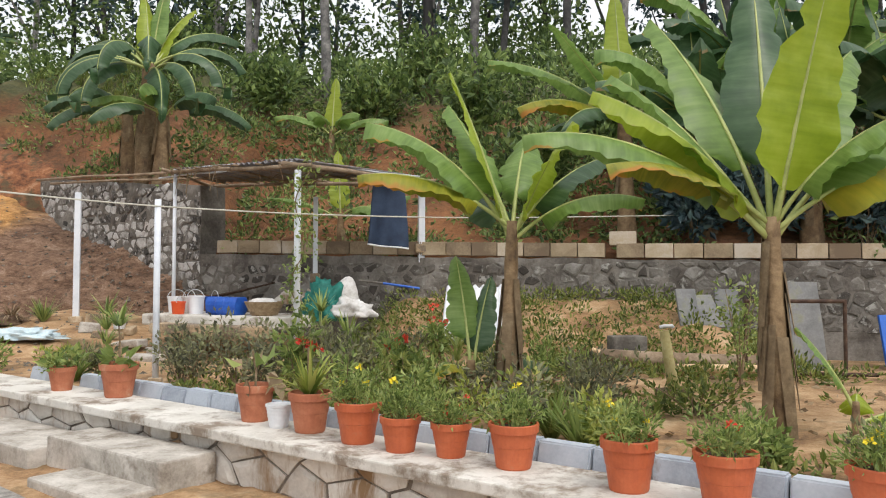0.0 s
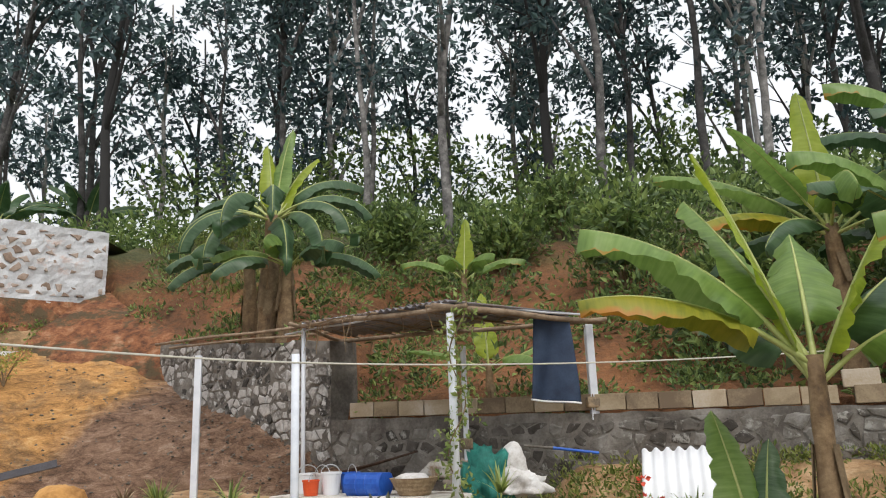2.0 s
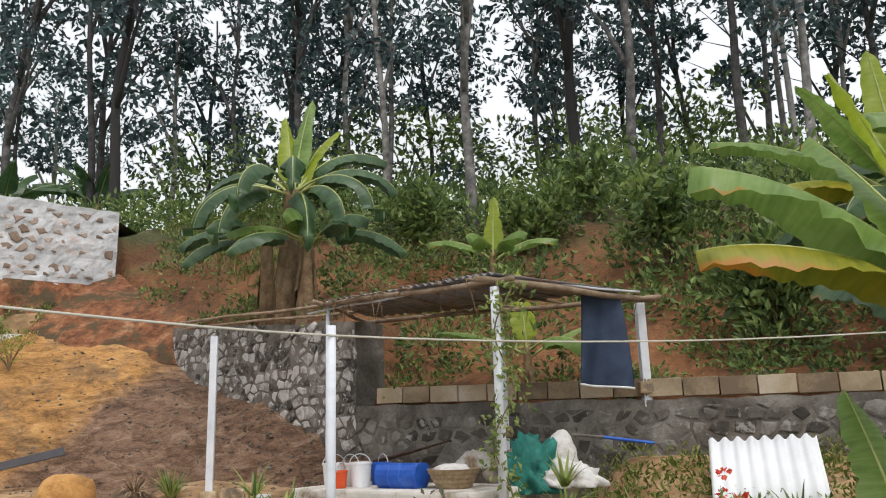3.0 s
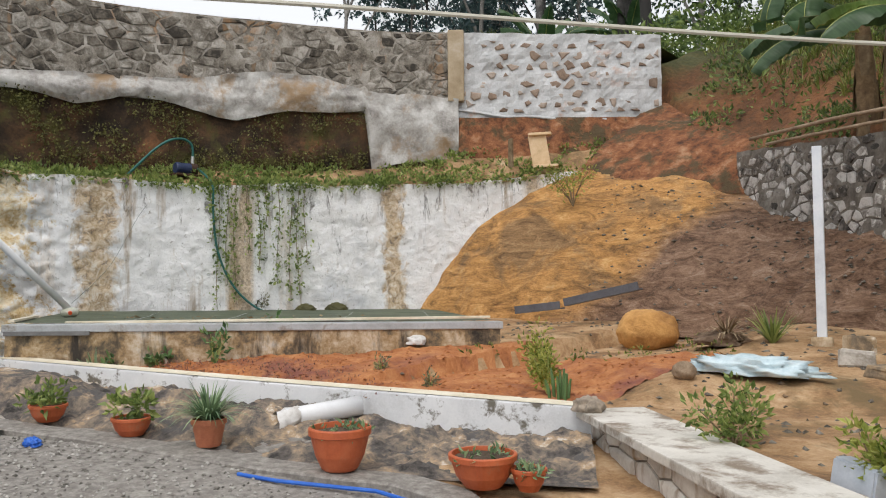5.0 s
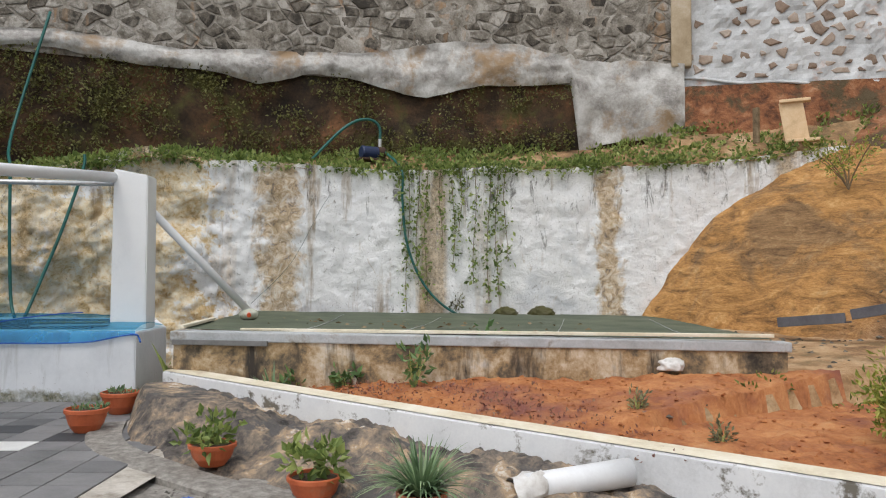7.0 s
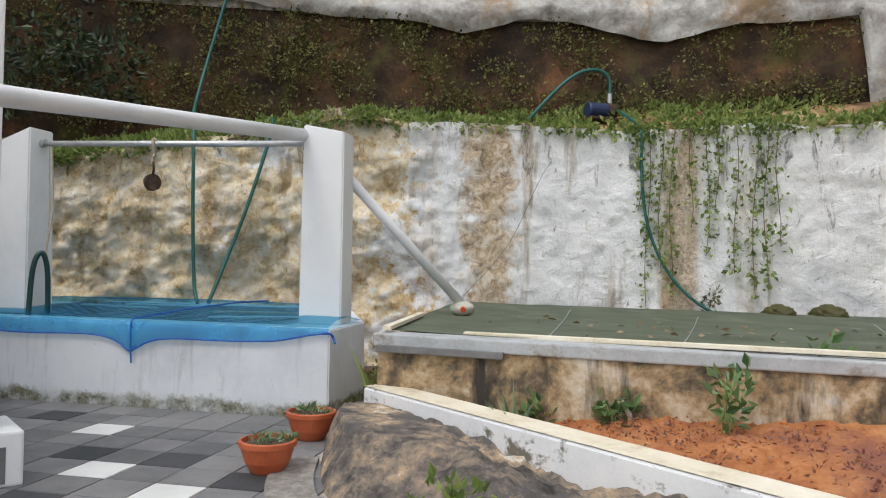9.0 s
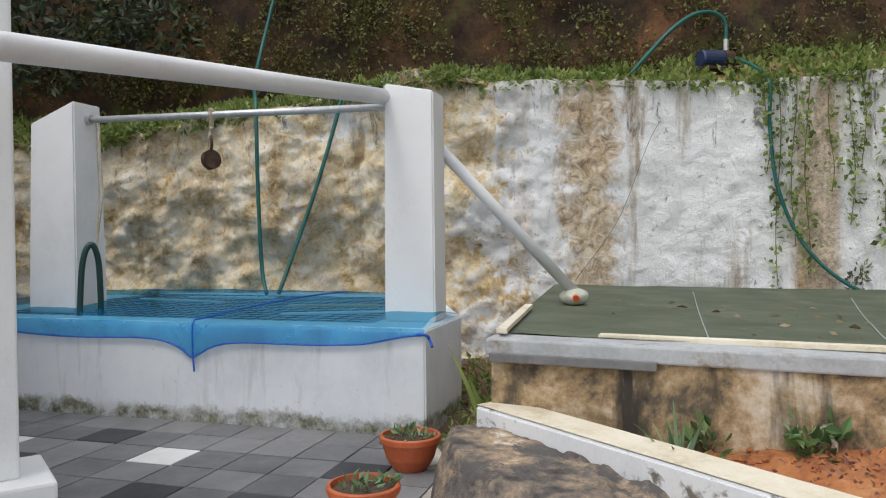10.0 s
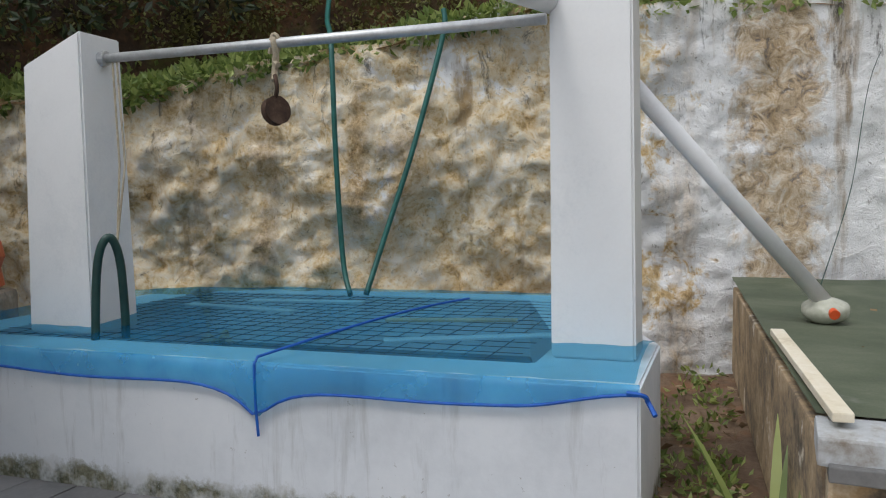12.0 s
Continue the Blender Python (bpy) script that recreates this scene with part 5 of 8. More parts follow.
# bushes in the dark tree-leaf colour, painting the deep shade behind the wall
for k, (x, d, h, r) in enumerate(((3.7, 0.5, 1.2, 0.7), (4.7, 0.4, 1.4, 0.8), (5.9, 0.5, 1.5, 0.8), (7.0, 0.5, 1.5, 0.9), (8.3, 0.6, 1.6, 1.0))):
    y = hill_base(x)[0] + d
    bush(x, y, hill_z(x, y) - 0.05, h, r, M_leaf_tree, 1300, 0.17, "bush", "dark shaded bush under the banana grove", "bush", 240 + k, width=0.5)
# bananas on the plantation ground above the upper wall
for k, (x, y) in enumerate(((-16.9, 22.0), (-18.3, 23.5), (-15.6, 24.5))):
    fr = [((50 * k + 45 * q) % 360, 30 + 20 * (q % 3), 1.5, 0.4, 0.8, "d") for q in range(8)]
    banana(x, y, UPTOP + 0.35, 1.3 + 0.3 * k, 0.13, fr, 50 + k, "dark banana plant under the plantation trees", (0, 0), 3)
# suckers
banana(0.24, 6.6, GZ(0.24, 6.6) - 0.03, 0.5, 0.05, [(110, 75, 0.75, 0.26, 0.2, "g"), (190, 15, 0.5, 0.2, 0.8, "d"), (60, 75, 0.7, 0.24, 0.3, "d"), (350, 20, 0.5, 0.2, 0.8, "d"), (230, 25, 0.45, 0.18, 0.9, "o")], 30, "banana sucker beside the larger stem", (0, 0), 0)
banana(2.62, 4.95, GZ(2.62, 4.95) - 0.03, 0.42, 0.03, [(150, 65, 0.45, 0.15, 0.3, "g"), (60, 60, 0.3, 0.16, 1.8, "y"), (10, 20, 0.55, 0.12, 0.6, "y")], 31, "small banana sucker with yellowing leaves", (0, 0), 0)


# ---- rock foot below the white kerb, drain kerb ----
EDGE = smooth_curve([(-12.75, 6.45, 0), (-12.15, 6.15, 0), (-11.3, 6.0, 0), (-10.4, 6.2, 0), (-9.2, 6.65, 0), (-8.1, 6.98, 0), (-6.9, 7.5, 0), (-5.75, 8.2, 0)], 8)


def rock_foot_fn(u, v):
    a = along(EDGE, u)
    s = lerp_table([(0, 0.0), (0.08, 0.02), (1, 1.0)], u)
    b = km @ Vector((-0.25 + s * (KL + 0.3), 0.03, 0))
    p = a.lerp(b, v)
    top = lerp_table([(0, 0.10), (0.12, 0.34), (0.28, 0.22), (0.5, 0.14), (0.62, 0.05), (0.8, -0.03), (1, -0.07)], u)
    n = 0.10 * fbm((p.x * 1.3, p.y * 1.3, 2)) + 0.035 * fbm((p.x * 4, p.y * 4, 6)) + 0.018 * fbm((p.x * 9, p.y * 9, 1)) - 0.05 * abs(fbm((p.x * 3.5 + p.y * 2, p.y * 5, 4), 5, 0.6)) + 0.015 * (noise.ridged_multi_fractal(Vector((p.x * 2.4 - p.y, p.y * 3.5, 1)), 0.7, 2.2, 4, 1.0, 2.0) - 1.0)
    rise = math.sin(min(1, v * 1.25) * math.pi / 2) ** 0.8
    z = -0.12 + (top + 0.12) * rise + n * smoothstep(0, 0.2, v) + 0.14 * math.exp(-((u - 0.13) / 0.09) ** 2) * math.sin(math.pi * min(1, v * 1.1))
    return p.x, p.y, min(z, lerp_table([(0, 0.34), (1, 0.1)], u))


M_footrock = surface("layered_rock", [(0.36, (0.03, 0.027, 0.025)), (0.45, (0.11, 0.095, 0.085)), (0.52, (0.24, 0.19, 0.145)), (0.585, (0.42, 0.30, 0.19)), (0.66, (0.68, 0.64, 0.58))], 3.6, 0.92, 1.0, 0.08, 14,
                     stain=(0.10, 0.092, 0.088), stain_scale=2.2, spot=(0.56, 0.62))
tagged(structure(sheet("rock_foot", rock_foot_fn, 260, 50, M_footrock), "rough weathered rock outcrop under the white kerb", "rock"))
bm = bmesh.new()
pts = [p - Vector((0.0, 0.16, 0)) for p in EDGE[8:] if p.x < -6.7] + smooth_curve([(-6.35, 7.45, 0), (-5.7, 7.1, 0), (-4.7, 6.4, 0), (-3.45, 5.5, 0), (-2.35, 4.6, 0), (-0.6, 3.25, 0), (1.5, 1.7, 0)], 6)
rings = []
for i, p in enumerate(pts):
    d = (pts[min(i + 1, len(pts) - 1)] - pts[max(i - 1, 0)]).normalized()
    n = Vector((-d.y, d.x, 0))
    zt = lerp_table([(-12.5, 0.03), (-10.5, 0.0), (-8, -0.06), (-5, -0.16), (-3.5, -0.22)], p.x)
    rings.append([bm.verts.new(p + n * o + Vector((0, 0, zt + z + 0.006 * fbm((p.x * 3, p.y * 3, o))))) for o, z in ((-0.11, -0.3), (-0.11, -0.012), (-0.09, 0.0), (0.16, 0.0), (0.16, -0.3))])
for a, b in zip(rings, rings[1:]):
    for k in range(4):
        bm.faces.new((a[k], b[k], b[k + 1], a[k + 1]))
bmesh.ops.recalc_face_normals(bm, faces=bm.faces)
structure(part("kerb_drain", bm, M_gravel), "rough concrete edging between gravel and rock", "kerb")
# blue hose lying along the edging
hp = [Vector((p.x + 0.03 * math.sin(i * 1.3), p.y - 0.17 + 0.02 * math.cos(i), -0.075 - 0.12 * smoothstep(-6.5, -3.5, p.x))) for i, p in enumerate(q for q in pts if q.x > -7.8)]
M_bluehose = surface("blue_plastic", [(0.3, (0.01, 0.08, 0.42)), (0.7, (0.03, 0.16, 0.62))], 6, 0.45, 0.1, 0.002, 40)
tagged(part("garden_hose", tube([p + Vector((0, -0.09, lerp_table([(-12.5, 0.03), (-10.5, 0.0), (-8, -0.06), (-5, -0.14)], p.x) + 0.05)) for p in hp], 0.014, 8), M_bluehose), "thin blue plastic hose lying along the edging", "hose")
def dirt_fn(u, v):
    a = tpoint(-0.3 + 15 * u, 0.12, 0)
    b = along([q for q in pts if q.x > -7.0], u)
    p = a.lerp(b + Vector((0.06, 0.08, 0)), v)
    return p.x, p.y, yard_z(p.x, p.y) + 0.035 + 0.03 * fbm((p.x * 3, p.y * 3, 2)) + 0.05 * (1 - v)


structure(sheet("dirt_strip", dirt_fn, 120, 20, M_garden), "bare earth strip at the foot of the terrace wall", "soil")
pvc = base("drain_pipe")
tagged(pvc, "white drain pipe stub with torn sacking", "pipe")
a, b = Vector((-8.35, 8.35, 0.11)), Vector((-8.55, 7.72, 0.05))
d = (b - a).normalized()
part("pipe", tube([a, a.lerp(b, 0.5), b], 0.085, 18), M_pvc, pvc, smooth=True)
M_sack = surface("dirty_white_sack", [(0.3, (0.34, 0.30, 0.26)), (0.5, (0.62, 0.60, 0.58)), (0.7, (0.78, 0.78, 0.78))], 5, 0.8, 0.6, 0.01, 40)


def sack_fn(u, v):
    a2 = u * 2 * math.pi
    r = 0.092 + 0.035 * v + 0.03 * fbm((math.cos(a2) * 2, math.sin(a2) * 2, v * 3))
    c = b + d * (v * 0.2 - 0.1)
    s = Vector((-d.y, d.x, 0)).normalized()
    return c + s * math.cos(a2) * r + Vector((0, 0, 1)) * (math.sin(a2) * r - 0.05 * v)


part_sack = sheet("torn_sack", sack_fn, 20, 6, M_sack, pvc)


# ---- pots ----
def pot_profile(r, h, bowl):
    if bowl:
        return [(r * 0.55, 0), (r * 0.62, 0.015), (r * 0.82, h * 0.35), (r * 0.95, h * 0.72), (r * 0.97, h * 0.8), (r * 1.04, h * 0.82), (r * 1.05, h * 0.97), (r * 1.02, h), (r * 0.94, h), (r * 0.92, h * 0.86), (r * 0.9, h * 0.8)]
    return [(r * 0.66, 0), (r * 0.69, 0.01), (r * 0.80, h * 0.48), (r * 0.82, h * 0.49), (r * 0.91, h * 0.80), (r * 0.985, h * 0.81), (r * 1.0, h * 0.98), (r * 0.985, h), (r * 0.90, h), (r * 0.88, h * 0.86), (r * 0.86, h * 0.84)]


def flowerpot(x, y, z, r, h, material, label, seed, bowl=False):
    p = base("bowl_planter" if bowl else "flower_pot", pose(x, y, z, 0, 0, seed * 47))
    tagged(p, label, "flower pot", "planters")
    prof = pot_profile(r, h, bowl)
    part("pot", lathe(prof, 30), material, p, smooth=False)
    bm = bmesh.new()
    n = 22
    ring = [bm.verts.new((r * 0.89 * math.cos(6.2832 * k / n), r * 0.89 * math.sin(6.2832 * k / n), h * 0.87)) for k in range(n)]
    ring2 = [bm.verts.new((r * 0.5 * math.cos(6.2832 * k / n), r * 0.5 * math.sin(6.2832 * k / n), h * 0.89 + 0.012 * random.random())) for k in range(n)]
    c = bm.verts.new((0, 0, h * 0.9))
    for k in range(n):
        bm.faces.new((ring[k], ring[(k + 1) % n], ring2[(k + 1) % n], ring2[k]))
        bm.faces.new((ring2[k], ring2[(k + 1) % n], c))
    part("soil", bm, M_potsoil, p)
    return p


def pot_plant(p, h, kind, seed, r):
    """A plant growing in the pot p; its parts belong to the pot."""
    rng = np.random.default_rng(seed)
    if kind == "herb":
        bm = bmesh.new()
        tips = []
        for k in range(26):
            a, o, l = rng.uniform(0, 6.28), r * rng.uniform(0.1, 1.25), rng.uniform(0.08, 0.2)
            q = [Vector((math.cos(a) * o * (0.5 + 0.5 * s), math.sin(a) * o * (0.5 + 0.5 * s), h * 0.88 + l * s - 0.03 * s * s * (o > r))) for s in (0, 0.5, 1)]
            add_tube(bm, q, [0.004, 0.003, 0.002], 4)
            tips += q[1:]
        part("stem", bm, M_petiole, p)
        leaves("foliage", np.concatenate([clump(tuple(t), 0.045, 11, 0.042, 0.9, 0.6, rng, 0.32) for t in tips]), M_leaf_bush, p)
        n = int(rng.integers(1, 5))
        cs = np.array([tips[int(rng.integers(len(tips)))] for _ in range(n)]) + np.array([0, 0, 0.05])
        fl = np.concatenate([clump(tuple(c), 0.012, 9, 0.025, 0.6, 0.4, rng, 0.8) for c in cs])
        leaves("flowers", fl, (M_flower_y if seed % 3 else M_flower_r), p, "small bright flowers")
    elif kind == "grass":
        v, f = blades((0, 0, h * 0.86), 210, 0.45, 0.95, 0.018, rng, 0.75, 5)
        quick("foliage", v, f, M_leaf_blue, p)
    elif kind == "bush":
        tips = [(r * rng.uniform(-0.8, 0.8), r * rng.uniform(-0.8, 0.8), h + rng.uniform(0.0, 0.16)) for _ in range(14)]
        leaves("foliage", np.concatenate([clump(t, 0.07, 9, 0.085, 0.8, 0.4, rng, 0.55) for t in tips]), M_leaf_bush, p)
    elif kind == "sparse":
        v = [clump((r * rng.uniform(-0.7, 0.7), r * rng.uniform(-0.7, 0.7), h * 0.9), 0.05, 7, 0.06, 0.5, 0.3, rng, 0.4) for _ in range(9)]
        leaves("foliage", np.concatenate(v), M_leaf_blue, p)
    elif kind == "palm":
        part("stem", tube([(0, 0, h * 0.85), (0.01, 0.01, h + 0.14), (0, 0.02, h + 0.36)], [0.011, 0.009, 0.006], 6), M_drystem, p)
        v1, f1 = blades((0, 0.02, h + 0.33), 30, 0.32, 0.9, 0.034, rng, 0.55, 4)
        quick("foliage", v1, f1, M_leaf_bush, p)
        leaves("rosette", np.concatenate([clump((0, 0, h + 0.03), 0.12, 26, 0.15, 0.4, 0.25, rng, 0.55)]), M_leaf_bush, p)
    elif kind == "droop":
        v1, f1 = blades((0, 0, h * 0.9), 44, 0.5, 0.85, 0.034, rng, 0.8, 5)
        quick("foliage", v1, f1, M_leaf_yellow, p)
        part("stem", tube([(0, 0, h * 0.85), (0.02, 0, h + 0.12), (0.0, 0.02, h + 0.3)], 0.008, 5), M_drystem, p)
    elif kind == "dry":
        part("stem", tube([(0, 0, h * 0.85), (0.02, 0, h + 0.1), (-0.02, 0.02, h + 0.25)], 0.009, 5), M_drystem, p)
        leaves("foliage", np.concatenate([clump((0, 0, h + 0.07), 0.15, 9, 0.17, 0.5, -0.5, rng, 0.6)]), M_leaf_dry, p)
        leaves("green_leaves", np.concatenate([clump((0, 0, h + 0.12), 0.12, 6, 0.14, 0.6, 0.2, rng, 0.6)]), M_leaf_bush, p)
    return p


M_flower_y = leaf_mat("yellow_petals", [(0.2, (0.75, 0.55, 0.01)), (0.8, (0.9, 0.75, 0.05))], 0.5, 0.2)
M_flower_r = leaf_mat("red_petals", [(0.2, (0.6, 0.03, 0.02)), (0.8, (0.8, 0.12, 0.06))], 0.5, 0.2)
zc = COP
row = [(-3.60, 7.37, 0.13, 0.22, M_terra_old, "bush"), (-2.90, 6.98, 0.17, 0.30, M_terra_old, "palm"), (-1.40, 5.83, 0.145, 0.27, M_terra_old, "dry"), (-0.92, 5.42, 0.152, 0.275, M_terra_old, "droop"),
       (-0.55, 5.07, 0.155, 0.265, M_terra, "herb"), (-0.26, 4.82, 0.13, 0.215, M_terra, "herb"), (0.05, 4.68, 0.125, 0.205, M_terra, "herb"), (0.40, 4.41, 0.145, 0.25, M_terra, "herb"),
       (0.94, 3.95, 0.145, 0.26, M_terra, "herb"), (1.32, 3.65, 0.15, 0.26, M_terra, "herb"), (1.90, 3.38, 0.15, 0.26, M_terra, "herb")]
names = {"bush": "faded terracotta pot with trailing green leaves", "palm": "faded terracotta pot with a small palm-like plant", "dry": "faded terracotta pot with a withering broad-leaved plant",
         "droop": "faded terracotta pot with drooping yellow-green leaves", "herb": "bright terracotta pot with bushy flowering herbs"}
for k, (x, y, r, h, mt, kind) in enumerate(row):
    pot_plant(flowerpot(x, y, zc, r, h, mt, names[kind], k), h, kind, 60 + k, r)
pail = base("plastic_pail", pose(-1.17, 5.57, zc))
tagged(pail, "small ribbed white plastic pail on the coping", "pail")
bm = bmesh.new()
add_lathe(bm, [(0.062, 0), (0.066, 0.01)] + [(0.066 + 0.02 * t / 10 + (0.0025 if t % 2 else 0), 0.01 + 0.135 * t / 10) for t in range(11)] + [(0.095, 0.15), (0.095, 0.165), (0.083, 0.165), (0.07, 0.03)], 26)
part("body", bm, M_pvc, pail)
bowls = [(-10.29, 6.40, 0.155, 0.15, "bush"), (-9.22, 6.70, 0.155, 0.15, "bush"), (-8.46, 6.98, 0.135, 0.21, "grass"), (-7.22, 7.30, 0.205, 0.29, "sparse"), (-6.28, 7.72, 0.21, 0.21, "sparse"), (-6.02, 7.86, 0.11, 0.14, "sparse")]
for k, (x, y, r, h, kind) in enumerate(bowls):
    zt = lerp_table([(-12.5, 0.03), (-10.5, 0.0), (-8, -0.06), (-5, -0.14)], x)
    pot_plant(flowerpot(x, y - 0.02, zt, r, h, M_terra if k != 2 else M_terra_old, {"bush": "orange bowl planter with leafy green plant", "grass": "square-shouldered terracotta pot with spiky striped grass", "sparse": "orange bowl planter with sparse seedlings"}[kind], 20 + k, kind != "grass"), h, kind, 90 + k, r)
for k, (x, y, r, h) in enumerate(((-11.93, 5.80, 0.165, 0.195), (-12.72, 6.19, 0.17, 0.2))):
    pot_plant(flowerpot(x, y, 0.0, r, h, M_terra, "orange bowl planter with sparse seedlings on the paving", 30 + k, True), h, "sparse", 99 + k, r)


# ---- fittings of the well ----
def wpt(x, y, z):
    return wm @ Vector((x, y, z))


bar = base("pulley_bar")
tagged(bar, "galvanised steel bar spanning the well pillars", "bar")
p0, p1 = wpt(-3.155, 0.60, 2.33), wpt(-0.49, 0.60, 2.30)
part("rod", tube([p0, p0.lerp(p1, 0.5), p1], 0.028, 14), M_galv, bar, smooth=True)
part("flange", tube([p0 - (p1 - p0).normalized() * 0.012, p0 + (p1 - p0).normalized() * 0.03], 0.042, 14), M_galv, bar)
big = base("roof_drain_pipe")
tagged(big, "thick white drain pipe running over to the pillar", "pipe")
q0, q1 = wpt(-0.45, 0.52, 2.36), Vector((-11.75, 4.46, 2.09))
part("pipe", tube([q0, q0.lerp(q1, 0.5), q1, q1 + (q1 - q0).normalized() * 0.9], 0.058, 18), M_pvc, big, smooth=True)
strut = base("strut_pipe")
tagged(strut, "slanting white pipe with its end bagged in plastic", "pipe")
s0, s1 = wpt(-0.14, 0.76, 2.02), Vector((-14.22, 7.88, 0.865))
part("pipe", tube([s0, s0.lerp(s1, 0.5), s1], 0.045, 16), M_pvc, strut, smooth=True)
M_bag = surface("clear_dirty_plastic", [(0.3, (0.36, 0.36, 0.28)), (0.7, (0.62, 0.63, 0.55))], 8, 0.25, 0.6, 0.01, 30)
bm = bmesh.new()
bmesh.ops.create_icosphere(bm, subdivisions=3, radius=0.105)
for v in bm.verts:
    v.co = Vector((v.co.x * 1.15, v.co.y * 1.1, v.co.z * 0.72)) * (1 + 0.16 * fbm(v.co * 9)) + s1 - Vector((0, 0, 0.035))
part("bag", bm, M_bag, strut, smooth=True)
M_redcap = surface("red_plastic", [(0.3, (0.6, 0.06, 0.015)), (0.7, (0.75, 0.12, 0.03))], 6, 0.4, 0.05, 0.002, 40)
part("cap", tube([s1 + Vector((0.07, -0.02, -0.03)), s1 + Vector((0.125, -0.035, -0.045))], 0.027, 14), M_redcap, strut)

# pulley wheel on a rope
M_iron = surface("rusty_iron", [(0.3, (0.03, 0.018, 0.012)), (0.5, (0.075, 0.042, 0.028)), (0.7, (0.15, 0.095, 0.065))], 12, 0.75, 0.5, 0.004, 60, metal=0.3)
M_rope = surface("old_rope", [(0.3, (0.28, 0.23, 0.16)), (0.7, (0.55, 0.48, 0.36))], 20, 0.9, 0.6, 0.004, 90)
pul = base("pulley")
tagged(pul, "rusty iron pulley wheel hung by rope from the bar", "pulley")
pc = p0.lerp(p1, 0.44)
bm = bmesh.new()
bmesh.ops.create_cone(bm, cap_ends=True, segments=28, radius1=0.078, radius2=0.078, depth=0.05)
rim = [f for f in bm.faces if len(f.verts) == 4]
bmesh.ops.inset_region(bm, faces=rim, thickness=0.008, depth=-0.014)
tilt = Matrix.Translation(pc - Vector((0, 0, 0.36))) @ Matrix.Rotation(math.atan2(WF.y, WF.x) + 1.1, 4, "Z") @ Matrix.Rotation(radians(82), 4, "X")
bmesh.ops.transform(bm, matrix=tilt, verts=bm.verts)
part("wheel", bm, M_iron, pul)
part("rope", tube(smooth_curve([pc + Vector((0, 0, 0.035)), pc + Vector((0.03, 0, 0.0)), pc + Vector((0.01, 0.01, -0.06)), pc + Vector((-0.02, 0, -0.14)), pc + Vector((0.01, 0, -0.2))], 5), 0.018, 7), M_rope, pul)
part("rope_knot", tube(smooth_curve([pc + Vector((-0.02, -0.02, -0.05)), pc + Vector((0.02, 0.0, 0.04)), pc + Vector((0.02, 0.03, 0.0)), pc + Vector((-0.02, 0.0, -0.08)), pc + Vector((0.03, 0.02, -0.12))], 5), 0.016, 6), M_rope, pul)
part("hook", tube(smooth_curve([pc + Vector((0.01, 0, -0.17)), pc + Vector((0.03, 0.01, -0.24)), pc + Vector((0.0, 0, -0.3)), pc + Vector((-0.02, 0, -0.36))], 5), 0.012, 7), M_iron, pul)

# hoses and lines
M_hose = surface("green_garden_hose", [(0.3, (0.006, 0.07, 0.06)), (0.7, (0.02, 0.15, 0.13))], 8, 0.45, 0.15, 0.002, 60)
M_hose_dark = surface("dark_green_hose", [(0.3, (0.008, 0.035, 0.03)), (0.7, (0.02, 0.07, 0.06))], 8, 0.45, 0.1, 0.002, 60)


def hose(pts, r, material, label, name="hose"):
    return tagged(part(name, tube(smooth_curve(pts, 7), r, 8), material, smooth=True), label, "hose")


hose([(-18.0, 5.95, 5.3), (-17.85, 5.55, 3.7), (-17.3, 5.42, 3.05), (-16.78, 5.42, 2.7), (-16.72, 5.43, 1.8), (-16.66, 5.46, 1.0), (-16.5, 5.5, 0.74)], 0.022, M_hose, "green hose hanging down the rock face into the well")
hose([(-16.75, 6.32, 2.98), (-16.72, 6.3, 2.75), (-16.7, 6.05, 1.9), (-16.65, 5.8, 1.2), (-16.5, 5.62, 0.74)], 0.022, M_hose, "green hose slanting down the rock face to the well")
hose([wpt(-3.02, 0.30, 0.66), wpt(-3.01, 0.32, 1.05), wpt(-2.985, 0.34, 1.23), wpt(-2.95, 0.38, 1.28), wpt(-2.93, 0.42, 1.15), wpt(-2.93, 0.44, 0.88), wpt(-2.94, 0.45, 0.7)], 0.024, M_hose_dark, "dark green hose bent in a loop over the parapet")
for k in range(2):
    tagged(part("rope", tube([p0 + (p1 - p0).normalized() * (0.07 + 0.03 * k), wpt(-3.02 + 0.04 * k, 0.55, 1.7), wpt(-2.98, 0.46, 1.25)], 0.006, 6), M_rope), "thin rope hanging beside the white pillar", "rope")

# blue net over the well
def net_mat(name, lo, mid, hi, tint, cover):
    """Fine plastic mesh: a share of the light passes between the threads."""
    m, nt, bs, geo = start_mat(name)
    nn = noise_node(nt, geo.outputs["Position"], 2.5, 5, 0.6)
    nt.links.new(ramp_node(nt, nn, [(0.3, lo), (0.5, mid), (0.7, hi)]), bs.inputs["Base Color"])
    bs.inputs["Roughness"].default_value = 0.45
    trn = nt.nodes.new("ShaderNodeBsdfTransparent")
    trn.inputs[0].default_value = (*tint, 1)
    mxs = nt.nodes.new("ShaderNodeMixShader")
    mxs.inputs[0].default_value = cover
    nt.links.new(trn.outputs[0], mxs.inputs[1])
    nt.links.new(bs.outputs[0], mxs.inputs[2])
    nt.links.new(mxs.outputs[0], nt.nodes["Material Output"].inputs[0])
    return m


M_bluenet = net_mat("blue_net", (0.0, 0.15, 0.46), (0.006, 0.29, 0.70), (0.05, 0.45, 0.88), (0.55, 0.86, 0.99), 0.42)
M_bluenet_top = net_mat("stretched_blue_net", (0.0, 0.07, 0.19), (0.002, 0.13, 0.32), (0.01, 0.24, 0.52), (0.48, 0.80, 0.92), 0.30)
net = base("well_net", wm.copy())
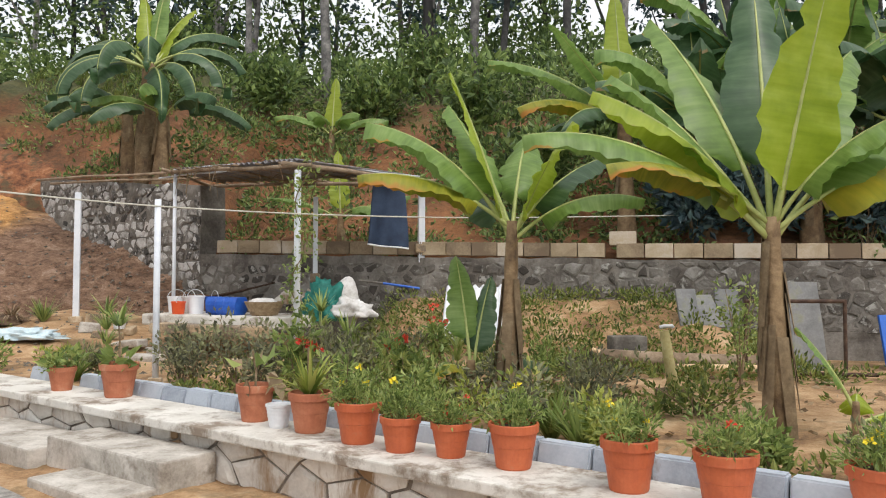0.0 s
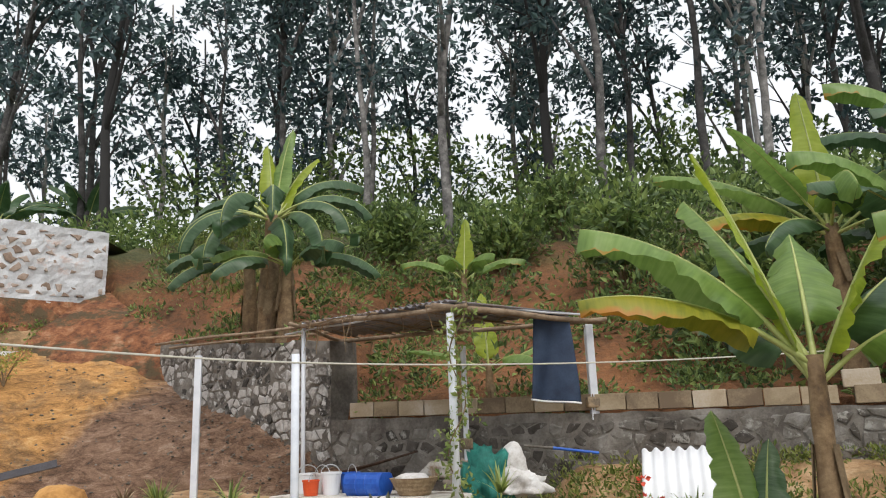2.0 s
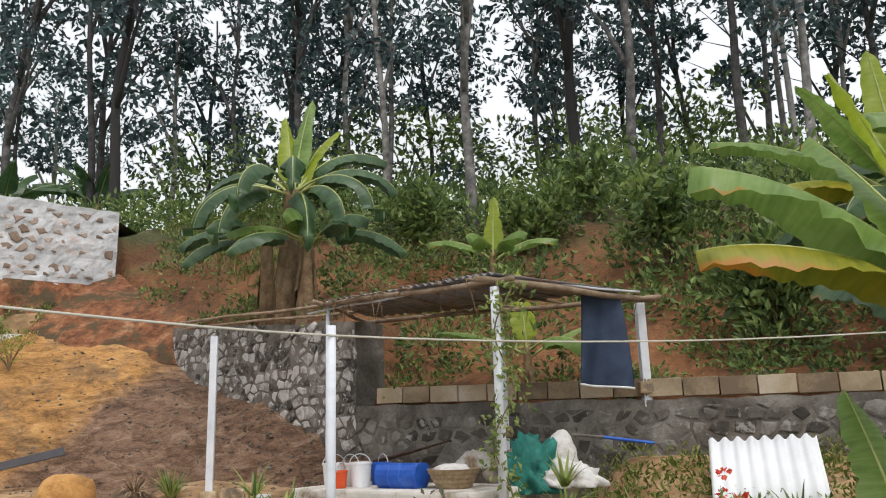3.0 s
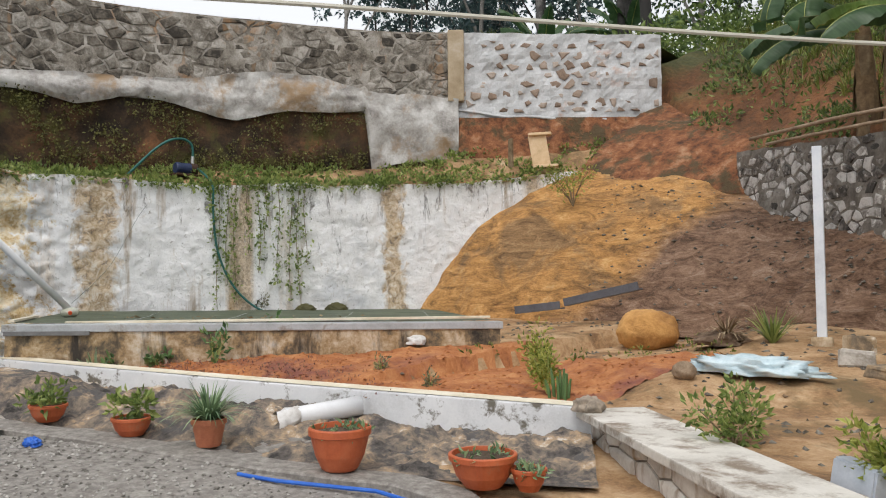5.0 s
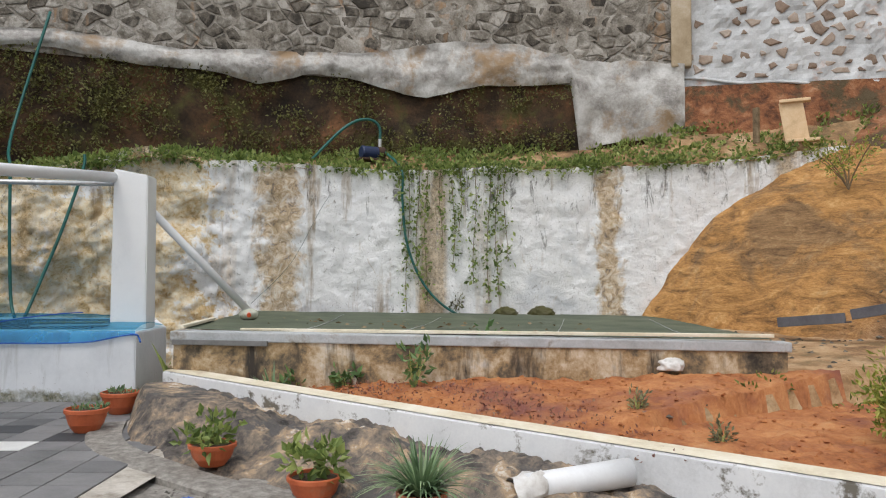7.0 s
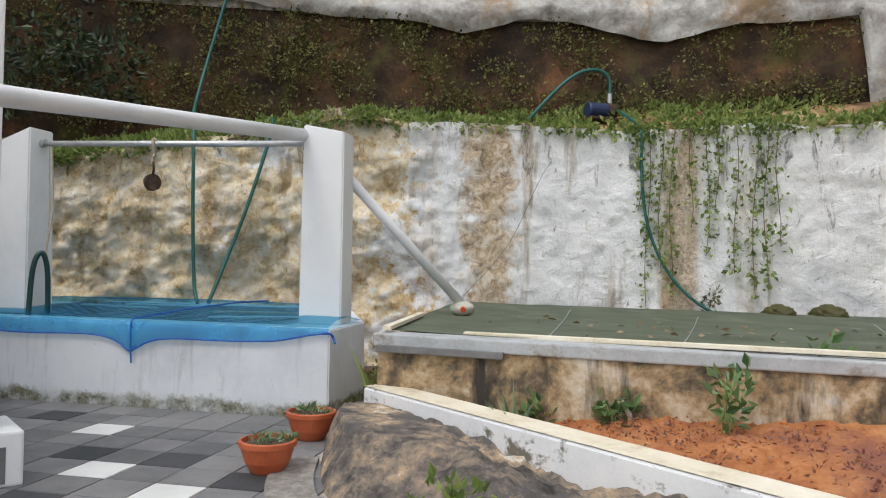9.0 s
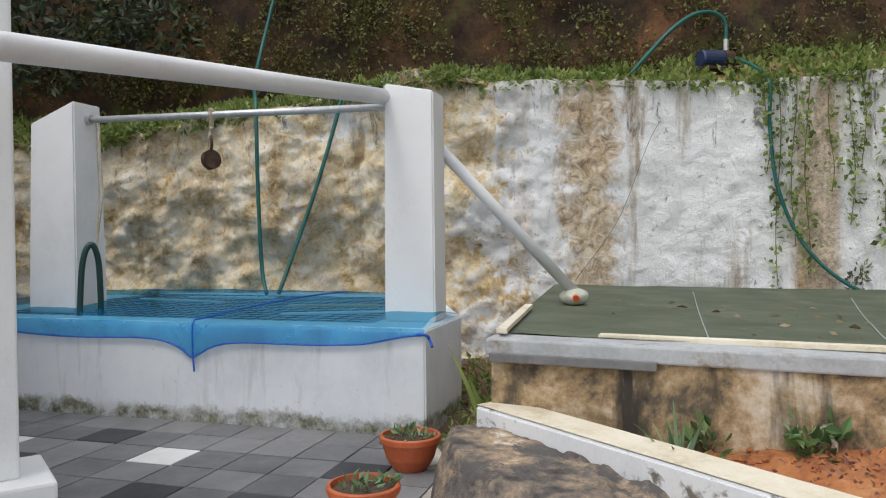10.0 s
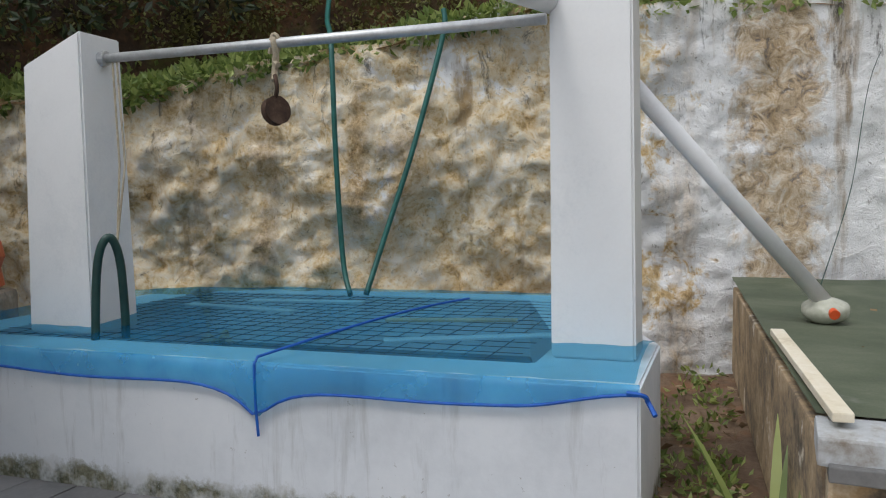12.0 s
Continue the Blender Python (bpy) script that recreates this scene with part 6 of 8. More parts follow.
tagged(net, "translucent blue plastic net tied over the well", "net")


def net_top(u, v):
    x = -0.02 - u * 4.25
    y = -0.012 + v * (2.8 if x < -1.0 else 2.8 - 1.9 * smoothstep(-1.0, 0, x))
    z = WT + 0.012 + 0.10 * math.sin(math.pi * v) * smoothstep(0, 0.1, v) * (0.6 + 0.4 * math.sin(3 * u)) + 0.012 * fbm((x * 3, y * 3, 1))
    return x, y, z


sheet("net_top", net_top, 80, 40, M_bluenet_top, net)
knot = -1.75


def hem(x):
    return 0.10 + 0.17 * math.exp(-abs(x - knot) / 0.16) + 0.03 * math.sin(x * 1.7) ** 2 - 0.06 * smoothstep(-0.5, 0, x)


def net_skirt(u, v):
    x = -0.0 - u * 4.25
    return x, -0.016 - 0.02 * math.sin(math.pi * v) * math.exp(-abs(x - knot)) - 0.004 * v, WT + 0.012 - v * hem(x)


sheet("net_skirt", net_skirt, 110, 8, M_bluenet, net)
M_cord = surface("blue_cord", [(0.3, (0.005, 0.06, 0.35)), (0.7, (0.01, 0.13, 0.55))], 10, 0.6, 0.3, 0.003, 80)
part("hem_cord", tube([(-u * 4.25 / 60, -0.026, WT + 0.012 - hem(-u * 4.25 / 60)) for u in range(61)], 0.007, 7), M_cord, net)
part("tie_cord", tube([(knot + 0.55 * (1 - t), 0.0 + 1.5 * (1 - t), WT + 0.03 + 0.10 * math.sin(math.pi * 0.54 * (1 - t))) for t in np.linspace(0, 1, 14)] + [(knot, -0.03, WT), (knot, -0.03, WT - 0.2), (knot + 0.01, -0.03, WT - 0.34)], 0.007, 7), M_cord, net)
part("corner_knot", tube(smooth_curve([(-0.05, -0.03, WT - 0.02), (0.015, -0.02, WT - 0.03), (0.03, 0.0, WT - 0.06), (0.06, -0.04, WT - 0.1)], 5), 0.01, 6), M_cord, net)
# steel grille and water under the net
M_water = surface("dark_well_water", [(0.3, (0.012, 0.03, 0.028)), (0.7, (0.03, 0.06, 0.05))], 1.2, 0.06, 0.05, 0.004, 12)
structure(part("water", box((-2.3, 1.4, 0.28), (3.4, 2.2, 0.02), 0, wm), M_water), "still dark water in the well", "water")
grille = base("well_grille", wm.copy())
tagged(grille, "rusty wire grille lying under the net", "grille")
bm = bmesh.new()
for k in range(24):
    add_tube(bm, [(-0.75 - 0.13 * k, 0.3, WT - 0.004), (-0.75 - 0.13 * k, 2.5, WT - 0.004)], 0.0025, 4)
part("long_wires", bm, M_iron, grille)
bm = bmesh.new()
for k in range(15):
    add_tube(bm, [(-0.6, 0.36 + 0.14 * k, WT + 0.005), (-3.9, 0.36 + 0.14 * k, WT + 0.005)], 0.0025, 4)
part("cross_wires", bm, M_iron, grille)
for k, (x, y, l, rz) in enumerate(((-0.95, 0.75, 0.9, 24), (-1.25, 1.3, 0.8, 12), (-2.9, 1.5, 1.0, -10), (-2.6, 1.9, 0.9, 6))):
    tagged(part("plank", box((0, 0, 0), (l, 0.09, 0.014), 0.003, wm @ Matrix.Translation((x, y, WT + 0.022)) @ Matrix.Rotation(radians(rz), 4, "Z")), M_palewood if k == 1 else M_pvc), "pale plank lying under the blue net", "plank", "planks on the grille")
orn = base("garden_ornament", pose(-16.35, 3.0, 0.45))
tagged(orn, "small terracotta garden ornament on a dark stone", "ornament")
part("stone", box((0, 0, 0.2), (0.34, 0.3, 0.5), 0.05), M_boulder, orn)
part("finial", lathe([(0.05, 0.44), (0.11, 0.48), (0.09, 0.6), (0.12, 0.68), (0.10, 0.78), (0.05, 0.86), (0.07, 0.9), (0.02, 0.95)], 20), M_terra, orn)


# ---- posts, shed and the things round it ----
M_post = surface("painted_post", [(0.3, (0.55, 0.58, 0.64)), (0.5, (0.70, 0.73, 0.78)), (0.7, (0.78, 0.80, 0.84))], 4, 0.6, 0.15, 0.003, 50, stain=(0.30, 0.25, 0.2), stain_scale=5, spot=(0.66, 0.78))


def post(x, y, z0, z1, w, label, square=True):
    p = base("post", pose(x, y, z0, 0, 0, 15))
    tagged(p, label, "post", "garden posts")
    h = z1 - z0
    if square:
        part("shaft", box((0, 0, h / 2 - 0.1), (w, w, h + 0.2), 0.008), M_post, p)
    else:
        part("shaft", tube([(0, 0, -0.2), (0, 0, h / 2), (0.0, 0, h)], w / 2, 12), M_post, p, smooth=True)
    part("foot", box((0, 0, 0.02), (w * 2.2, w * 2.0, 0.14), 0.03), M_oldconc, p, "rough concrete footing")
    return p


post(-5.95, 12.6, GZ(-5.95, 12.6), 2.6, 0.095, "white-painted square concrete post on the soil")
post(-2.87, 7.78, GZ(-2.87, 7.78), 2.0, 0.065, "white-painted round pipe post on the terrace", False)
post(-4.2, 12.1, GZ(-4.2, 12.1), 2.93, 0.06, "slim white-painted shed post", False)
post(-1.92, 10.2, GZ(-1.92, 10.2), 2.64, 0.09, "white-painted shed corner post", False)
post(-0.34, 12.08, 1.66, 2.68, 0.10, "white-painted square post by the garden wall")
post(-2.02, 12.25, 1.2, 2.5, 0.07, "short pale post on the garden wall")

# shed roof of poles, sheets and dry palm thatch
roof = base("shed_roof")
tagged(roof, "flat shed roof of poles, old sheets and dry thatch", "shed roof")
ra, rb, rc, rd = Vector((-4.25, 12.05, 2.86)), Vector((-1.92, 10.2, 2.70)), Vector((-0.35, 11.85, 2.70)), Vector((-4.0, 13.4, 2.80))
rl = Vector((-6.6, 12.9, 2.85))


def roof_pole(a, b, r, over=0.25):
    d = (b - a).normalized()
    return tube([a - d * over, a.lerp(b, 0.35) + Vector((0, 0, 0.015)), a.lerp(b, 0.7) - Vector((0, 0, 0.01)), b + d * over], r, 8)


for a, b, r in ((ra, rb, 0.03), (rb, rc, 0.035), (rd, rc, 0.03), (ra, rd, 0.03), (rl, ra, 0.022), (rl + Vector((0, 0.5, 0)), ra + Vector((0.5, 0.7, 0.02)), 0.02)):
    part("pole", roof_pole(a, b, r), M_wood, roof, smooth=True)
for k in range(6):
    t = (k + 0.5) / 6
    part("pole", roof_pole(ra.lerp(rb, t) + Vector((0, 0, 0.035)), rd.lerp(rc, t) + Vector((0, 0, 0.035)), 0.014, 0.12), M_wood, roof, smooth=True)
M_sheet_old = surface("old_grey_sheet", [(0.3, (0.10, 0.09, 0.10)), (0.5, (0.22, 0.21, 0.22)), (0.7, (0.36, 0.35, 0.36))], 3, 0.7, 0.4, 0.005, 40, stain=(0.2, 0.11, 0.07), stain_scale=3)


def corrugated(parent, a, b, c, d, waves, material, name="sheet", amp=0.018):
    def fn(u, v):
        p = a.lerp(b, u).lerp(d.lerp(c, u), v)
        return p + Vector((0, 0, amp * math.sin(u * waves * 2 * math.pi)))
    ob = sheet(name, fn, waves * 6, 2, material, parent)
    m = ob.modifiers.new("thick", "SOLIDIFY")
    m.thickness = 0.006
    return ob


up = Vector((0, 0, 0.055))
for k, (t0, t1, s0, s1, dz) in enumerate(((0.02, 0.3, 0.0, 0.9, 0), (0.27, 0.55, 0.05, 1.0, 0.02), (0.52, 0.8, -0.02, 0.85, 0.01), (0.76, 1.0, 0.0, 0.9, 0.03))):
    q = [ra.lerp(rb, t).lerp(rd.lerp(rc, t), s) + up + Vector((0, 0, dz)) for t, s in ((t0, s0), (t1, s0), (t1, s1), (t0, s1))]
    corrugated(roof, *q, 7, M_sheet_old, "roof_sheet")
v, f = [], []
rr = np.random.default_rng(8)
for k in range(260):
    t, s = rr.uniform(0, 1), rr.uniform(-0.06, 1.06)
    p = np.array(ra.lerp(rb, t).lerp(rd.lerp(rc, t), s)) + np.array([0, 0, 0.06])
    a, l, w = rr.uniform(0, 6.28), rr.uniform(0.3, 0.9), rr.uniform(0.008, 0.02)
    d = np.array([math.cos(a) * 0.8, math.sin(a) * 0.5, 0])
    sd = np.array([-d[1], d[0], 0.2]) * w
    drop = rr.uniform(-0.1, 0.05) if 0.03 < s < 0.97 else -rr.uniform(0.1, 0.5)
    e = p + d * l * (1 if drop > -0.1 else 0.35) + np.array([0, 0, drop])
    m_ = (p + e) / 2 + np.array([0, 0, 0.03])
    b0 = len(v)
    v += [tuple(p - sd), tuple(p + sd), tuple(m_ + sd), tuple(m_ - sd), tuple(e + sd * 0.3), tuple(e - sd * 0.3)]
    f += [(b0, b0 + 1, b0 + 2, b0 + 3), (b0 + 3, b0 + 2, b0 + 4, b0 + 5)]
th = quick("thatch", v, f, M_leaf_dry, roof)
th["label"] = "dry palm thatch hanging over the edge"
M_batten = surface("grey_batten", [(0.3, (0.42, 0.43, 0.46)), (0.7, (0.62, 0.63, 0.66))], 5, 0.6, 0.2, 0.003, 50)
for a, b in ((Vector((-3.6, 11.65, 2.89)), Vector((-1.9, 10.45, 2.78))), (Vector((-4.5, 12.3, 2.80)), Vector((-2.9, 11.2, 2.80))), (Vector((-2.0, 10.3, 2.76)), Vector((-0.4, 11.7, 2.76)))):
    part("batten", roof_pole(a, b, 0.014, 0.05), M_batten, roof)

# dark cloth hanging from the roof edge
M_tarp = surface("navy_cloth", [(0.3, (0.012, 0.022, 0.05)), (0.5, (0.025, 0.045, 0.09)), (0.7, (0.05, 0.08, 0.14))], 3, 0.7, 0.4, 0.01, 60)
tarp = base("hanging_cloth")
tagged(tarp, "dark navy cloth hanging from the shed roof", "cloth")


def tarp_fn(u, v):
    top = Vector((-1.03, 11.45, 2.80)).lerp(Vector((-0.60, 11.62, 2.74)), u)
    bot = Vector((-1.14, 11.50, 1.72)).lerp(Vector((-0.53, 11.66, 1.66)), u)
    p = top.lerp(bot, v)
    return p + Vector((0.03, -0.06, 0)) * math.sin(u * 7 + 2 * v) * (0.3 + 0.7 * v)


t_ob = sheet("cloth", tarp_fn, 24, 30, M_tarp, tarp)
t_ob.modifiers.new("thick", "SOLIDIFY").thickness = 0.006
part("hem", tube([tarp_fn(u / 12, 1.0) for u in range(13)], 0.014, 8), M_pvc, tarp, "white hem bar")

# wire line between the posts
M_wire = surface("pale_wire", [(0.3, (0.45, 0.43, 0.36)), (0.7, (0.62, 0.60, 0.52))], 6, 0.5, 0.1, 0.002, 40)
tagged(part("washing_line", tube(smooth_curve([(-6.7, 2.85, 2.08), (-4.99, 5.0, 2.0), (-2.87, 7.74, 1.93), (0.0, 10.0, 2.0), (3.4, 11.4, 2.15)], 8), 0.008, 6), M_wire), "pale wire line strung between the posts", "wire")

# slab platform with buckets, basket and drum
M_blue = surface("blue_drum_plastic", [(0.3, (0.008, 0.05, 0.30)), (0.5, (0.012, 0.09, 0.45)), (0.7, (0.04, 0.16, 0.58))], 4, 0.45, 0.15, 0.004, 40)
plat = base("concrete_platform", pose(-3.0, 11.05, 0.62, 0, 0, -28))
tagged(plat, "cracked pale concrete platform under the shed", "platform")
part("slab", box((0, 0, 0.0), (2.4, 1.1, 0.16), 0.03), M_coping, plat)
part("lower_slab", box((0.2, -0.62, -0.1), (1.9, 0.4, 0.14), 0.03), M_oldconc, plat)
PZ = 0.70


def bucket(x, y, r, h, material, label, handle=True):
    b = base("bucket", pose(x - 0.33, y - 0.04, PZ, 0, 0, random.uniform(0, 360)))
    tagged(b, label, "bucket", "buckets on the platform")
    part("body", lathe([(r * 0.8, 0), (r * 0.82, 0.01), (r * 0.97, h * 0.9), (r * 1.04, h * 0.91), (r * 1.04, h), (r * 0.95, h), (r * 0.78, 0.03)], 22), material, b)
    if handle:
        part("handle", tube([(r * math.cos(a), 0.03, h * 0.92 + r * 0.9 * math.sin(a)) for a in np.linspace(0, math.pi, 11)], 0.006, 6), M_galv, b)
    return b


bucket(-3.62, 11.55, 0.13, 0.24, M_pvc, "white plastic bucket with wire handle")
bucket(-3.36, 11.4, 0.13, 0.24, M_sack, "grimy cream plastic bucket")
bucket(-3.2, 11.15, 0.12, 0.26, M_pvc, "white bucket with wire handle")
bucket(-3.05, 11.45, 0.12, 0.24, M_blue, "blue plastic bucket among white ones")
bucket(-3.42, 11.05, 0.10, 0.18, M_redcap, "small red plastic bucket")
drum = base("half_drum", pose(-3.02, 10.85, PZ + 0.135, 0, 0, -25) @ Matrix.Diagonal((0.72, 0.8, 0.8, 1)))
tagged(drum, "cut blue plastic drum lying on the platform", "drum")
bm = bmesh.new()
n = 20
rings = []
for s, r in ((-0.36, 0.17), (-0.33, 0.205), (-0.1, 0.21), (-0.085, 0.222), (-0.07, 0.21), (0.09, 0.21), (0.105, 0.222), (0.12, 0.21), (0.33, 0.205), (0.36, 0.17)):
    rings.append([bm.verts.new((s, r * math.cos(a), min(0.14, r * math.sin(a)))) for a in (6.2832 * k / n for k in range(n))])
for a, b in zip(rings, rings[1:]):
    for k in range(n):
        bm.faces.new((a[k], a[(k + 1) % n], b[(k + 1) % n], b[k]))
bm.faces.new(rings[0][::-1])
bm.faces.new(rings[-1])
part("shell", bm, M_blue, drum)
M_basket = surface("woven_cane", [(0.3, (0.14, 0.09, 0.05)), (0.5, (0.30, 0.21, 0.12)), (0.7, (0.44, 0.34, 0.22))], 12, 0.85, 0.8, 0.01, 70)
bas = base("basket", pose(-2.45, 10.66, PZ))
tagged(bas, "shallow woven cane basket holding pale rags", "basket")
bm = bmesh.new()
add_lathe(bm, [(0.17, 0)] + [(0.17 + 0.012 * k + 0.006 * (k % 2), 0.022 * k) for k in range(1, 9)] + [(0.28, 0.19), (0.25, 0.19), (0.16, 0.03)], 26)
part("body", bm, M_basket, bas)
bm = bmesh.new()
bmesh.ops.create_icosphere(bm, subdivisions=3, radius=0.2)
for v_ in bm.verts:
    v_.co = Vector((v_.co.x, v_.co.y, v_.co.z * 0.35)) * (1 + 0.25 * fbm(v_.co * 7)) + Vector((0, 0, 0.17))
part("rags", bm, M_sack, bas, "crumpled off-white rags", smooth=True)
# sacks and net beyond the corner post
M_teal = surface("teal_net_cloth", [(0.3, (0.004, 0.07, 0.06)), (0.5, (0.01, 0.15, 0.12)), (0.7, (0.03, 0.25, 0.20))], 8, 0.7, 0.7, 0.01, 60)


def heap(name, x, y, z, sx, sy, sz, material, label, category, seed, rough=0.3, freq=4.0):
    bm = bmesh.new()
    bmesh.ops.create_icosphere(bm, subdivisions=4, radius=1)
    for v_ in bm.verts:
        k = 1 + rough * fbm(v_.co * freq * 0.5 + Vector((seed, 0, 0))) + rough * 0.4 * fbm(v_.co * freq * 1.7 + Vector((0, seed, 0)))
        c = v_.co * k
        v_.co = Vector((c.x * sx, c.y * sy, max(-0.25 if rough > 0.15 else -0.85, c.z) * sz))
    ob = part(name, bm, material, None, smooth=True)
    ob.matrix_basis = pose(x, y, z)
    return tagged(ob, label, category)


heap("crumpled_net", -1.68, 11.0, 0.72, 0.3, 0.25, 0.42, M_teal, "crumpled teal net heap beside the shed", "net", 3, 0.5, 6)
heap("sack", -1.36, 11.05, 0.85, 0.17, 0.13, 0.38, M_sack, "full white plastic sack standing on end", "sack", 5, 0.1, 4)
heap("sack", -1.3, 10.95, 0.72, 0.3, 0.22, 0.2, M_sack, "torn grey-white sack lying on the ground", "sack", 6, 0.4, 5)
broom = base("long_tool")
tagged(broom, "long tool with bright blue handle leaning on the slope", "tool")
part("shaft", tube([(-1.25, 11.5, 1.18), (-0.9, 11.6, 1.14)], 0.016, 8), M_darkwall, broom)
part("handle", tube([(-0.9, 11.6, 1.14), (-0.35, 11.72, 1.06)], 0.018, 8), M_bluehose, broom)
for k in range(4):
    tagged(part("iron_rod", tube([(-4.4 + 0.1 * k, 12.2 + 0.12 * k, 0.78), (-3.2 + 0.15 * k, 12.5 + 0.06 * k, 1.02 + 0.04 * k)], 0.014, 7), M_iron), "long rusty iron rod lying on the slope", "rod", "rods under the shed")
heap("stone", -1.9, 11.6, 0.75, 0.3, 0.25, 0.28, M_boulder, "grey boulder at the foot of the garden wall", "stone", 11)
heap("stone", -2.4, 12.2, 0.85, 0.22, 0.2, 0.16, M_coping_stone, "pale stone by the garden wall", "stone", 12)
# low stones and slabs at the foot of the posts
rs = random.Random(3)
for k, (x, y, sx, sy, sz, rz) in enumerate(((-5.4, 11.9, 0.32, 0.2, 0.16, 20), (-5.0, 11.6, 0.45, 0.22, 0.12, -25), (-4.5, 11.2, 0.5, 0.22, 0.12, -28), (-5.5, 12.3, 0.25, 0.2, 0.2, 50), (-4.0, 11.0, 0.4, 0.2, 0.13, -30), (-4.9, 12.0, 0.3, 0.25, 0.12, 10), (-3.9, 10.2, 0.5, 0.24, 0.1, -20), (-2.4, 9.7, 0.6, 0.3, 0.1, 15))):
    bm = box((0, 0, 0), (sx, sy, sz), 0.03)
    for v_ in bm.verts:
        v_.co += Vector((1, 1, 1)) * 0.02 * fbm(v_.co * 8 + Vector((k, 0, 0)))
    ob = part("stone_slab", bm, M_oldconc if k % 2 else M_concrete)
    ob.matrix_basis = pose(x, y, GZ(x, y) + sz * 0.35, rs.uniform(-6, 6), rs.uniform(-6, 6), rz)
    tagged(ob, "rough broken stone slab lying on the soil", "stone slab", "broken slabs")
tub = base("paint_tub", pose(-4.95, 11.9, GZ(-4.95, 11.9) + 0.10))
tagged(tub, "small white paint tub on the stones", "tub")
part("body", lathe([(0.08, 0), (0.10, 0.12), (0.105, 0.13), (0.105, 0.15), (0.09, 0.15)], 20), M_pvc, tub)
heap("boulder", -8.35, 13.15, GZ(-8.35, 13.15) + 0.22, 0.42, 0.36, 0.30, M_orange, "large rounded ochre boulder on bare soil", "boulder", 2, 0.12, 3)
M_paleblue = surface("pale_blue_plastic", [(0.3, (0.36, 0.50, 0.56)), (0.5, (0.58, 0.70, 0.75)), (0.7, (0.74, 0.80, 0.82))], 6, 0.5, 0.6, 0.01, 40)
heap("plastic_sheet", -6.0, 11.0, GZ(-6.0, 11.0) + 0.05, 0.55, 0.22, 0.12, M_paleblue, "crumpled pale blue plastic sheet on the soil", "plastic sheet", 8, 0.5, 6)
heap("coconut", -6.45, 10.6, GZ(-6.45, 10.6) + 0.06, 0.11, 0.1, 0.09, M_wood, "brown coconut husk on the soil", "coconut", 4, 0.1)
heap("soil_mound", -7.05, 12.6, GZ(-7.05, 12.6) + 0.05, 0.3, 0.3, 0.12, M_brown, "mound of dark soil under cut stems", "mound", 9)
v1, f1 = blades((-7.0, 12.6, GZ(-7, 12.6) + 0.1), 60, 0.45, 1.0, 0.03, np.random.default_rng(4), 0.8, 3)
tagged(quick("dry_plant", v1, f1, M_leaf_dry), "dry bleached spiky plant on the soil", "plant")
v1, f1 = blades((-6.45, 12.55, GZ(-6.4, 12.5)), 60, 0.5, 0.8, 0.035, np.random.default_rng(5), 0.4, 3)
tagged(quick("spiky_plant", v1, f1, M_leaf_bush), "spiky green plant beside the white post", "plant")
# dark gutter lengths on the bank
M_gutter = surface("slate_gutter", [(0.3, (0.06, 0.06, 0.07)), (0.7, (0.14, 0.14, 0.16))], 4, 0.6, 0.2, 0.004, 40)
for a, b in (((-10.1, 13.75, 0.83), (-8.95, 14.0, 1.08)), ((-10.95, 13.6, 0.70), (-10.15, 13.72, 0.79))):
    a, b = Vector(a), Vector(b)
    d = (b - a)
    m = Matrix.Translation(a.lerp(b, 0.5)) @ d.to_track_quat("X", "Z").to_matrix().to_4x4()
    bm = bmesh.new()
    add_box(bm, (0, 0, 0), (d.length, 0.16, 0.02), 0.004, m)
    add_box(bm, (0, -0.08, 0.05), (d.length, 0.02, 0.12), 0.004, m)
    tagged(part("gutter_length", bm, M_gutter), "dark slate gutter length lying on the bank", "gutter")

# right side of the garden
hp = base("standpipe", pose(2.12, 7.2, GZ(2.12, 7.2), 0, -4, 0))
tagged(hp, "leaning mossy standpipe post with a chrome tap", "standpipe")
M_mosspost = surface("mossy_post", [(0.3, (0.20, 0.16, 0.06)), (0.5, (0.38, 0.32, 0.14)), (0.7, (0.50, 0.46, 0.26))], 6, 0.85, 0.4, 0.005, 40)
part("post", tube([(0.03, 0, -0.1), (0.0, 0, 0.25), (-0.03, 0, 0.60)], [0.055, 0.05, 0.045], 14), M_mosspost, hp, smooth=True)
part("tap", tube([(-0.07, 0, 0.635), (-0.03, 0, 0.645), (0.05, 0, 0.64), (0.055, 0, 0.625)], 0.018, 10), M_galv, hp)
part("base_slab", box((0, 0, 0.02), (0.28, 0.2, 0.1), 0.02), M_brown, hp)
log = base("log", pose(2.75, 8.9, GZ(2.75, 8.9) + 0.1, 0, 0, -8))
tagged(log, "peeled pale log lying near the garden wall", "log")
part("trunk", tube([(-0.95, 0.05, 0.06), (-0.4, 0, 0.02), (0.3, 0.02, 0), (1.0, -0.02, 0)], [0.08, 0.1, 0.1, 0.09], 12), M_wood, log, smooth=True)
part("branch", tube([(-0.1, -0.22, -0.05), (0.5, -0.2, -0.05), (1.0, -0.22, -0.05)], 0.055, 10), M_palewood, log, smooth=True)
part("stub", tube([(-0.9, 0.05, 0.06), (-1.02, -0.05, 0.14)], [0.05, 0.02], 8), M_palewood, log)
bx = tagged(part("old_block", box((0, 0, 0.15), (0.42, 0.24, 0.3), 0.02), M_darkwall), "dark concrete block in the weeds", "concrete block")
bx.matrix_basis = pose(2.2, 9.3, GZ(2.2, 9.3), 0, 0, 10)
corr = base("corrugated_sheet")
tagged(corr, "white corrugated roofing sheet leaning in the weeds", "roofing sheet")
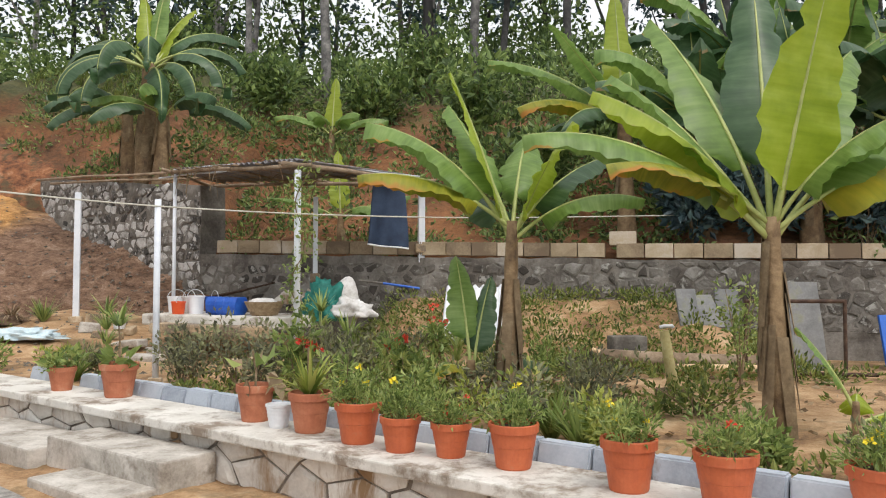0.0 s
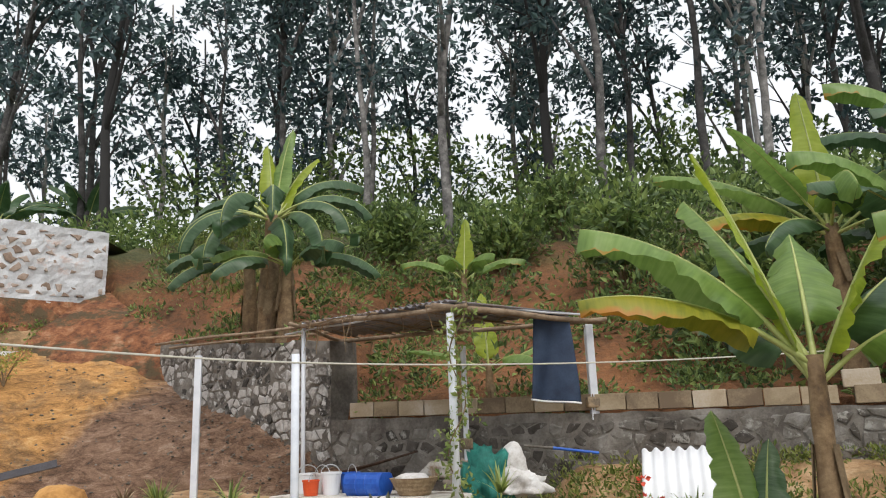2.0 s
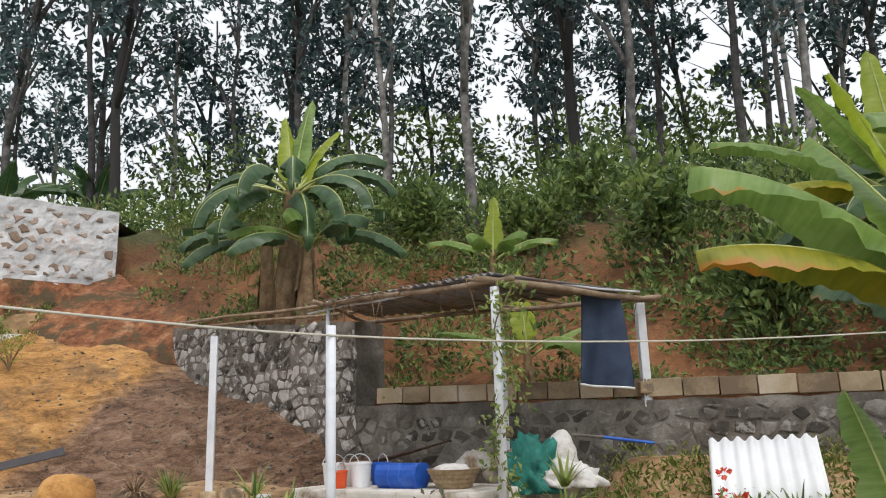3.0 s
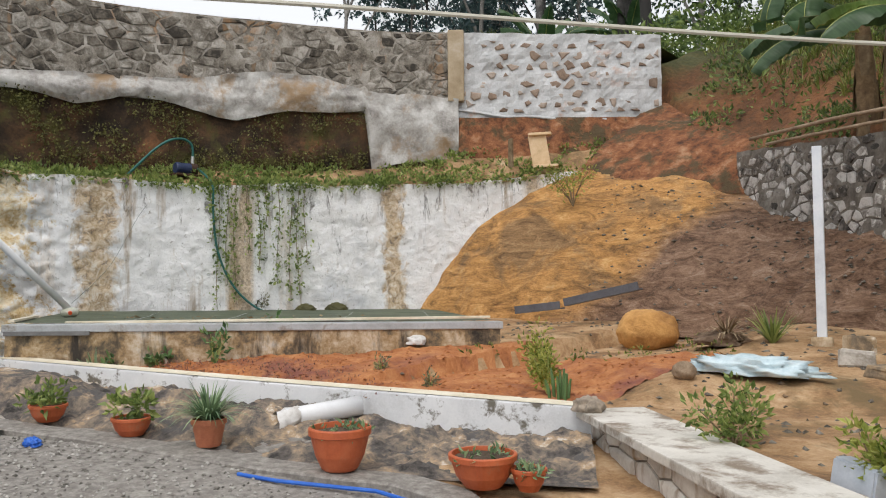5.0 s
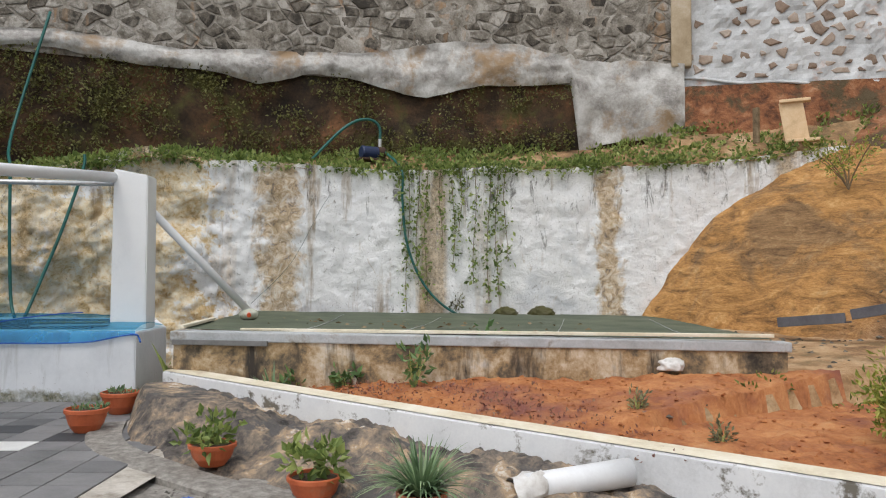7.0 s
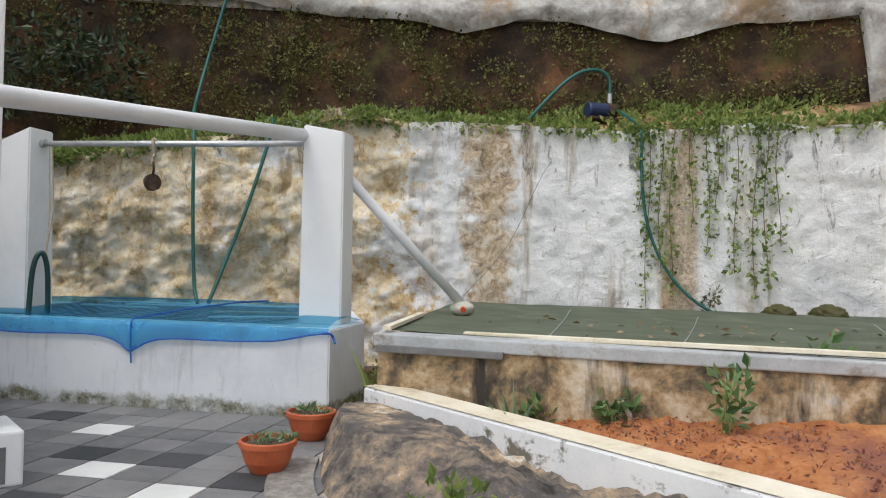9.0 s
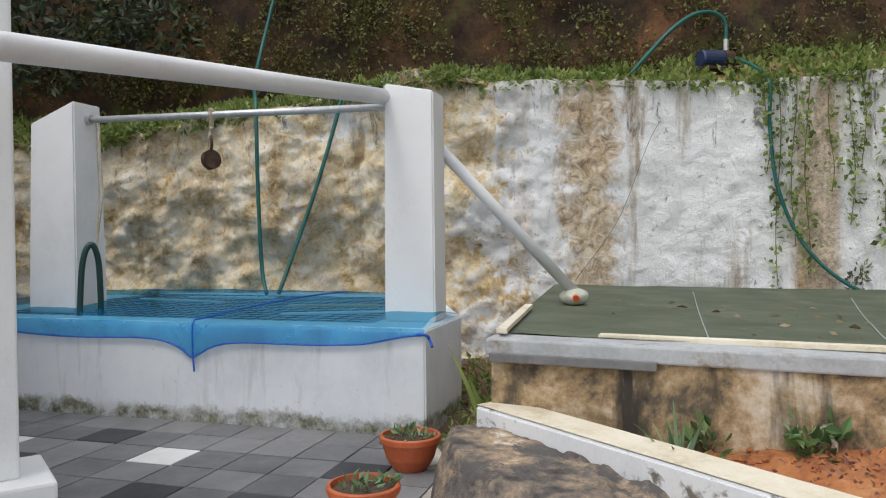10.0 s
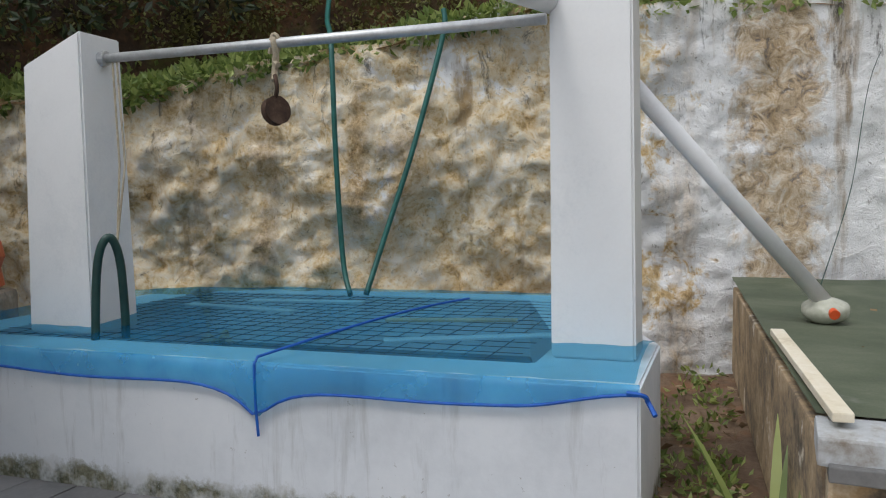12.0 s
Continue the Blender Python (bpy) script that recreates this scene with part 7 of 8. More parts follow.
corrugated(corr, Vector((-0.05, 10.2, GZ(-0.05, 10.2) - 0.04)), Vector((0.95, 10.05, GZ(0.95, 10.05) - 0.04)), Vector((1.0, 10.5, 1.12)), Vector((0.05, 10.65, 1.10)), 8, M_pvc, "panel", 0.025)
M_slab = surface("grey_slab", [(0.3, (0.11, 0.11, 0.11)), (0.5, (0.20, 0.20, 0.20)), (0.7, (0.32, 0.32, 0.32))], 3, 0.85, 0.4, 0.006, 40, stain=(0.2, 0.2, 0.12), stain_scale=3)
for k, (x, y, w, h, rz, rx, mt) in enumerate(((4.35, 9.2, 0.42, 1.1, 5, -12, M_slab), (3.45, 9.9, 0.36, 0.5, 20, -35, M_slab), (3.75, 10.2, 0.30, 0.6, -10, -16, M_slab), (3.15, 9.9, 0.26, 0.5, 5, -20, M_slab), (5.6, 9.3, 0.6, 0.7, 3, -14, M_bluehose))):
    ob = part("leaning_board", box((0, 0, h / 2), (w, 0.04, h), 0.006), mt)
    ob.matrix_basis = pose(x, y, GZ(x, y) - 0.03, rx, 0, rz)
    tagged(ob, "weathered board leaning near the garden wall", "board", "leaning boards")
fr = base("plant_support", pose(3.35, 8.6, GZ(3.35, 8.6)))
tagged(fr, "rusty low iron plant support in the soil", "plant support")
for a, b in (((0, 0, -0.05), (0, 0, 0.85)), ((0, 0, 0.83), (1.1, 0, 0.83)), ((1.1, 0, -0.05), (1.1, 0, 0.85)), ((0, 0, 0.04), (1.4, -0.1, 0.03))):
    part("bar", tube([a, b], 0.022, 8), M_iron, fr)
cb = tagged(part("spare_block", box((0, 0, 0.1), (0.38, 0.2, 0.2), 0.012), M_cblock), "loose concrete block resting on the garden wall", "concrete block")
cb.matrix_basis = pose(2.62, 11.27, 1.70, 0, 0, -16)


# ---- things on the ledge ----
def on_wall(u):
    return along(WALL, u)


board = base("wooden_stool", pose(-12.15, 15.75, 3.42, 0, 0, 30))
tagged(board, "pale bare wooden board stand leaning on the ledge", "board stand")
part("top", box((0, 0, 0.62), (0.44, 0.16, 0.05), 0.01), M_palewood, board)
part("panel", box((0.03, 0.0, 0.3), (0.34, 0.04, 0.66), 0.01, Matrix.Rotation(radians(-9), 4, "Y")), M_palewood, board)
part("foot", box((0.12, 0, 0.0), (0.46, 0.16, 0.05), 0.01), M_palewood, board)
tagged(part("stake", box((-12.55, 15.35, 3.68), (0.10, 0.05, 0.56), 0.01), M_drystem), "short grey wooden stake in the ledge", "stake")
pm = base("water_pump", pose(-16.2, 10.55, 3.2))
tagged(pm, "small blue water pump on the wall top", "pump")
M_pumpblue = surface("dark_blue_paint", [(0.3, (0.008, 0.015, 0.05)), (0.7, (0.02, 0.04, 0.11))], 8, 0.5, 0.2, 0.003, 50)
part("motor", tube([(-0.05, -0.2, 0.12), (-0.05, -0.18, 0.12), (-0.05, 0.08, 0.12)], [0.09, 0.105, 0.105], 18), M_pumpblue, pm)
part("housing", tube([(-0.05, 0.08, 0.12), (-0.05, 0.2, 0.12)], [0.115, 0.11], 18), M_iron, pm)
part("base_plate", box((-0.05, 0.0, 0.0), (0.3, 0.5, 0.03), 0.005), M_iron, pm)
part("outlet", tube([(-0.05, 0.14, 0.2), (-0.05, 0.14, 0.36)], 0.03, 12), M_galv, pm)
hose([(-16.25, 10.69, 3.52), (-16.25, 10.68, 3.75), (-16.27, 10.55, 3.86), (-16.27, 10.3, 3.83), (-16.3, 10.05, 3.67), (-16.4, 9.8, 3.4), (-16.5, 9.6, 3.15)], 0.024, M_hose, "green hose arching from the pump outlet")
def on_face(u, v, out):
    p = Vector(rock_fn(u, v))
    q = along(WALL, u + 0.004) - along(WALL, u - 0.004)
    return p + Vector((q.y, -q.x, 0)).normalized() * out


hose([(-16.2, 10.75, 3.35), on_face(0.682, 1.0, 0.10), on_face(0.683, 0.85, 0.09), on_face(0.686, 0.65, 0.09), on_face(0.695, 0.48, 0.09), on_face(0.708, 0.36, 0.10), on_face(0.725, 0.28, 0.12), on_face(0.745, 0.265, 0.25)], 0.02, M_hose, "green hose hanging down the limewashed face")
hose([(-16.3, 10.2, 3.05), (-16.0, 9.6, 2.4), (-15.2, 8.8, 1.5), (-14.35, 7.95, 0.95)], 0.003, M_hose_dark, "thin dark cord from pump to pipe", "cord")

# creepers hanging over the white face
vr = np.random.default_rng(17)
for k, (u0, l) in enumerate(((0.687, 2.15), (0.694, 1.75), (0.700, 2.0), (0.710, 1.2), (0.719, 1.55), (0.724, 1.0), (0.734, 1.75), (0.744, 2.05), (0.750, 1.95), (0.756, 1.4), (0.682, 1.0))):
    p = Vector(rock_fn(u0, 1.0))
    q = along(WALL, min(1, u0 + 0.004)) - along(WALL, u0 - 0.004)
    n = Vector((q.y, -q.x, 0)).normalized()
    vine = base("hanging_creeper")
    tagged(vine, "thin leafy creeper hanging down the white face", "creeper", "creepers on the rock face")
    pts = []
    for s in np.linspace(0, 1, 12):
        v_ = max(0.0, 1 - s * l / 3.1)
        c = Vector(rock_fn(u0 + 0.0012 * math.sin(6 * s + k), v_))
        pts.append(c + n * (0.05 + 0.02 * math.sin(s * 9)))
    part("stem", tube(pts, 0.005, 5), M_drystem, vine)
    ce = np.array([pts[min(11, int(i))].lerp(pts[min(11, int(i) + 1)], i % 1) for i in vr.uniform(0, 11, int(62 * l))])
    ce += vr.normal(scale=0.035 if k % 3 else 0.055, size=ce.shape)
    leaves("foliage", leaf_quads(ce, vr.normal(size=ce.shape) + np.array([n.x, n.y, -0.6]), vr.uniform(0.05, 0.1, len(ce)), 0.6, rng=vr), M_leaf_bush, vine)
# ground cover along the ledge and its lip
vs = []
for k in range(760):
    u = vr.uniform(0.12, 0.99)
    v_ = vr.uniform(0.0, 1.0) ** 1.4 if vr.random() < 0.75 else vr.uniform(-0.04, 0.06)
    x, y, z = ledge_fn(u, max(0, v_))
    if u > 0.86 and vr.random() < 0.5:
        continue
    vs.append(clump((x, y, z + 0.04), vr.uniform(0.1, 0.24), 26, 0.085, 0.5, 0.4, vr, 0.6))
stuff(leaves("ledge_creeper", np.concatenate(vs), M_leaf_bush), "low green creeper covering the ledge", "creeper")
# creepers on the mossy wall
vs = []
for k in range(1900):
    u, v_ = vr.uniform(0.3, 0.905), vr.uniform(0.18, 0.85)
    if noise.noise(Vector((u * 26, v_ * 4, 2))) < -0.08:
        continue
    x, y, z = upper_fn(lambda q: 2.5, lambda q: 5.1, lambda q: 0.12 * (1 - q), 0.07)(u, v_)
    if z > band_low(u) - 0.02:
        continue
    vs.append(clump((x + 0.05, y - 0.03, z), vr.uniform(0.08, 0.24), 16, 0.055, 1.0, -0.1, vr, 0.6))
M_leaf_moss = leaf_mat("small_wall_creeper", [(0.2, (0.045, 0.04, 0.012)), (0.5, (0.12, 0.115, 0.03)), (0.85, (0.24, 0.24, 0.07))], 0.6, 0.15, 2.0)
stuff(leaves("wall_creeper", np.concatenate(vs), M_leaf_moss), "small-leaved creeper on the mossy wall", "creeper")
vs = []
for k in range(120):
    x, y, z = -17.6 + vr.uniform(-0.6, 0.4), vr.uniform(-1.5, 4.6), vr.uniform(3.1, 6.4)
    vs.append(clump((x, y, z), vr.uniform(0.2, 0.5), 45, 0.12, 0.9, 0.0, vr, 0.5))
# near-black leaf colour with the shade over this corner painted in
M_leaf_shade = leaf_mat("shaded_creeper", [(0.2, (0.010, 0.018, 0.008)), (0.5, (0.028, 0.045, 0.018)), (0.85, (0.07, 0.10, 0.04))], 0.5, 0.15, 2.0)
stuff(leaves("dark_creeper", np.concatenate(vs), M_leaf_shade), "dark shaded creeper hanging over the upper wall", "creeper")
for x, y, s in ((-14.6, 12.05, 0.2), (-14.35, 12.55, 0.22)):
    heap("moss_cushion", x, y, 0.72, s, s * 0.8, s * 0.6, M_leaf_moss, "soft green moss cushion at the foot of the face", "moss", 3, 0.2, 5)
bush(-15.15, 11.45, 0.7, 0.3, 0.2, M_leaf_dark, 200, 0.07, "weed", "dusty weed at the foot of the white face", "weed", 71)

# white strips and litter on the net
for a, b, w in (((-12.39, 7.22, 0.775), (-9.36, 11.18, 0.73), 0.07), ((-13.85, 7.35, 0.785), (-12.52, 6.68, 0.79), 0.06)):
    a, b = Vector(a), Vector(b)
    d = b - a
    m = Matrix.Translation(a.lerp(b, 0.5)) @ Matrix.Rotation(math.atan2(d.y, d.x), 4, "Z")
    tagged(part("white_batten", box((0, 0, 0.012), (d.length if w < 0.1 else 1, w, 0.03), 0.005, m), M_cream), "white wooden batten lying on the net", "batten")
vs = leaf_quads(np.array([bmx @ Vector((vr.uniform(0.2, BL - 0.3), vr.uniform(0.3, 2.9), 0.665)) for _ in range(90)]), vr.normal(size=(90, 3)) * np.array([1, 1, 0.08]), vr.uniform(0.05, 0.1, 90), 0.5, 0.05, vr)
stuff(leaves("fallen_leaves", vs, M_leaf_dry), "dry fallen leaves scattered on the net", "leaves")
heap("shell_scrap", -9.95, 10.45, garden_z(-9.95, 10.45) + 0.12, 0.16, 0.12, 0.1, M_sack, "white plastic scrap against the slab", "scrap", 7, 0.3)

# red bed soil between slab and kerb, lying over the garden soil
def bedsoil_fn(u, v):
    a = K0 + KU * (0.4 + u * (KL - 0.5)) + KN * 0.22
    b = Vector((-12.72, 6.75, 0)).lerp(Vector((-9.2, 11.6, 0)), min(1, u * 1.5)).lerp(Vector((-6.6, 12.0, 0)), max(0, u * 1.5 - 1) * 1.9 if u > 0.667 else 0)
    p = a.lerp(b, v)
    e = math.sin(math.pi * u) ** 0.3
    return p.x, p.y, garden_z(p.x, p.y) + 0.05 * e + 0.005 + 0.03 * fbm((p.x * 7, p.y * 7, 3)) + 0.012 * fbm((p.x * 18, p.y * 18, 3))


structure(sheet("bed_soil", bedsoil_fn, 130, 50, M_bedsoil), "loose red soil of the planting bed", "soil")
# weeds and seedlings
M_leaf_weed = leaf_mat("broad_weed_leaves", [(0.2, (0.05, 0.11, 0.04)), (0.5, (0.12, 0.22, 0.08)), (0.85, (0.24, 0.36, 0.14))], 0.45, 0.3, 2.0)
for k, (x, y, r) in enumerate(((-11.62, 8.02, 0.12), (-12.05, 7.98, 0.08), (-11.5, 8.25, 0.09))):
    heap("stone", x, y, garden_z(x, y) + 0.08, r, r * 0.6, r * 1.2, M_coping_stone, "pale broken stone leaning against the slab", "stone", 20 + k, 0.3, 3)
for k, (x, y, h, r, mt) in enumerate(((-11.75, 8.5, 0.3, 0.16, M_leaf_weed), (-11.9, 7.6, 0.2, 0.18, M_leaf_weed), (-11.0, 8.35, 0.52, 0.2, M_leaf_weed), (-11.1, 9.2, 0.5, 0.2, M_leaf_weed), (-11.55, 7.95, 0.26, 0.1, M_leaf_weed), (-9.2, 9.3, 0.18, 0.1, M_leaf_dark), (-8.4, 9.25, 0.18, 0.1, M_leaf_dark), (-7.75, 10.2, 0.6, 0.3, M_leaf_yellow), (-7.35, 9.75, 0.5, 0.22, M_leaf_yellow))):
    bush(x, y, garden_z(x, y), h, r, mt, (70 if k < 5 else 130) if k < 7 else 420, (0.10 if k < 5 else 0.045) if k < 7 else 0.055, "weed", "young leafy weed growing in red soil", "weed", 100 + k, M_petiole)
bush(-11.0, 15.2, 2.55, 0.75, 0.5, M_leaf_yellow, 500, 0.06, "shrub", "wispy pale shrub on the ochre bank", "shrub", 121)
v1, f1 = blades((-11.72, 7.32, garden_z(-11.72, 7.32) + 0.03), 30, 0.42, 0.9, 0.032, vr, 0.5, 4)
tagged(quick("spiky_plant", v1, f1, M_leaf_blue), "dusty spiky plant against the slab", "plant")
v1, f1 = blades((-12.95, 6.75, 0.05), 12, 0.75, 0.5, 0.06, vr, 0.5, 4)
tagged(quick("strap_plant", v1, f1, M_leaf_bush), "strap-leaved green weed between well and slab", "plant")
spurge = base("spurge_plant", pose(-7.05, 9.55, garden_z(-7.05, 9.55)))
tagged(spurge, "upright ribbed green spurge stems in the bed", "cactus")
for k in range(8):
    a, o, h = k * 2.4, 0.02 + 0.012 * k, 0.30 - 0.03 * (k % 4)
    part("stem", tube([(o * math.cos(a), o * math.sin(a), -0.03), (1.2 * o * math.cos(a), 1.2 * o * math.sin(a), h * 0.6), (1.5 * o * math.cos(a), 1.5 * o * math.sin(a), h)], [0.014, 0.017, 0.009], 5), M_leaf_weed, spurge)
heap("stone", -6.55, 9.25, garden_z(-6.55, 9.25) + 0.05, 0.14, 0.11, 0.10, M_boulder, "brown stone lying at the kerb corner", "stone", 14, 0.3, 3)
heap("plastic_scrap", -9.5, 6.02, yard_z(-9.5, 6.02) + 0.02, 0.09, 0.06, 0.05, M_bluehose, "crumpled bright blue plastic scrap on the gravel", "scrap", 15, 0.5, 6)
# purple creeping plants in the bed
vs = []
for k in range(70):
    t = vr.uniform(0, 1)
    p = Vector((-12.0, 7.75, 0)).lerp(Vector((-9.0, 9.0, 0)), t) + Vector((vr.normal() * 0.25, vr.normal() * 0.2, 0))
    vs.append(clump((p.x, p.y, garden_z(p.x, p.y) + 0.05), 0.2, 22, 0.03, 0.3, 0.3, vr, 0.6))
M_leaf_purple = leaf_mat("purple_creeper", [(0.2, (0.16, 0.06, 0.05)), (0.5, (0.26, 0.12, 0.10)), (0.85, (0.30, 0.20, 0.12))], 0.6, 0.2, 3.0)
stuff(leaves("purple_groundcover", np.concatenate(vs), M_leaf_purple), "low purple creeping plants in the bed", "ground cover")

# ---- garden planting on the terrace ----
gr = np.random.default_rng(33)
# dark-leaved hedge behind the kerb blocks
for k, (s, d, h, r) in enumerate(((3.0, 1.0, 0.45, 0.2), (4.0, 1.3, 0.6, 0.3), (4.4, 1.05, 0.62, 0.34), (4.9, 1.3, 0.75, 0.42), (5.4, 1.1, 0.68, 0.38), (5.8, 1.5, 0.7, 0.4), (6.3, 1.2, 0.6, 0.36))):
    p = tpoint(s, d, 0)
    bush(p.x, p.y, GZ(p.x, p.y) - 0.02, h, r, M_leaf_dark, 480, 0.065, "hedge_shrub", "dusty dark-leaved shrub with bare stems", "shrub", 140 + k)
for k, (s, d, h, r, mt) in enumerate(((6.6, 1.0, 0.5, 0.3, M_leaf_bush), (7.0, 1.25, 0.55, 0.34, M_leaf_bush), (7.4, 1.0, 0.5, 0.34, M_leaf_bush), (7.9, 1.2, 0.45, 0.34, M_leaf_bush), (7.3, 1.8, 0.6, 0.4, M_leaf_bush), (6.3, 2.0, 0.7, 0.35, M_leaf_bush), (5.6, 2.3, 0.6, 0.35, M_leaf_dark), (8.3, 0.95, 0.5, 0.3, M_leaf_dark), (8.8, 0.95, 0.4, 0.3, M_leaf_bush), (8.2, 1.9, 0.4, 0.35, M_leaf_bush), (9.8, 1.0, 0.35, 0.25, M_leaf_bush), (10.4, 1.1, 0.35, 0.3, M_leaf_dark), (1.4, 0.55, 0.42, 0.36, M_leaf_bush), (2.6, 0.7, 0.35, 0.25, M_leaf_bush), (7.8, 3.0, 0.45, 0.5, M_leaf_bush), (7.0, 3.5, 0.5, 0.5, M_leaf_bush), (8.8, 2.7, 0.35, 0.5, M_leaf_bush), (8.6, 4.6, 1.1, 0.4, M_leaf_bush), (11.3, 1.0, 0.35, 0.3, M_leaf_bush), (10.9, 2.9, 0.9, 0.4, M_leaf_bush), (4.6, 2.6, 0.35, 0.3, M_leaf_yellow), (5.2, 3.6, 0.5, 0.3, M_leaf_dark))):
    p = tpoint(s, d, 0)
    mt = (mt, M_grass, mt, M_leaf_yellow, M_leaf_dark)[k % 5] if mt is M_leaf_bush else mt
    bush(p.x, p.y, GZ(p.x, p.y) - 0.02, h, r * 0.85, mt, 420, 0.065, "garden_shrub", "leafy garden shrub among weeds on the terrace", "shrub", 170 + k)
# upright narrow-leaved plants
for k, (x, y, h) in enumerate(((-1.35, 8.6, 0.75), (-3.9, 9.0, 0.7), (0.15, 8.2, 0.5), (-0.9, 7.4, 0.55))):
    pl = base("cane_plant", pose(x, y, GZ(x, y)))
    tagged(pl, "upright cane plant with narrow green leaves", "plant")
    part("stem", tube([(0, 0, -0.05), (0.01, 0, h * 0.5), (0, 0.02, h)], [0.014, 0.011, 0.007], 6), M_petiole, pl)
    for q in range(3):
        v1, f1 = blades((0, 0.01, h * (0.45 + 0.25 * q)), 18, 0.34, 0.9, 0.035, gr, 0.45, 4)
        quick("leaf_whorl", v1, f1, M_leaf_bush, pl)
for k, (s, d) in enumerate(((8.65, 1.0), (8.35, 1.15), (2.95, 0.75))):
    p = tpoint(s, d, 0)
    v1, f1 = blades((p.x, p.y, GZ(p.x, p.y)), 80, 0.5, 0.75, 0.03, gr, 0.5, 4)
    tagged(quick("spiky_plant", v1, f1, M_leaf_bush), "clump of spiky strap leaves behind the kerb", "plant")
# climbing plant on the shed corner post
cl_ = base("climber")
tagged(cl_, "thin climbing plant winding up the shed post", "climber")
pts = [Vector((-1.92 + 0.09 * math.cos(z * 6) + 0.05 * z, 10.1 + 0.08 * math.sin(z * 6), 0.6 + z)) for z in np.linspace(0, 2.15, 40)]
part("stem", tube(pts, 0.008, 5), M_drystem, cl_)
ce = np.array([pts[i] for i in gr.integers(0, 40, 420)]) + gr.normal(scale=0.09, size=(420, 3))
leaves("foliage", leaf_quads(ce, gr.normal(size=(420, 3)), gr.uniform(0.05, 0.1, 420), 0.5, rng=gr), M_leaf_bush, cl_)
# hibiscus with red flowers
for k, (x, y) in enumerate(((-0.35, 7.0), (0.0, 9.2), (-1.2, 6.6))):
    hb = bush(x, y, GZ(x, y), 0.75 if k else 0.5, 0.22, M_leaf_bush, 300, 0.09, "flowering_shrub", "slim shrub with a few red flowers", "shrub", 220 + k)
    fl = np.concatenate([clump((gr.uniform(-0.15, 0.15), gr.uniform(-0.15, 0.15), 0.45 + 0.3 * gr.random()), 0.03, 12, 0.05, 0.7, 0.3, gr, 0.8) for _ in range(3)])
    leaves("flowers", fl, M_flower_r, hb, "red flowers")
# low weeds and grass over the terrace soil
vs = []
for k in range(1150):
    s, d = gr.uniform(2.2, 14), gr.uniform(0.7, 6.2)
    if s < 4.6 and gr.random() < 0.7:
        continue
    p = tpoint(s, d, 0)
    if noise.noise(Vector((p.x * 0.7, p.y * 0.7, 3))) < (-0.12 if s < 8.6 else 0.12):
        continue
    if 9.2 < s and 1.3 < d < 3.8 and gr.random() < 0.85:
        continue
    vs.append(clump((p.x, p.y, GZ(p.x, p.y) + 0.05), gr.uniform(0.08, 0.22), 22, 0.07, 0.6, 0.7, gr, 0.4))
stuff(leaves("low_weeds", np.concatenate(vs), M_grass), "low yellow-green weeds on the terrace soil", "weeds")
vs = []
for k in range(330):
    x, y = gr.uniform(-14, -6), gr.uniform(9.5, 16)
    z = garden_z(x, y)
    if (Vector((x, y, 0)) - K0).dot(KN) < 2.2 or y > 13.6 or (Vector((x, y, 0)) - Vector((-12.75, 6.62, 0))).dot(BN) > -0.3:
        continue
    if noise.noise(Vector((x * 0.7, y * 0.7, 5))) < 0.0:
        continue
    vs.append(clump((x, y, z + 0.04), gr.uniform(0.06, 0.2), 16, 0.06, 0.5, 0.6, gr, 0.4))
if vs:
    stuff(leaves("bank_weeds", np.concatenate(vs), M_grass), "sparse weeds on the bare soil", "weeds")
# grass over the low bank along the garden wall
vs = []
for k in range(520):
    x = gr.uniform(-1.6, 4.2)
    y = 13.1 - 0.288 * (x + 4.1) - gr.uniform(0.1, 2.9)
    if noise.noise(Vector((x * 0.9, y * 0.9, 6))) < -0.22:
        continue
    vs.append(clump((x, y, GZ(x, y) + 0.05), gr.uniform(0.1, 0.26), 24, 0.075, 0.7, 0.6, gr, 0.4))
stuff(leaves("bank_grass", np.concatenate(vs), M_grass), "rough weeds on the bank below the garden wall", "weeds")
# cover on the red hillside behind the walls and on the slope
vs = []
for k in range(1500):
    x = gr.uniform(-11, 10)
    d = gr.uniform(0.05, 7.5)
    y = hill_base(x)[0] + d
    if noise.noise(Vector((x * 0.6, y * 0.6, 8))) < -0.06:
        continue
    r = gr.uniform(0.1, 0.32)
    vs.append(clump((x, y, hill_z(x, y) + r * 0.3), r, 26, 0.1, 0.7, 0.5, gr, 0.45))
stuff(leaves("slope_weeds", np.concatenate(vs), M_leaf_under), "green weeds creeping over the red slope", "weeds")
# grass along the upper wall top
v, f = [], []
for k in range(420):
    t = gr.uniform(0.55, 1)
    p = along(UPPER + [SW[1]], t)
    v1, f1 = blades((p.x - gr.uniform(0.25, 1.8), p.y + gr.uniform(0.1, 1.6), UPTOP - 0.05), 7, 0.35, 0.8, 0.02, gr, 0.4, 2)
    o = len(v)
    v += v1
    f += [tuple(i + o for i in q) for q in f1]
for k in range(500):
    x = gr.uniform(-11, -6.5)
    y = hill_base(x)[0] + gr.uniform(1.8, 4.5)
    v1, f1 = blades((x, y, hill_z(x, y) - 0.02), 7, 0.4, 0.8, 0.02, gr, 0.4, 2)
    o = len(v)
    v += v1
    f += [tuple(i + o for i in q) for q in f1]
stuff(quick("tall_grass", v, f, M_grass), "tall yellow-green grass along the wall top", "grass")
# leaf litter and stones on the soil
vs = []
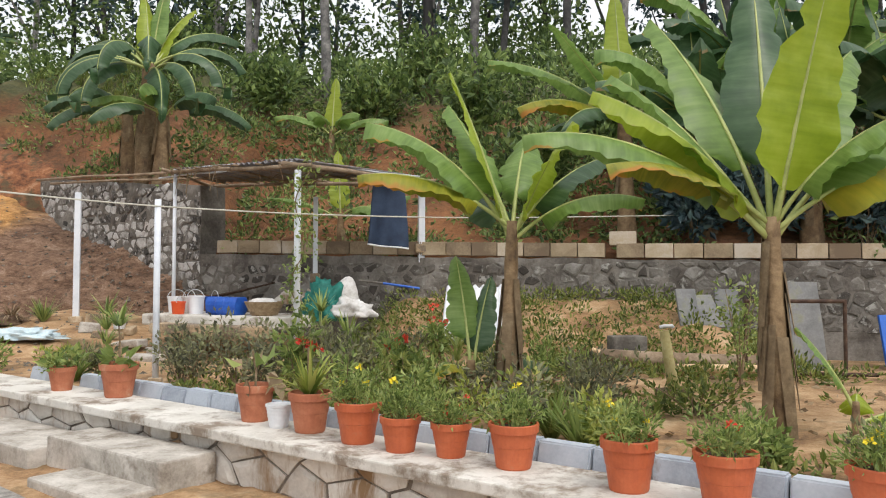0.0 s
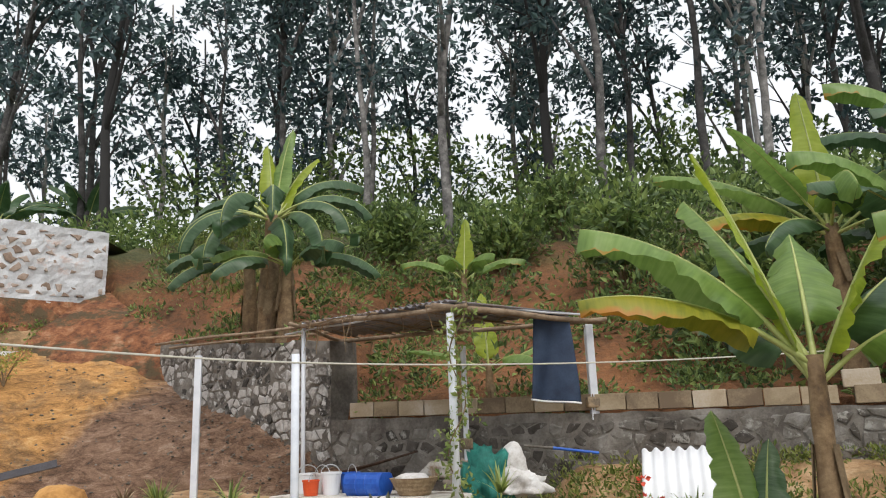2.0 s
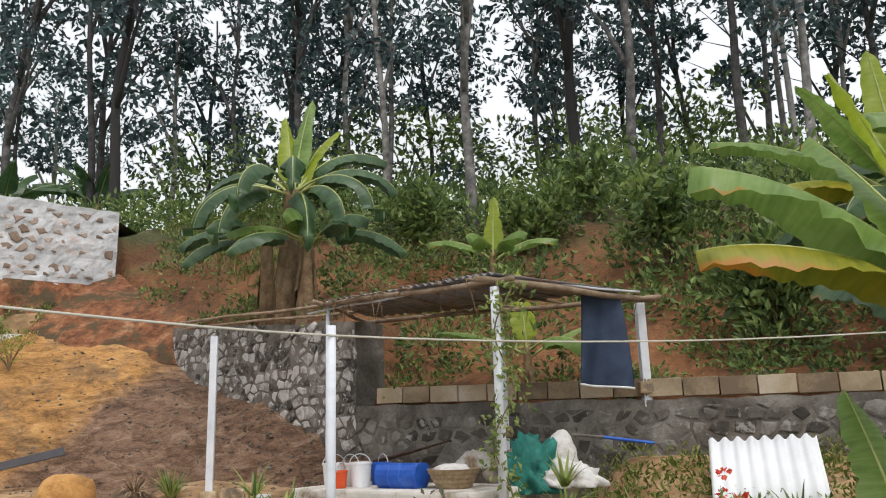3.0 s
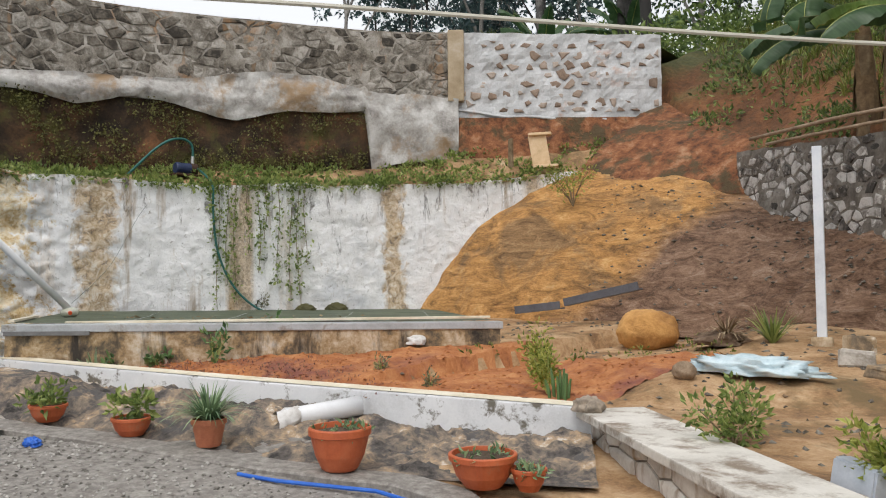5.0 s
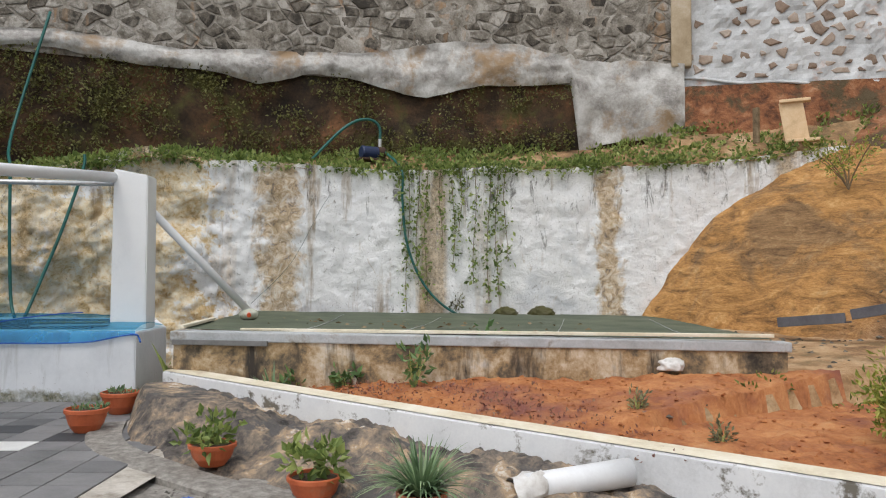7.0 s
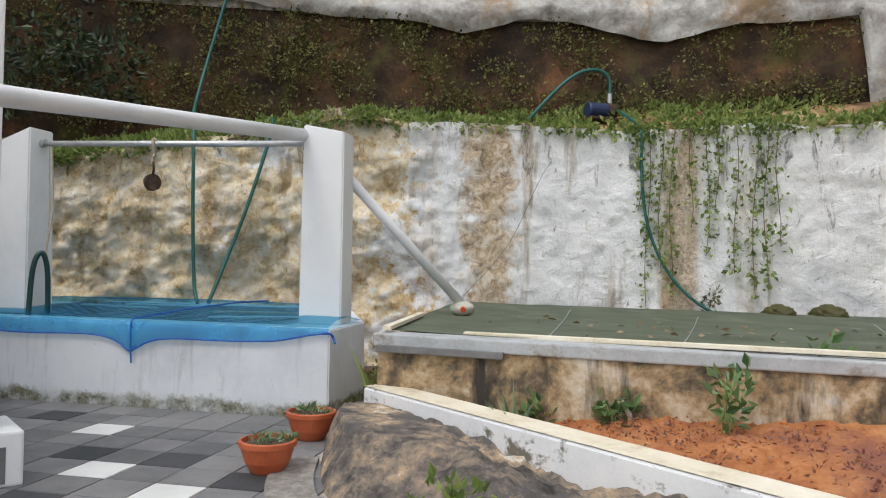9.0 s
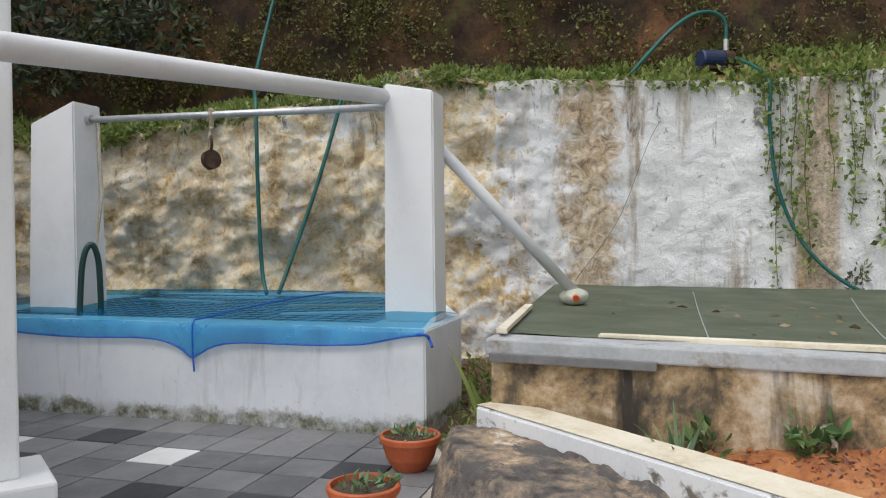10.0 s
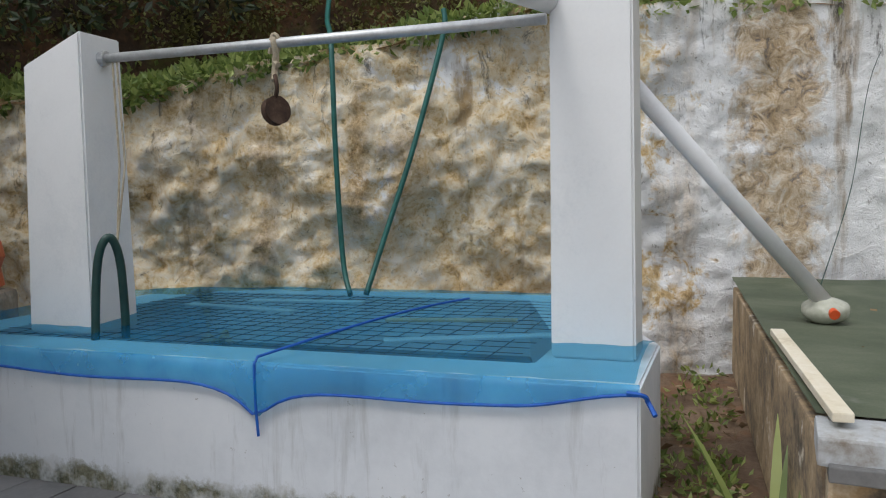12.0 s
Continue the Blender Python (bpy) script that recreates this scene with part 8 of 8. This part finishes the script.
for k in range(700):
    p = tpoint(gr.uniform(6, 14), gr.uniform(0.75, 5.5), 0)
    vs.append((p.x, p.y, GZ(p.x, p.y) + 0.015))
vs = np.array(vs)
stuff(leaves("leaf_litter", leaf_quads(vs, gr.normal(size=vs.shape) * np.array([1, 1, 0.15]), gr.uniform(0.04, 0.11, len(vs)), 0.5, 0.06, gr), M_leaf_dry), "dry leaf litter on the terrace soil", "leaf litter")


def pebbles(name, spots, size, material, label, seed):
    """Loose small stones, each a rough eight-sided lump, in one mesh."""
    rng = np.random.default_rng(seed)
    v, f = [], []
    for x, y, z in spots:
        s = size * rng.uniform(0.4, 1.3)
        o = len(v)
        for dx, dy, dz in ((1, 0, 0), (-1, 0, 0), (0, 1, 0), (0, -1, 0), (0, 0, 0.7), (0, 0, -0.7)):
            v.append((x + s * dx * rng.uniform(0.6, 1.2) + s * 0.3 * rng.normal(), y + s * dy * rng.uniform(0.6, 1.2), z + s * dz * rng.uniform(0.6, 1.1)))
        f += [tuple(o + i for i in t) for t in ((0, 2, 4), (2, 1, 4), (1, 3, 4), (3, 0, 4), (2, 0, 5), (1, 2, 5), (3, 1, 5), (0, 3, 5))]
    return stuff(quick(name, v, f, material), label, "stones")


M_pebble = surface("grey_stone_chips", [(0.3, (0.13, 0.12, 0.105)), (0.5, (0.27, 0.25, 0.23)), (0.7, (0.46, 0.44, 0.41))], 8, 0.9, 0.3, 0.004, 60, island=0.5)
sp = []
for k in range(5200):
    x, y = gr.uniform(-10.6, -4.5), gr.uniform(4.4, 8.0)
    if y > lerp_table([(-12, 5.9), (-10.4, 6.0), (-8.1, 6.75), (-5.7, 8.0)], x):
        continue
    if (Vector((x, y, 0)) - Vector((-8.9, 5.1, 0))).dot(Vector((0.57, 0.82, 0))) < 0.05:
        continue
    sp.append((x, y, yard_z(x, y) + 0.004))
pebbles("gravel_chips", sp, 0.017, M_pebble, "loose grey gravel chips on the yard", 4)
sp = []
for k in range(1500):
    u, v_ = gr.uniform(0.02, 0.98), gr.uniform(0.02, 0.95)
    sp.append(bedsoil_fn(u, v_))
pebbles("soil_clods", sp, 0.024, M_bedsoil, "red clods lying on the bed", 5)
sp = []
for k in range(900):
    u, v_ = gr.uniform(0.0, 0.6), gr.uniform(0.05, 0.9)
    sp.append(soil_fn(u, v_))
for k in range(500):
    sp.append(bank_fn(gr.uniform(0.35, 1), gr.uniform(0.05, 0.9)))
pebbles("loose_stones", sp, 0.035, M_stone, "loose stones on the bare earth", 6)
# damp ground between well and slab
structure(sheet("damp_soil", lambda u, v: tuple(Vector((-12.6, 6.35, 0)).lerp(Vector((-13.3, 6.9, 0)), u).lerp(Vector((-16.4, 6.6, 0)).lerp(Vector((-16.3, 9.2, 0)), u), v) + Vector((0, 0, -0.02 + 0.05 * fbm((u * 3, v * 8, 2))))), 20, 40, M_brown), "damp brown soil between well and slab", "soil")
vs = []
for k in range(60):
    t, w = gr.uniform(0, 1), gr.uniform(0.1, 0.9)
    p = Vector((-12.7, 6.5, 0)).lerp(Vector((-13.2, 6.8, 0)), w).lerp(Vector((-16.2, 6.9, 0)).lerp(Vector((-16.2, 8.6, 0)), w), t)
    vs.append(clump((p.x, p.y, 0.03), gr.uniform(0.05, 0.14), 14, 0.06, 0.6, 0.5, gr, 0.5))
stuff(leaves("gap_weeds", np.concatenate(vs), M_leaf_bush), "small weeds on the damp soil by the well", "weeds")
lv = np.array([tuple(Vector((-12.7, 6.5, 0.03)).lerp(Vector((-13.2, 6.8, 0.03)), gr.random()).lerp(Vector((-16.2, 6.9, 0.03)).lerp(Vector((-16.2, 8.6, 0.03)), gr.random()), gr.random())) for _ in range(160)])
stuff(leaves("gap_litter", leaf_quads(lv, gr.normal(size=lv.shape) * np.array([1, 1, 0.2]), gr.uniform(0.04, 0.1, len(lv)), 0.5, 0.06, gr), M_leaf_dry), "dry leaves on the damp soil by the well", "leaf litter")


# ---- pieces of walls, kerbs and pavement ----
def hex_cells(w, h, x0, x1, z0, z1, jitter, seed):
    """Irregular six-sided cells that fill a strip, as lists of corner pairs."""
    rng = random.Random(seed)
    moved = {}

    def corner(x, z):
        key = (round(x / w * 12), round(z / h * 12))
        if key not in moved:
            moved[key] = (x + rng.uniform(-jitter, jitter) * w, z + rng.uniform(-jitter, jitter) * h)
        return moved[key]

    cells = []
    j, z = 0, z0
    while z < z1 + h:
        x = x0 + (w / 2 if j % 2 else 0)
        while x < x1 + w:
            ring = [corner(x + dx * w, z + dz * h) for dx, dz in ((0, -0.667), (0.5, -0.333), (0.5, 0.333), (0, 0.667), (-0.5, 0.333), (-0.5, -0.333))]
            ring = [(min(max(a, x0), x1), min(max(b, z0), z1)) for a, b in ring]
            area = 0.5 * abs(sum(a[0] * b[1] - b[0] * a[1] for a, b in zip(ring, ring[1:] + ring[:1])))
            if area > 0.25 * w * h:
                cells.append(ring)
            x += w
        z += h
        j += 1
    return cells


def stones(parent, cells, place, shrink, proud, material, name="stone", seed=1, limit=300):
    """One object a stone: a faceted lump that stands proud of its wall. place(x, z, out) gives the point."""
    rng = random.Random(seed)
    cells = list(cells)
    for ring in cells[:limit]:
        n = len(ring)
        sh = shrink if isinstance(shrink, float) else rng.uniform(*shrink)
        cx, cz = sum(a for a, b in ring) / n, sum(b for a, b in ring) / n
        pr = proud * rng.uniform(0.55, 1.35)
        v = []
        for s, o in ((sh, -0.03), (sh * 0.97, pr * 0.55), (sh * 0.72, pr)):
            for a, b in ring:
                k = s * rng.uniform(0.96, 1.02)
                v.append(tuple(place(cx + (a - cx) * k, cz + (b - cz) * k, o * rng.uniform(0.85, 1.15))))
        v.append(tuple(place(cx, cz, pr * rng.uniform(0.9, 1.2))))
        f = []
        for q in (0, n):
            f += [(q + i, q + (i + 1) % n, q + n + (i + 1) % n, q + n + i) for i in range(n)]
        f += [(2 * n + i, 2 * n + (i + 1) % n, 3 * n) for i in range(n)]
        quick(name, v, f, material, parent)


def line_place(a, b):
    d = (b - a).normalized()
    n = Vector((d.y, -d.x, 0))
    return lambda x, z, o: Vector((a.x + d.x * x + n.x * o, a.y + d.y * x + n.y * o, z))


# terrace wall
stones(wall_terrace, hex_cells(0.46, 0.21, 0.03, 12.2, -0.36, 0.075, 0.17, 3), lambda x, z, o: tpoint(x, 0.07 - o, z), 0.962, 0.025, M_coping_stone, "stone", 4)
# its short face towards the bed is the kerb's end; limewashed wall: scattered brown stones
sw_len = (SW[1] - SW[0]).length
rl_ = random.Random(2)
cells = [c for c in hex_cells(0.30, 0.20, 0.1, sw_len - 0.05, 4.72, 6.25, 0.34, 9) if rl_.random() < 0.72]
stones(wall_lime, cells, line_place(SW[0], SW[1]), (0.3, 0.72), 0.025, M_brownstone, "stone", 5)
# ochre pier and pale foot line of the limewashed wall
pier = structure(part("pier_ochre", box((0, 0, 5.7), (0.34, 0.3, 1.5), 0.03, Matrix.Translation((SW[0].x - 0.02, SW[0].y - 0.04, 0)) @ Matrix.Rotation(radians(45), 4, "Z")), M_cblock), "ochre stone pier in the upper wall", "pier")
structure(part("trim_foot_line", tube([line_place(SW[0], SW[1])(x, 4.62 - 0.1 * x / sw_len + 0.16 * math.exp(-x) + 0.02 * math.sin(x * 5), 0.03) for x in np.linspace(0, sw_len, 30)], 0.028, 7), M_limewall), "pale plaster line along the wall foot", "trim")
# grey rubble
M_greyrubble = surface("mottled_grey_rubble", [(0.34, (0.05, 0.045, 0.04)), (0.44, (0.17, 0.155, 0.14)), (0.53, (0.30, 0.285, 0.265)), (0.66, (0.52, 0.50, 0.48))], 7.0, 0.9, 1.0, 0.03, 24, spread=0.35,
                       stain=(0.58, 0.57, 0.55), stain_scale=6, spot=(0.56, 0.62))
gl = (GREY[0] - GREY[1]).length
cells = [c for c in hex_cells(0.25, 0.155, 0.0, gl, 0.95, 3.3, 0.34, 10) if sum(q[1] for q in c) / 6 < 3.28 - 0.57 * (sum(q[0] for q in c) / 6 / gl) and sum(q[1] for q in c) / 6 > 2.3 - 1.25 * (sum(q[0] for q in c) / 6 / gl)]
stones(wall_grey, cells, line_place(GREY[1], GREY[0]), (0.62, 0.95), 0.016, M_greyrubble, "stone", 6)
# garden wall: rubble below, a course of concrete blocks on top
for wl_, a, b, s in ((wall_block_low, BLOCK[0], BLOCK[1], 11), (wall_block_low2, BLOCK[1], BLOCK[2], 12)):
    L = (b - a).length
    stones(wl_, hex_cells(0.24, 0.16, 0.0, min(L, 4.5) if s == 12 else L, 0.72 if s == 11 else 0.5, 1.46, 0.26, s), line_place(a, b), (0.7, 0.93), 0.014, M_darkstone, "stone", s)


def block_course(wall_ob, a, b, za, zb, first):
    d = (b - a)
    L = d.length
    me = None
    k, x = 0, 0.0
    m0 = Matrix.Rotation(math.atan2(d.y, d.x), 4, "Z")
    while x < L - 0.2:
        if me is None:
            bm = box((0, 0, 0.1), (0.385, 0.21, 0.205), 0.008)
            me = bpy.data.meshes.new("block")
            bm.to_mesh(me)
            bm.free()
            me.materials.append(M_cblock)
        p = a + d.normalized() * (x + 0.2)
        ob = new("block", me)
        n = Vector((d.y, -d.x, 0)).normalized()
        ob.matrix_basis = Matrix.Translation(Vector((p.x, p.y, za + (zb - za) * x / L)) - n * (0.1 + 0.006 * math.sin(k * 5))) @ m0
        ob.parent = wall_ob
        x += 0.4
        k += 1


block_course(wall_block_low, BLOCK[0] + Vector((0.3, -0.09, 0)), BLOCK[1], 1.64, 1.52, 0)
block_course(wall_block_low2, BLOCK[1], BLOCK[2], 1.52, 1.44, 0)
# kerb blocks along the terrace
bm = box((0, 0, 0.085), (0.335, 0.15, 0.25), 0.0)
top = [v_ for v_ in bm.verts if v_.co.z > 0]
for v_ in top:
    v_.co.y += -0.0 if v_.co.y > 0 else 0.05
bmesh.ops.bevel(bm, geom=list(bm.edges), offset=0.01, segments=2, affect="EDGES")
kme = bpy.data.meshes.new("kerb_block")
bm.to_mesh(kme)
bm.free()
kme.materials.append(M_kerb)
for k in range(34):
    s = 2.55 + 0.345 * k
    if k == 1 or k == 2:
        continue
    ob = new("kerb_block", kme)
    rk = random.Random(k)
    ob.matrix_basis = tmat(s, 0.60 + rk.uniform(-0.012, 0.012), COP - 0.10 + rk.uniform(-0.008, 0.008)) @ Matrix.Rotation(radians(rk.uniform(-2.5, 2.5)), 4, "Z")
    ob.parent = coping
# rubble of the upper wall
up_cells = hex_cells(0.31, 0.18, 0.0, 12.2, 4.95, UPTOP - 0.02, 0.38, 21)
up_len = sum((b - a).length for a, b in zip(UPPER, UPPER[1:]))


def up_place(x, z, o):
    u = 1 - x / up_len
    p = along(UPPER, u)
    q = along(UPPER, min(1, u + 0.01)) - along(UPPER, max(0, u - 0.01))
    n = Vector((q.y, -q.x, 0)).normalized()
    return Vector((p.x + n.x * (o + 0.05), p.y + n.y * (o + 0.05), z))


up_cells = [c for c in up_cells if sum(q[1] for q in c) / 6 > band_high(1 - sum(q[0] for q in c) / 6 / up_len) - 0.05]
stones(wall_rubble, up_cells, up_place, (0.7, 0.96), 0.012, M_stone, "stone", 22, 380)
# pavers
P_white = {(-5, -3), (-3, -6), (-1, -7), (-7, -5), (-6, -8), (-2, -9), (-9, -3), (-9, -7), (-4, -10)}
P_dark = {(-7, -2), (-4, -5), (-2, -5), (-6, -6), (-8, -4), (-3, -8), (-1, -3), (-8, -8), (-6, -10), (0, -6)}
pm_ = {}
for key, mt in (("g", M_tile_grey), ("d", M_tile_dark), ("w", M_tile_white)):
    bm = box((0, 0, -0.02), (0.31, 0.31, 0.04), 0.004)
    me = bpy.data.meshes.new("paver")
    bm.to_mesh(me)
    bm.free()
    me.materials.append(mt)
    pm_[key] = me
for i in range(-13, 8):
    for j in range(-16, 0):
        c = wm @ Vector(((i + 0.5) * 0.32, (j + 0.5) * 0.32, 0))
        if (c - Vector((-10.35, 6.1, 0))).dot(Vector((0.57, 0.82, 0))) > -0.12 and c.x > -11.0:
            continue
        if c.x > -8.9 or c.y > 6.25 - 0.12 * (c.x + 12.6) or (c.x > -11.3 and (c - Vector((-10.35, 6.1, 0))).dot(Vector((0.57, -0.82, 0))) > 1.65):
            continue
        ob = new("paver", pm_["w" if (i, j) in P_white else "d" if (i, j) in P_dark else "g"])
        rk = random.Random(i * 100 + j)
        ob.matrix_basis = Matrix.Translation((c.x, c.y, rk.uniform(-0.002, 0.002))) @ Matrix.Rotation(math.atan2(WF.y, WF.x) + radians(rk.uniform(-0.4, 0.4)), 4, "Z")
        ob.parent = paving
